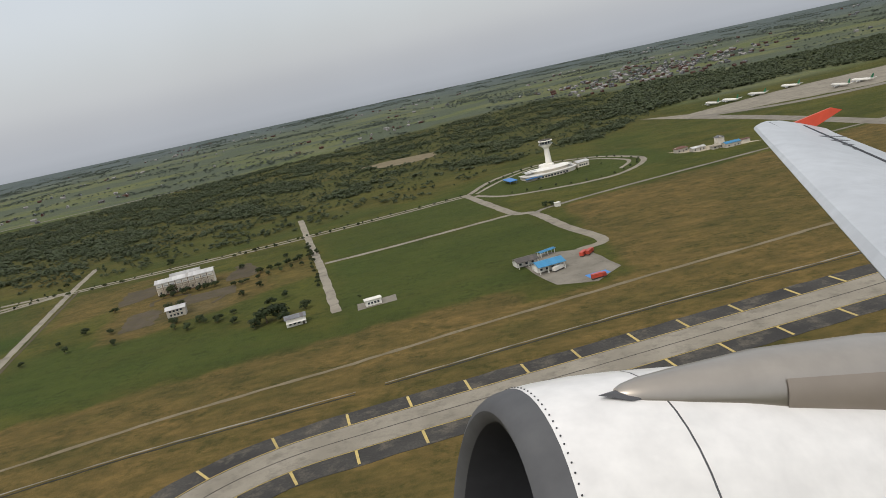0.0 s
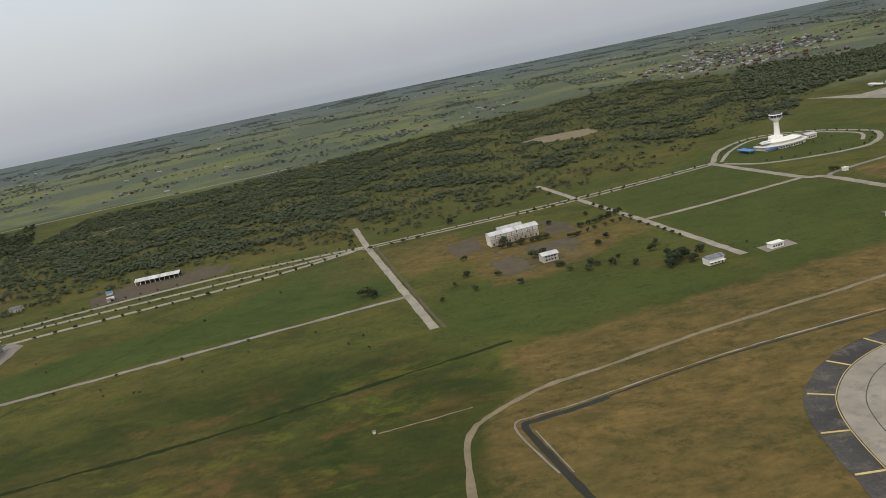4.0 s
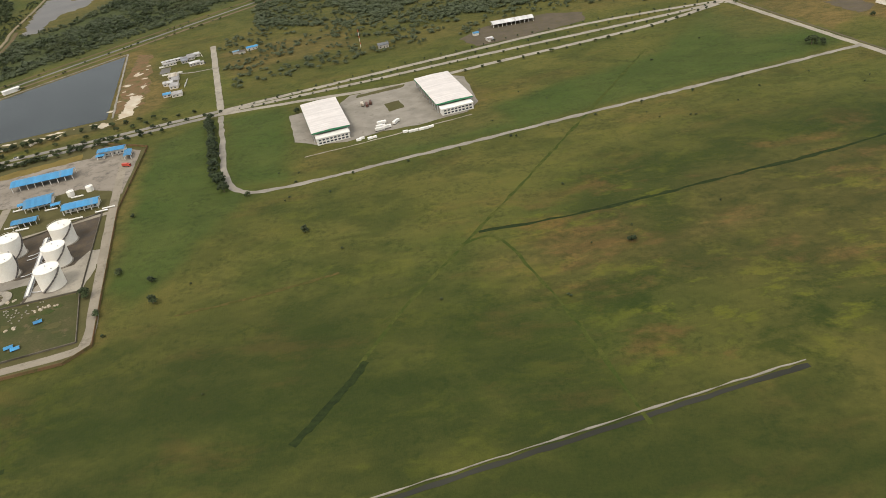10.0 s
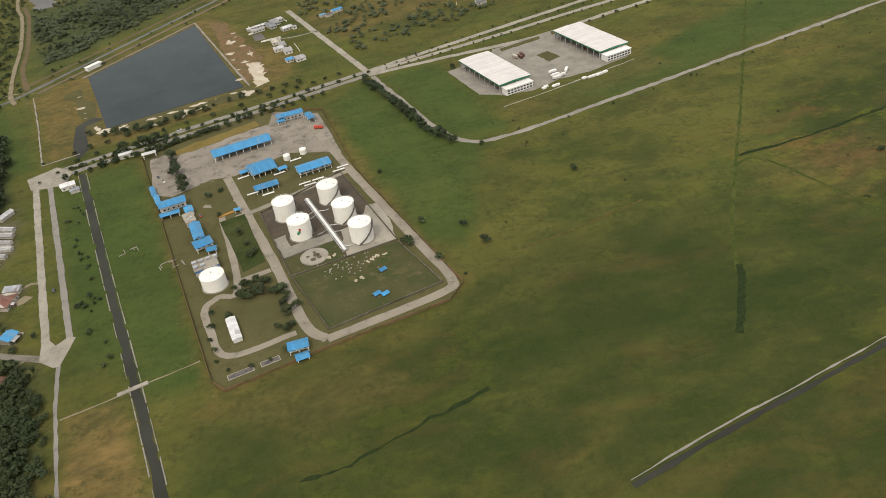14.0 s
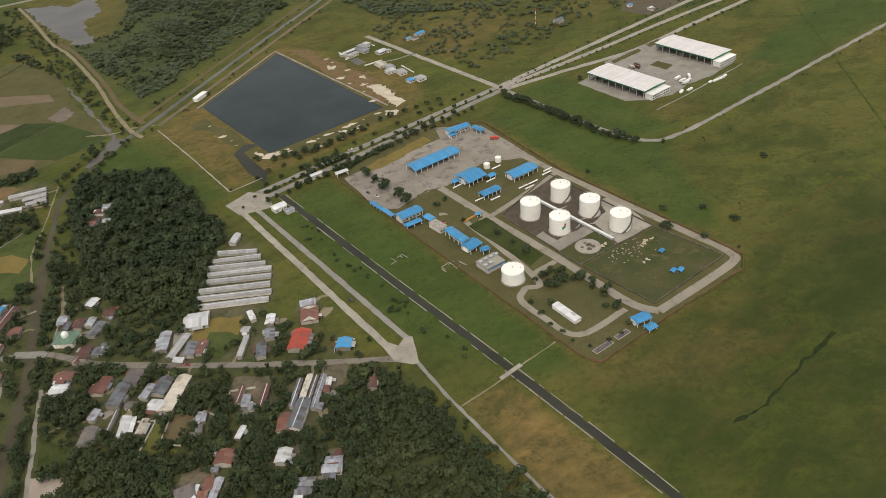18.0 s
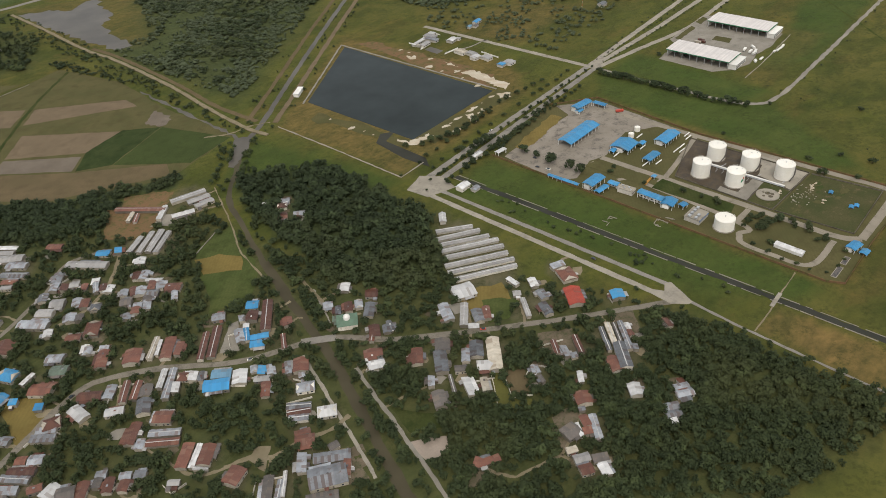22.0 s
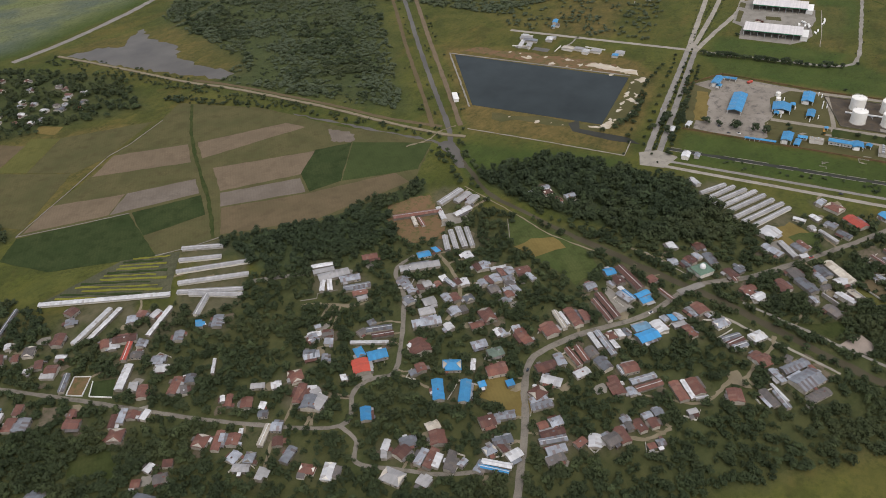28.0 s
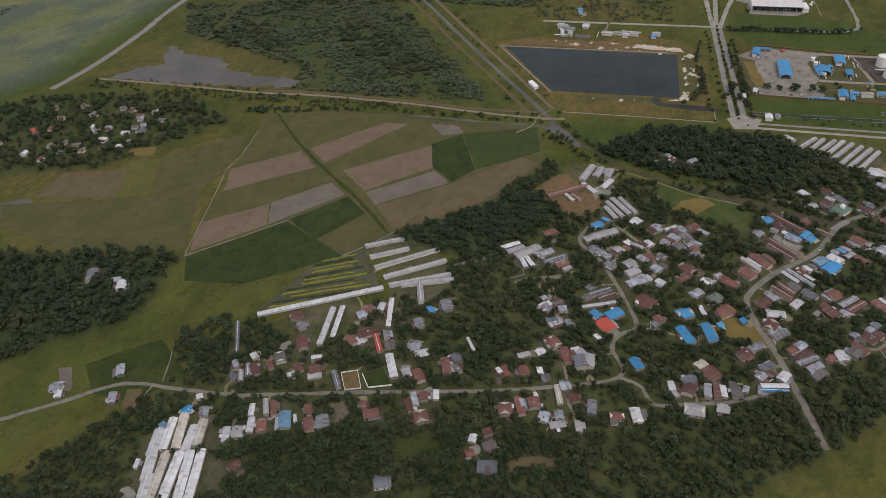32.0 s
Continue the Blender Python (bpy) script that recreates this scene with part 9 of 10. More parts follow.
# cars on roads and in yards
def car(x, y, rot, paint, label):
    t = thing("car", x, y, 0.12, rot, label, "car", "cars")
    part("body", Geo().box(0, 0, 0.3, 4.3, 1.75, 0.6), paint, t)
    part("cabin", Geo().add([(-1.6, -0.8, 0.9), (1.2, -0.8, 0.9), (1.2, 0.8, 0.9), (-1.6, 0.8, 0.9), (-1.2, -0.7, 1.45), (0.5, -0.7, 1.45), (0.5, 0.7, 1.45), (-1.2, 0.7, 1.45)], [(4, 5, 6, 7), (0, 1, 5, 4), (1, 2, 6, 5), (2, 3, 7, 6), (3, 0, 4, 7)]), GLASS_DARK, t)
    for wx in (-1.3, 1.3):
        for s in (-1, 1):
            part("wheel", Geo().tube((wx, s * 0.65, 0.3), (wx, s * 0.9, 0.3), 0.32, 8), DARK_GOODS, t)


for x, y, rot, m, w in ((-1208, 300, -78, DARK_GOODS, "dark"), (-1130, 530, 16, WHITE_PAINT, "white"), (-1144, 440, -70, DARK_GOODS, "dark"), (-1139, 430, -70, WHITE_PAINT, "white"), (-1134, 455, -70, DARK_GOODS, "dark"), (-1480, 376, 160, WHITE_PAINT, "white"), (-1595, 424, 15, DARK_GOODS, "dark"), (-1330, 292, 150, RED_PAINT, "red"), (-1106, 358, -75, RED_PAINT, "red"), (-130, 330, 0, WHITE_PAINT, "white")):
    if x != -130:
        car(x, y, rot, m, f"{w} car on the road")

# ---- trees ----
OCTA_V = np.array([(1, 0, 0), (-1, 0, 0), (0, 1, 0), (0, -1, 0), (0, 0, 1), (0, 0, -1)], float)
OCTA_F = np.array([(0, 2, 4), (2, 1, 4), (1, 3, 4), (3, 0, 4), (2, 0, 5), (1, 2, 5), (3, 1, 5), (0, 3, 5)])


def crown_shape(seed, clumps, leaves, leaf=(0.10, 0.19)):
    """An uneven crown about 1 wide and 1 high: sprays of leaf faces round dark inner clumps; returns points and triangles."""
    rng = np.random.RandomState(seed)
    vs, fs, n, cs = [], [], 0, []
    for k in range(clumps):
        a, far = rng.uniform(0, 2 * np.pi), (0.0 if k == 0 else rng.uniform(0.20, 0.40))
        c = np.array([far * np.cos(a), far * np.sin(a), 0.55 + (0.12 if k == 0 else rng.uniform(-0.24, 0.2))])
        r = (0.34 if k == 0 else rng.uniform(0.16, 0.27)) * np.array([1, 1, rng.uniform(0.65, 0.95)])
        cs.append((c, r))
        v = OCTA_V * rng.uniform(0.7, 1.0, (6, 1)) * r * 0.85 + c
        vs.append(v); fs.append(OCTA_F + n); n += 6
    weight = np.array([r[0] ** 2 for _, r in cs])
    for _ in range(leaves):
        c, r = cs[rng.choice(clumps, p=weight / weight.sum())]
        d = rng.normal(size=3)
        d[2] = abs(d[2]) * (1 if rng.uniform() < 0.8 else -0.6)
        d /= np.linalg.norm(d)
        nrm = d + 0.25 * rng.normal(size=3) + np.array([0, 0, 0.55])
        nrm /= np.linalg.norm(nrm)
        t = np.cross(nrm, rng.normal(size=3))
        t /= np.linalg.norm(t)
        b2 = np.cross(nrm, t)
        p, s = c + d * r * rng.uniform(0.78, 1.12), rng.uniform(*leaf)
        vs.append(np.array([p + t * s, p - 0.5 * t * s + 0.8 * b2 * s, p - 0.5 * t * s - 0.8 * b2 * s])); fs.append(np.array([[0, 1, 2]]) + n); n += 3
    return np.concatenate(vs), np.concatenate(fs)


def mesh_of(name, v, f, material):
    me = bpy.data.meshes.new(name)
    me.vertices.add(len(v))
    me.vertices.foreach_set("co", v.astype(np.float32).ravel())
    me.loops.add(f.size)
    me.loops.foreach_set("vertex_index", f.astype(np.int32).ravel())
    me.polygons.add(len(f))
    me.polygons.foreach_set("loop_start", (np.arange(len(f)) * 3).astype(np.int32))
    me.update(calc_edges=True)
    me.materials.append(material)
    return me


FAR_CROWNS = [crown_shape(s, 3, 46) for s in range(8)]
NEAR_CROWNS = [crown_shape(s, 5, 66, (0.08, 0.15)) for s in range(60, 72)]
THIN_CROWNS = [crown_shape(s, 2, 13, (0.20, 0.34)) for s in range(30, 38)]
LINE_CROWNS = [crown_shape(s, 2, 20, (0.16, 0.28)) for s in range(20, 24)]


def spots_in(poly, area, seed, keep=3.0, lean=None):
    """Random places in a polygon, about one to each area, off the ways, waters and houses."""
    rng = np.random.RandomState(seed)
    xs, ys = [p[0] for p in poly], [p[1] for p in poly]
    n = int((max(xs) - min(xs)) * (max(ys) - min(ys)) / area)
    x, y = rng.uniform(min(xs), max(xs), n), rng.uniform(min(ys), max(ys), n)
    ok = inside(x + 6 * wobble(x, y, 60), y + 6 * wobble(y, x, 55), poly) > 0
    if lean:
        ok &= wobble(x, y, lean[0]) + 0.6 * wobble(y, x, lean[0] * 0.37) > lean[1] + (lean[2] * np.clip((x + 650) / 500, 0, 1) if len(lean) > 2 else 0) + rng.uniform(-0.35, 0.35, n)
    x, y = x[ok], y[ok]
    ok = near_line(x, y) > keep
    for poly2 in BLOCK_POLYS:
        ok &= inside(x, y, poly2) < 1.0
    for a, b, r in BLOCK_SPOTS:
        ok &= (x - a) ** 2 + (y - b) ** 2 > (r + 0.5) ** 2
    return x[ok], y[ok], rng


def woods(name, label, spots, size, height, material, category="trees", shapes=None):
    shapes = shapes or FAR_CROWNS
    x, y, rng = spots
    vs, fs, n = [], [], 0
    for i in range(len(x)):
        v, f = shapes[rng.randint(len(shapes))]
        s, h, a = rng.uniform(*size), rng.uniform(*height), rng.uniform(0, 6.3)
        c, d = math.cos(a), math.sin(a)
        w = np.stack([(v[:, 0] * c - v[:, 1] * d) * s + x[i], (v[:, 0] * d + v[:, 1] * c) * s + y[i], np.maximum(v[:, 2] * h * 1.05 - 0.06 * h, -0.1)], 1)
        # a short trunk that the crown hides
        tr = np.array([[x[i] + 0.25, y[i], -0.1], [x[i] - 0.2, y[i] + 0.2, -0.1], [x[i] - 0.2, y[i] - 0.2, -0.1], [x[i], y[i], h * 0.5]])
        vs += [w, tr]
        fs += [f + n, np.array([[0, 1, 3], [1, 2, 3], [2, 0, 3]]) + n + len(w)]
        n += len(w) + 4
    if vs:
        tagged(new(name, mesh_of(name, np.concatenate(vs), np.concatenate(fs), material)), label, category, kind="stuff")


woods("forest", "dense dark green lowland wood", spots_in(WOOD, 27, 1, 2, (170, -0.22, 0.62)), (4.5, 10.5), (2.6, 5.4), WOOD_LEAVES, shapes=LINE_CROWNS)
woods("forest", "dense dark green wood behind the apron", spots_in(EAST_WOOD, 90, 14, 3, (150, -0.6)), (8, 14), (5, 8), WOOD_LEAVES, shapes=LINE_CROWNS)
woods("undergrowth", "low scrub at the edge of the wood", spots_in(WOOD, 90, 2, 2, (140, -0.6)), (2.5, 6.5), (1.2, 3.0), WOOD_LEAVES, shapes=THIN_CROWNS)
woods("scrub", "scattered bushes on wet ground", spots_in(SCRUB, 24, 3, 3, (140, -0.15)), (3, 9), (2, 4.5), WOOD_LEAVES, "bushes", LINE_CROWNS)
woods("scrub_trees", "clumps of dark trees on wet ground", spots_in(SCRUB, 70, 44, 4, (210, 0.25)), (7, 13), (4, 7), LEAVES)
woods("reed_scrub", "low reeds and thickets on wet ground", spots_in(SCRUB, 110, 23, 2, (60, -0.3)), (2, 6), (1.2, 2.4), LEAVES, "bushes")
woods("grove", "dense dark grove of tall trees", spots_in(GROVE, 34, 4, 3), (6, 13), (6, 13), HEDGE_LEAVES, shapes=NEAR_CROWNS)
woods("village_trees", "dark green trees between village houses", spots_in(VILLAGE, 24, 5, 0.3, (75, -0.98)), (3.2, 9.2), (3, 8.5), LEAVES, shapes=NEAR_CROWNS)
woods("village_canopy", "close dark canopy of garden trees over the village edge", spots_in([(-1344, 268), (-1227, 225), (-1196, 200), (-1182, 130), (-1164, 72), (-1243, 80), (-1340, 120), (-1430, 170), (-1412, 255), (-1420, 330), (-1370, 310)], 24, 61, 0.2, (34, -0.55)), (4, 9.5), (3.5, 9), LEAVES, shapes=NEAR_CROWNS)
woods("village_canopy", "close dark canopy of trees south of the village lane", spots_in([(-1915, 757), (-1902, 745), (-1879, 710), (-1843, 669), (-1852, 648), (-1815, 594), (-1814, 553), (-1798, 506), (-1817, 494), (-1949, 719)], 22, 65, 0.3, (40, -0.7)), (4, 9), (3.5, 8.5), LEAVES, shapes=NEAR_CROWNS)
woods("bank_bushes", "low bushes on the bank of a drainage canal", spots_in([(-1213, 440), (-1180, 300), (-1154, 200), (-1168, 205), (-1192, 300), (-1224, 435)], 55, 62, 0.5, (40, -0.2)), (2.5, 5), (1.6, 3.4), LEAVES, "bushes", LINE_CROWNS)
woods("roadside_thicket", "dark bushy trees along the main road", spots_in([(-1199, 490), (-1059, 529), (-1057, 521), (-1197, 482)], 16, 63, 0.0, (30, -0.5)), (4.5, 8.5), (3.5, 6.5), HEDGE_LEAVES, shapes=NEAR_CROWNS)
woods("median_hedge", "dark planted hedge between carriageways", spots_in([(-1246, 489.5), (-938, 575.5), (-938, 571), (-1246, 485)], 9, 64, -0.6, (25, -0.4)), (2.4, 4.6), (2, 3.6), HEDGE_LEAVES, "bushes", LINE_CROWNS)
woods("palm_plantation", "close rows of dark oil palms", spots_in(PALMS, 40, 6, 1.0), (6, 9), (6, 8), HEDGE_LEAVES, "palms", NEAR_CROWNS)
woods("field_wood", "dense dark trees between fields and village", spots_in(FIELD_WOOD, 30, 29, 1.0), (5, 10), (4, 9), HEDGE_LEAVES, shapes=NEAR_CROWNS)
woods("lane_trees", "dark trees beside the village lane", spots_in([(-1830, 872), (-1793, 850), (-1778, 792), (-1815, 772), (-1853, 800), (-1862, 828)], 34, 33, 1.0), (5, 10), (4, 9), HEDGE_LEAVES, shapes=NEAR_CROWNS)
woods("west_wood", "dense dark wood beside fields", spots_in(WEST_WOOD, 50, 7, 3), (7, 12), (7, 12), HEDGE_LEAVES)
woods("hamlet_trees", "trees round a small hamlet", spots_in(HAMLET, 70, 8, 1.5, (80, -0.5)), (6, 11), (5, 10), LEAVES)
woods("field_bushes", "small bushes strewn over grassland", spots_in([(-940, 540), (-340, 690), (-330, 420), (-620, 150), (-880, 120), (-900, 300)], 5200, 9, 3), (1.5, 3.5), (1.2, 2.2), HEDGE_LEAVES, "bushes")
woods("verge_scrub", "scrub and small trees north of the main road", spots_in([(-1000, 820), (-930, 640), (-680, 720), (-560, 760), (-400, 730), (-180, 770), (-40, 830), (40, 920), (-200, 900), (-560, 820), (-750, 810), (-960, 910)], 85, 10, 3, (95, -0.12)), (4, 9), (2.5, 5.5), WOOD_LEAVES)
woods("bank_trees", "trees and bushes along the river banks", spots_in([(-1330, 690), (-1380, 600), (-1400, 470), (-1430, 480), (-1430, 590), (-1370, 700)], 60, 12, 1.0), (4, 8), (4, 7), LEAVES)


woods("hedgerow", "dark hedge between fields and a flood bank", spots_in([(-1456, 1091), (-1417, 998), (-1408, 897), (-1395, 822), (-1378, 826), (-1390, 897), (-1398, 998), (-1436, 1091)], 22, 26, -1.5, (70, -0.7)), (3.5, 7), (2.5, 5), HEDGE_LEAVES, "bushes")
woods("bank_bushes", "bushes along flood banks and canals", spots_in([(-1300, 690), (-1345, 850), (-1380, 1060), (-1440, 1365), (-1475, 1365), (-1412, 1060), (-1376, 850), (-1336, 700)], 45, 16, 0.5, (60, -0.45)), (3, 7.5), (2, 5), LEAVES, "bushes")
woods("bank_bushes", "bushes along a straight canal", spots_in([(-1290, 700), (-960, 1040), (-940, 1056), (-990, 1090), (-1320, 750)], 120, 17, 0.5, (50, 0.1)), (3, 6), (2, 4), LEAVES, "bushes")


def line_spots(pts, step, off, seed, jitter=1.5):
    rng = np.random.RandomState(seed)
    line = smoothed(pts, 12)
    out, run = [], 0.0
    for a, b in zip(line, line[1:]):
        run += (b - a).length
        if run >= step:
            run = 0.0
            d = (b - a).normalized()
            out.append((b.x - d.y * off + rng.uniform(-jitter, jitter), b.y + d.x * off + rng.uniform(-jitter, jitter)))
    return out, rng


# single trees with trunk, limbs and crown
def tree_model(name, seed, label):
    t = thing(name, 0, 0, -500, 0, label, "tree", "roadside trees")
    rng = random.Random(seed)
    g = Geo().cyl(0, 0, -0.03, 0.45, 0.035, 0.022, 7)
    for k in range(5):
        a = rng.uniform(0, 6.3)
        g.tube((0, 0, 0.28 + 0.04 * k), (0.22 * math.cos(a), 0.22 * math.sin(a), 0.5 + 0.05 * k), 0.013, 4)
    part("trunk", g, BARK, t)
    v, f = crown_shape(seed + 50, 8, 240, (0.06, 0.12))
    part("crown", mesh_of("crown", v, f, HEDGE_LEAVES if seed % 2 else LEAVES), None, t)
    return t


MODELS = [tree_model("tree", s, "small round dark green tree") for s in range(4)]
tree_rng = random.Random(31)


def plant(x, y, size, group="roadside trees"):
    m = pose(x, y, 0, 0, 0, tree_rng.uniform(0, 360)) @ Matrix.Diagonal((size * tree_rng.uniform(0.85, 1.15), size * tree_rng.uniform(0.85, 1.15), size * tree_rng.uniform(0.75, 1.0), 1))
    ob = copy_thing(tree_rng.choice(MODELS), m)
    ob["group"] = group


SHRUBS = []
for pts, step, off, size in (
    ([(-1246, 487), (-1121, 523), (-938, 573)], 9, 0, 4.5), ([(-1240, 480), (-1115, 512), (-990, 547)], 10, -6, 5.5), ([(-1240, 496), (-1121, 532), (-950, 580)], 15, 7, 5),
    ([(-930, 580), (-785, 613), (-673, 642), (-498, 680), (-400, 694)], 9, 0, 3.0), ([(-930, 570), (-785, 598), (-671, 622), (-498, 656), (-400, 690)], 10, 0, 3.0),
    ([(-900, 590), (-785, 628), (-676, 660), (-586, 685), (-400, 702)], 13, 2, 3.2), ([(-700, 590), (-662, 595), (-497, 637), (-410, 680)], 12, -3, 3.6),
    ([(-380, 691), (-275, 707), (-172, 724), (-10, 768)], 9, 0, 3.0), ([(-240, 708), (-180, 722), (-100, 742)], 9, -8, 3.5), ([(-150, 700), (-126, 600), (-108, 520)], 11, -9, 3.6), ([(-116, 585), (-90, 470)], 14, 8, 3.0),
    ([(-1262, 474), (-1213, 250)], 13, 0, 4.2), ([(-1234, 470), (-1188, 272)], 14, 1, 4.4),
    ([(-942, 560), (-922, 490), (-908, 425), (-890, 388)], 5.5, -4, 8.5), ([(-880, 380), (-746, 393), (-618, 424), (-443, 467)], 34, -2, 3.0), ([(-905, 400), (-870, 373)], 6, -3, 4.5),
    ([(-1290, 706), (-1250, 518)], 16, -3, 3.5), ([(-1240, 512), (-1190, 530), (-1100, 556)], 13, 8, 5),
    ([(6, 775), (32, 826), (72, 865), (103, 869), (142, 845), (166, 805), (175, 776), (160, 742), (121, 715), (40, 728)], 12, 0, 2.6), ([(60, 780), (100, 775), (140, 790)], 12, 0, 2.6),
    ([(-1196, 491), (-1180, 500)], 7, 0, 10), ([(-1190, 521), (-1166, 512), (-1136, 518)], 9, 0, 9), ([(-1110, 410), (-1094, 350)], 16, 4, 4), ([(-975, 372), (-934, 205)], 14, 2, 3.0), ([(-1094, 240), (-1086, 175), (-1040, 182)], 9, -4, 3.6), ([(-1088, 250), (-1070, 256), (-1056, 250)], 5, -3, 6), ([(-1052, 246), (-1046, 215)], 6, 4, 6), ([(-1078, 182), (-1044, 190)], 10, 6, 5),
    ([(-1440, 360), (-1428, 420), (-1424, 470)], 13, -15, 6),
    ([(-262, 582), (-235, 588), (-215, 592)], 6, 0, 6), ([(-185, 600), (-150, 625), (-138, 640)], 5, 0, 5.5), ([(-205, 572), (-170, 592), (-135, 606)], 9, 0, 5), ([(-315, 700), (-390, 690), (-398, 740)], 14, 9, 4.5),
    ([(-1096, 520), (-1060, 528), (-1010, 540)], 11, 2, 6), ([(-1230, 575), (-1180, 556), (-1090, 578), (-1000, 590)], 15, -5, 5.5), ([(-1215, 548), (-1150, 545), (-1100, 560)], 9, 6, 7), ([(-1066, 470), (-1044, 400)], 15, 2, 4), ([(-1080, 214), (-1050, 222)], 6, 0, 6.5), ([(-1080, 236), (-1062, 240), (-1050, 234)], 5, 0, 7), ([(-1055, 228), (-1049, 196)], 6, 0, 6), ([(-1076, 193), (-1056, 197)], 6, 0, 5), ([(-1086, 330), (-1070, 290), (-1066, 276)], 13, 3, 5), ([(-930, 205), (-968, 360)], 17, -6, 3.4),
):
    got, _ = line_spots(pts, step, off, int(abs(pts[0][0])))
    for x, y in got:
        if size > 3.3:
            plant(x, y, size * tree_rng.uniform(0.75, 1.3))
        else:
            SHRUBS.append((x, y))
shrubs = np.array(SHRUBS)
woods("median_shrubs", "small clipped shrubs along roads and medians", (shrubs[:, 0], shrubs[:, 1], np.random.RandomState(8)), (2.2, 4.0), (1.8, 3.2), HEDGE_LEAVES, "shrubs")
for x, y, s in ((-372, 519, 11), (-365, 512, 8), (-300, 725, 8), (-252, 598, 9), (-232, 536, 10), (-225, 538, 8), (-140, 455, 12), (-133, 462, 11), (-146, 448, 9), (-128, 452, 8), (-165, 470, 6), (-180, 480, 6), (-195, 490, 7), (-215, 500, 6), (-285, 480, 6), (-300, 500, 5), (-290, 520, 6), (-310, 470, 5), (60, 632, 6), (66, 634, 6), (-236, 640, 5), (-205, 640, 6), (-182, 610, 6), (-168, 650, 5), (-150, 660, 5), (-960, 255, 9), (-943, 230, 6), (-1100, 385, 6), (-1090, 390, 5), (-1000, 470, 3), (-820, 300, 6), (-610, 230, 5), (-855, 540, 6), (-168, 555, 6), (-178, 540, 6), (-190, 580, 5), (-118, 470, 8), (-1250, 478, 3), (-1131, 457, 8), (-1128, 439, 12), (-1123, 418, 11), (-1121, 406, 12), (-1134, 471, 11), (-1140, 503, 8), (-1070, 285, 7), (-1075, 239, 8), (-1067, 241, 8), (-1049, 236, 7), (-1047, 227, 7), (-1048, 211, 8), (-1085, 221, 6), (-909, 236, 8), (-918, 262, 6), (-945, 278, 6), (-290, 571, 6), (-265, 507, 5), (-250, 477, 6), (-219, 501, 5), (-211, 485, 5), (-199, 477, 6), (-190, 486, 5), (-139, 510, 6), (-140, 473, 8), (-146, 495, 8), (-172, 494, 5), (-179, 485, 5)):
    plant(x, y, s, "single trees")
for m in MODELS:
    for o in list(m.children_recursive) + [m]:
        bpy.data.objects.remove(o)

# ---- the distance: tree lines, far houses ----
FIELD_BAND = [(-2600, 1700), (-1500, 1560), (-1000, 1490), (-771, 1500), (-500, 1640), (-700, 1720), (-1100, 1700), (-1700, 1850), (-2600, 2150)]


def far_country():
    rng = np.random.RandomState(3)
    pts = []
    while len(pts) < 19000:
        r, a = 1450 + 3600 * rng.uniform() ** 0.8, rng.uniform(-1.15, 1.3)
        x, y = -300 + r * math.sin(a), r * math.cos(a)
        if y < 1480 or (x < -900 and y < 1650):
            continue
        k = rng.randint(4, 18) if rng.uniform() < 0.6 else 60
        th, px, py = rng.choice((0.35, 0.35, 1.92)) + rng.uniform(-0.12, 0.12), x, y
        for _ in range(k):
            wide = 6 if k < 60 else 75
            pts.append((px + rng.uniform(-wide, wide), py + rng.uniform(-wide, wide)))
            px, py = px + 14 * math.cos(th) * (k < 60), py + 14 * math.sin(th) * (k < 60)
    p = np.array(pts)
    ok = (inside(p[:, 0], p[:, 1], WOOD) < 0) & (inside(p[:, 0], p[:, 1], FIELD_BAND) < 0)
    woods("far_trees", "distant tree lines between rice fields, haze put into their colour", (p[ok, 0], p[ok, 1], rng), (6, 13), (3, 6), HAZY_LEAVES, shapes=THIN_CROWNS)
    g = {k: Geo() for k in range(3)}
    for c in range(120):
        r, a = 1500 + 3000 * rng.uniform(), rng.uniform(-0.9, 1.2)
        cx, cy = (-300 + r * math.sin(a), r * math.cos(a)) if c > 24 else (300 + rng.normal(0, 130) + 22 * c, 1780 + rng.normal(0, 90) + 26 * c)
        if cy < 1500 or inside(np.array([cx]), np.array([cy]), WOOD)[0] > -20:
            continue
        for _ in range(rng.randint(2, 10) + (5 if c <= 24 else 0)):
            x, y = cx + rng.normal(0, 75), cy + rng.normal(0, 55)
            if inside(np.array([x]), np.array([y]), WOOD)[0] > -5 or inside(np.array([x]), np.array([y]), EAST_WOOD)[0] > -5:
                continue
            q = g[rng.randint(3)]
            l, w, h = rng.uniform(7, 14), rng.uniform(5, 8), rng.uniform(2.5, 4)
            one = Geo().gable_walls(l, w, h, h + 2, -0.1)
            one.gable(l, w, h, h + 2, 0.5)
            th = rng.choice((0.3, 1.87))
            c_, s_ = math.cos(th), math.sin(th)
            q.add([(x + c_ * px - s_ * py, y + s_ * px + c_ * py, pz) for px, py, pz in one.v], one.f)
    for k, m in ((0, PALE_TIN), (1, GREY_TIN), (2, RUST_TIN)):
        if g[k].v:
            solid("far_houses", g[k], m, "distant scattered village houses", "houses", "stuff")


far_country()


# ---- the airliner's wing and engine, as they hang in the air when the shot begins ----
EYE_POSE = pose(0, 0, 128.8, TILT, LEAN, 0)
FWD, OUT, UPW = Vector((-0.976, -0.218, 0.02)), Vector((-0.217, 0.972, 0.095)), Vector((0.02, -0.097, 0.995))
CRAFT = EYE_POSE @ Matrix((FWD, OUT, UPW)).transposed().to_4x4()  # x forward, y outboard, z up from the window seat

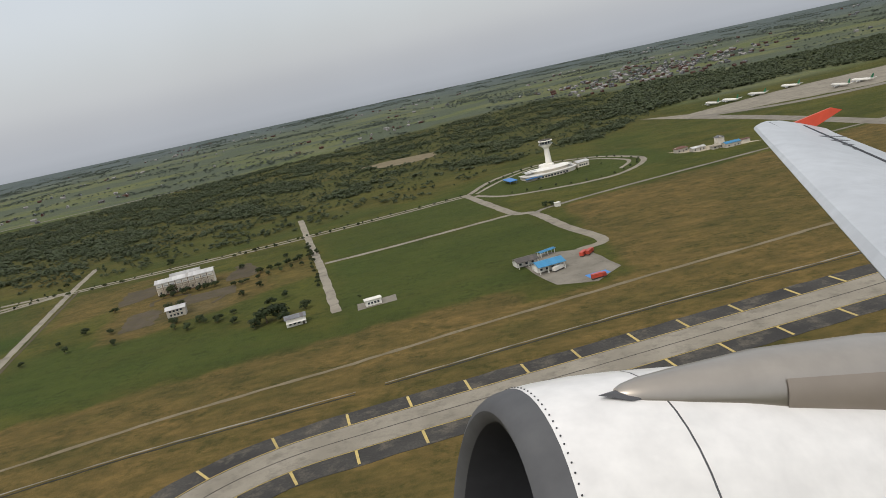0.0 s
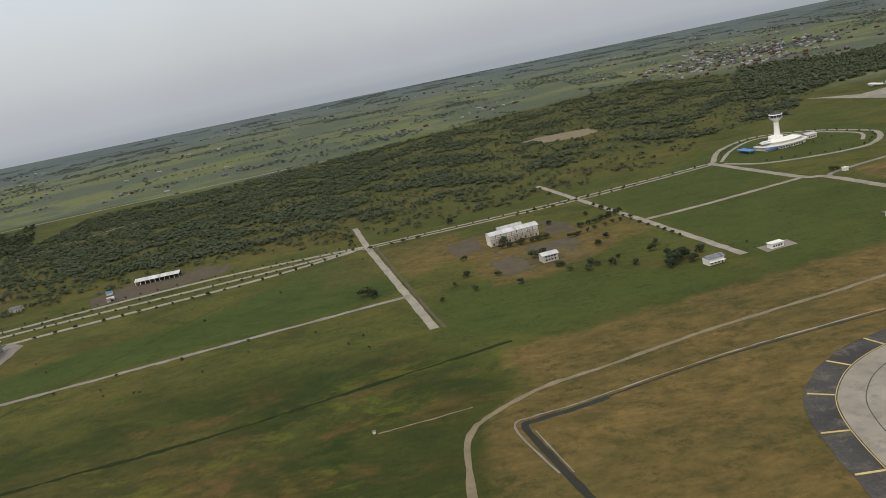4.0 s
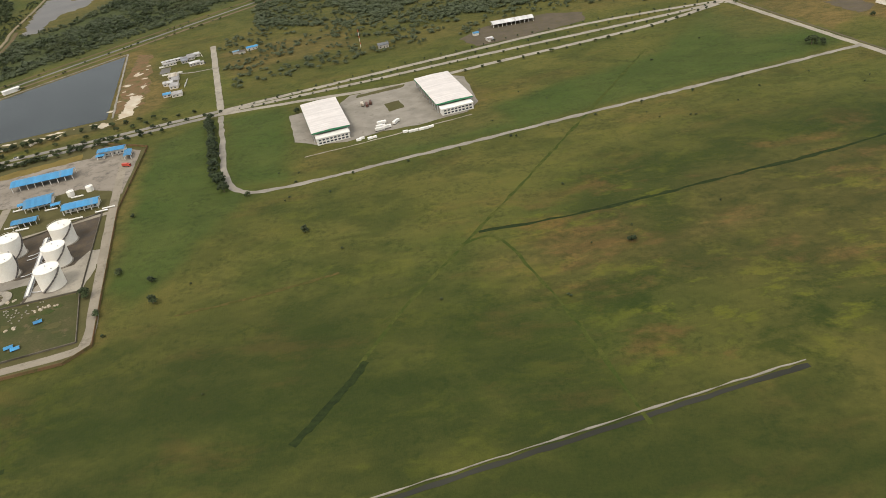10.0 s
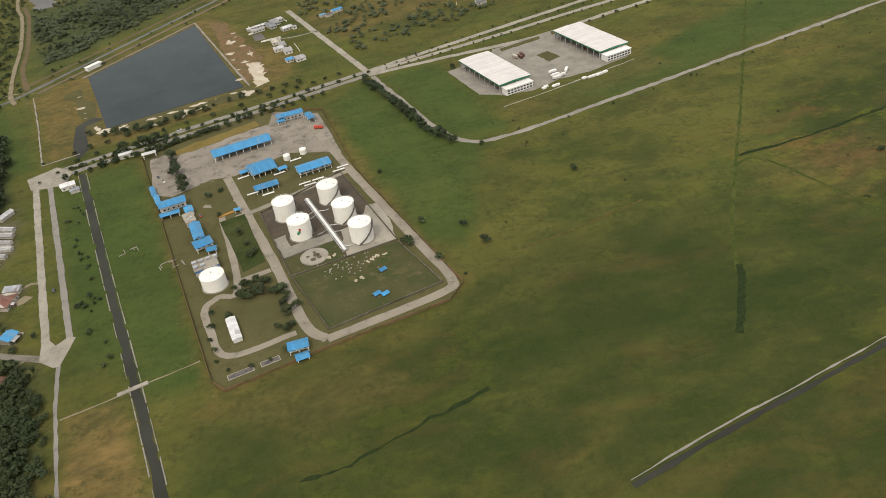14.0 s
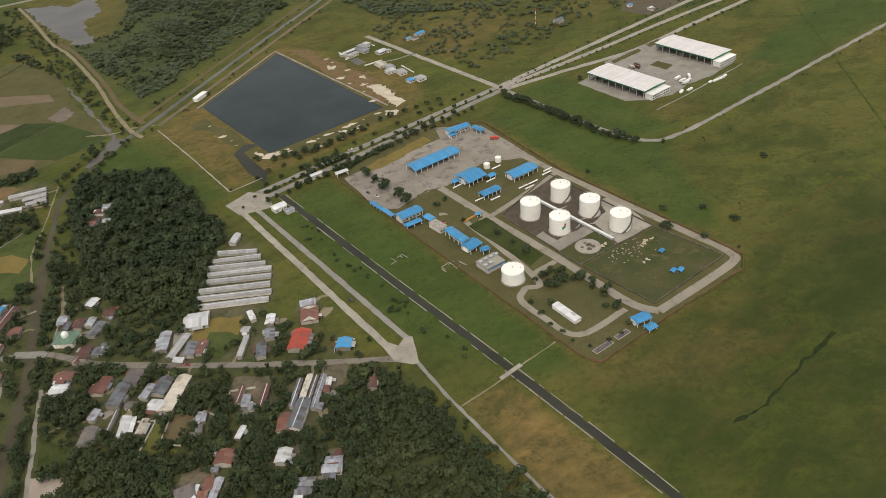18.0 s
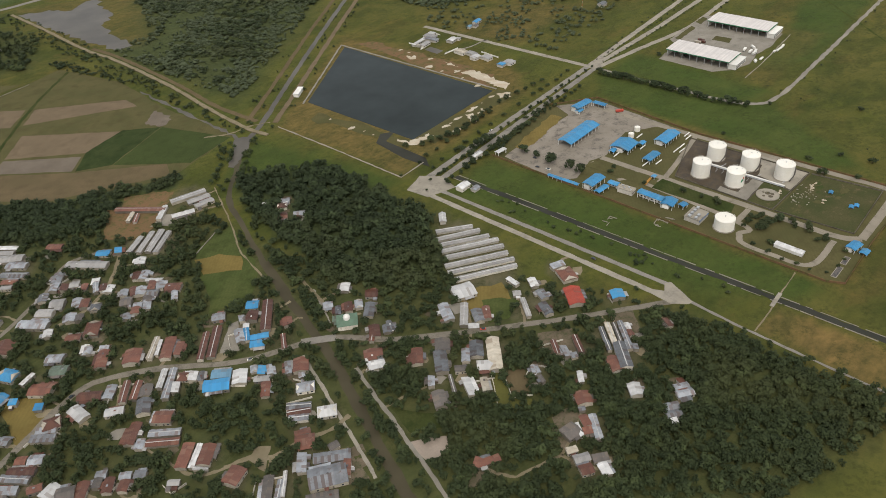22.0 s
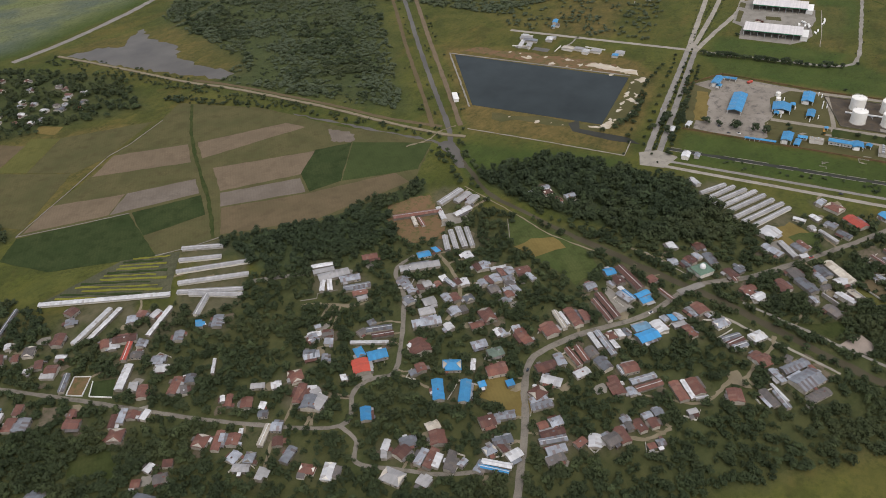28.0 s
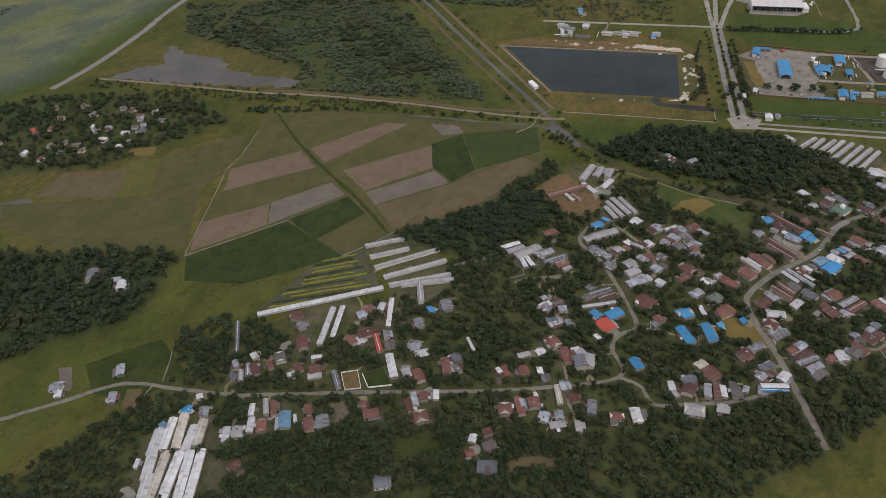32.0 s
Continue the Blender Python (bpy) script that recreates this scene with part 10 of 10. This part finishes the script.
NACELLE_WHITE = surface("nacelle_white", (0.80, 0.78, 0.75), (0.77, 0.75, 0.71), 0.4, 6.0, 0.3, vary=0.0)
LIP_GREY = surface("lip_grey", (0.085, 0.085, 0.090), (0.105, 0.105, 0.105), 0.6, 6.0, 0.6, vary=0.0)
BARE_METAL = surface("bare_metal", (0.50, 0.45, 0.39), (0.40, 0.36, 0.31), 0.9, 9.0, 0.34, 0.85, vary=0.0)
WING_GREY = surface("wing_grey", (0.50, 0.52, 0.54), (0.44, 0.46, 0.48), 0.25, 3.0, 0.4, vary=0.0, stain=(0.36, 0.38, 0.40))
FENCE_RED = surface("fence_red", (0.72, 0.10, 0.05), (0.66, 0.10, 0.06), 0.8, 5.0, 0.4, vary=0.0)
INTAKE_DARK = surface("intake_dark", (0.035, 0.036, 0.040), (0.05, 0.05, 0.055), 0.8, 5.0, 0.5, vary=0.0)
BROWN_PANEL = surface("pylon_panel", (0.34, 0.29, 0.24), (0.28, 0.24, 0.20), 0.9, 5.0, 0.45, 0.3, vary=0.0)


def craft(name, label, category):
    t = new(name)
    t.matrix_world = CRAFT
    return tagged(t, label, category)


def revolve(rings, cy, cz, n=56, start=0.0, turn=2 * math.pi):
    """A surface of revolution about the forward axis; rings of (x, radius)."""
    g = Geo()
    whole = turn > 6.2
    m = n if whole else n + 1
    for x, r in rings:
        g.v += [(x, cy + r * math.cos(start + turn * k / n), cz + r * math.sin(start + turn * k / n)) for k in range(m)]
    for i in range(len(rings) - 1):
        g.f += [(i * m + k, i * m + (k + 1) % m, (i + 1) * m + (k + 1) % m, (i + 1) * m + k) for k in range(n)]
    return g


def jet_engine():
    t = craft("jet_engine", "white jet engine nacelle with a dark grey intake lip", "jet engine")
    CY, CZ, X0 = 3.9, -2.30, -1.22
    lip = [(-0.06, 0.925), (-0.02, 0.95), (0.0, 0.99), (-0.02, 1.04), (-0.06, 1.075), (-0.10, 1.095), (-0.165, 1.114)]
    part("intake_lip", revolve([(X0 + x, r) for x, r in lip], CY, CZ), LIP_GREY, t, smooth=True)
    part("fan_cowl", revolve([(X0 + x, r) for x, r in ((-0.165, 1.115), (-0.30, 1.142), (-0.55, 1.178), (-0.82, 1.20))], CY, CZ), NACELLE_WHITE, t, smooth=True)
    part("reverser_cowl", revolve([(X0 + x, r) for x, r in ((-0.832, 1.2005), (-1.22, 1.22), (-2.0, 1.22), (-3.0, 1.15), (-3.7, 1.03))], CY, CZ), NACELLE_WHITE, t, smooth=True)
    part("cowl_seam", revolve([(X0 - 0.818, 1.198), (X0 - 0.833, 1.199)], CY, CZ), LIP_GREY, t)
    part("intake_duct", revolve([(X0 - 0.06, 0.925), (X0 - 0.25, 0.89), (X0 - 0.55, 0.90), (X0 - 1.1, 0.87), (X0 - 1.3, 0.2)], CY, CZ), INTAKE_DARK, t, smooth=True)
    rivet = Geo().cyl(0, 0, -0.003, 0.003, 0.005, 0.005, 6).mesh("rivet")
    for k in range(48):
        a = radians(20 + 140 * k / 47)
        o = part("rivet", rivet, INTAKE_DARK, t)
        o.matrix_basis = pose(X0 - 0.185, CY + 1.121 * math.cos(a), CZ + 1.121 * math.sin(a)) @ Euler((a - math.pi / 2, 0, 0)).to_matrix().to_4x4()
    a = radians(100.5)
    s = part("scoop", Geo().add([(0.16, 0, 0.0), (0, -0.07, 0.0), (-0.14, -0.05, 0.0), (-0.16, 0.05, 0.0), (0, 0.07, 0.0), (0.1, 0, 0.012), (-0.1, -0.04, 0.012), (-0.1, 0.04, 0.012)], [(0, 1, 5), (1, 2, 6, 5), (2, 3, 7, 6), (3, 4, 7), (4, 0, 5, 7), (5, 6, 7)]), LIP_GREY, t, "small grey air scoop")
    s.matrix_basis = pose(X0 - 0.63, CY + 1.191 * math.cos(a), CZ + 1.191 * math.sin(a)) @ Euler((a - math.pi / 2, 0, 0)).to_matrix().to_4x4()
    # the pylon's rounded metal fairing on top of the nacelle
    g = Geo()
    n = 18
    rings = ((-0.59, 1.175, 0.05), (-0.63, 1.185, 0.085), (-0.72, 1.20, 0.125), (-0.96, 1.225, 0.19), (-1.46, 1.275, 0.30), (-2.16, 1.315, 0.375), (-3.3, 1.335, 0.415), (-6.5, 1.335, 0.43))
    for x, z, r in rings:
        g.v += [(X0 + x, CY - 0.18 + r * math.cos(2 * math.pi * k / n) * 0.85, CZ + z - 0.35 * r + r * math.sin(2 * math.pi * k / n) * 0.75) for k in range(n)]
    for i in range(len(rings) - 1):
        g.f += [(i * n + k, i * n + (k + 1) % n, (i + 1) * n + (k + 1) % n, (i + 1) * n + k) for k in range(n)]
    g.f += [tuple(range(n - 1, -1, -1)), tuple(range((len(rings) - 1) * n, len(rings) * n))]
    part("pylon_fairing", g, BARE_METAL, t, "polished bare metal pylon fairing", smooth=True)
    g = Geo()
    for x, z, r in ((-1.46, 1.275, 0.30), (-2.16, 1.315, 0.375), (-3.3, 1.335, 0.415)):
        g.v += [(X0 + x, CY - 0.18 + (r + 0.008) * math.cos(radians(q)) * 0.85, CZ + z - 0.35 * r + (r + 0.008) * math.sin(radians(q)) * 0.75) for q in range(150, 231, 8)]
    g.f = [(i * 11 + k, i * 11 + k + 1, i * 11 + k + 12, i * 11 + k + 11) for i in range(2) for k in range(10)]
    part("access_panel", g, BROWN_PANEL, t, "brownish access panel", smooth=True)
    for k in range(8):
        part("bolt", Geo().cyl(X0 - 1.75 - 0.16 * k, CY - 0.22, CZ + 1.34 + 0.02 * k, CZ + 1.36 + 0.02 * k, 0.012, 0.012, 6), LIP_GREY, t)


def airliner_wing():
    t = craft("airliner_wing", "pale grey airliner wing with a red wingtip fence", "aeroplane wing")
    g = Geo()
    secs = []
    for s, chord in ((5.2, 4.3), (6.5, 3.8), (9.0, 3.05), (12.0, 2.35), (14.6, 1.75), (15.2, 1.45)):
        lead = -10.25 + (15.2 - s) * 0.51 - (0.25 if s > 15 else 0)
        chord += 0.25
        h = -0.69 + (s - 6.5) * 0.2356
        prof = [(0, 0), (-0.02, 0.028), (-0.10, 0.055), (-0.30, 0.07), (-0.60, 0.05), (-1.0, 0.0), (-0.60, -0.03), (-0.30, -0.045), (-0.10, -0.035), (-0.02, -0.02)]
        secs.append(len(g.v))
        g.v += [(lead + chord * px, s, h + chord * pz) for px, pz in prof]
    m = 10
    for a, b in zip(secs, secs[1:]):
        g.f += [(a + k, a + (k + 1) % m, b + (k + 1) % m, b + k) for k in range(m)]
    g.f += [tuple(range(secs[0] + m - 1, secs[0] - 1, -1)), tuple(range(secs[-1], secs[-1] + m))]
    part("wing_box", g, WING_GREY, t, smooth=True)
    seam = []
    for s in (6.0, 9.0, 12.0, 14.8):
        lead, chord, h = -10.5 + (15.2 - s) * 0.51, np.interp(s, (5.2, 6.5, 9, 12, 14.6, 15.2), (4.3, 3.8, 3.05, 2.35, 1.75, 1.45)), -0.69 + (s - 6.5) * 0.2356
        seam.append((lead - 0.62 * chord, s, h + 0.053 * chord))
    part("spoiler_seam", strip_rail(seam, 0.02), INTAKE_DARK, t)
    part("slat_seam", strip_rail([(p[0] + 1.15 - 0.02 * p[1], p[1], p[2] + 0.035) for p in seam], 0.008), LIP_GREY, t)
    f = [(-11.2, 1.38), (-11.9, 1.36), (-12.6, 1.80), (-12.3, 1.83)]
    part("tip_fence", Geo().add([(x, 15.22, z) for x, z in f] + [(x, 15.28, z) for x, z in f], [(0, 1, 2, 3), (7, 6, 5, 4), (0, 3, 7, 4), (1, 5, 6, 2), (2, 6, 7, 3), (0, 4, 5, 1)]), FENCE_RED, t, "bright red wingtip fence")
    for k in range(4):
        s = 13.2 - 0.45 * k
        part("tip_mark", Geo().add([(-10.9 + (14.0 - s) * 0.6 - q, s + w, -0.69 + (s + w - 6.5) * 0.2356 + 0.125) for q, w in ((0, 0), (0.75, 0.1), (0.75, 0.2), (0, 0.1))], [(0, 1, 2, 3)]), LIP_GREY, t, "plain dark painted stroke")


jet_engine()
airliner_wing()

# ---- the plan laid out at the walk's scale ----
for ob in list(scene.objects):
    if ob.parent is None and ob.type in {"MESH", "EMPTY"}:
        ob.matrix_basis = Matrix.Diagonal((K, K, K, 1)) @ ob.matrix_basis
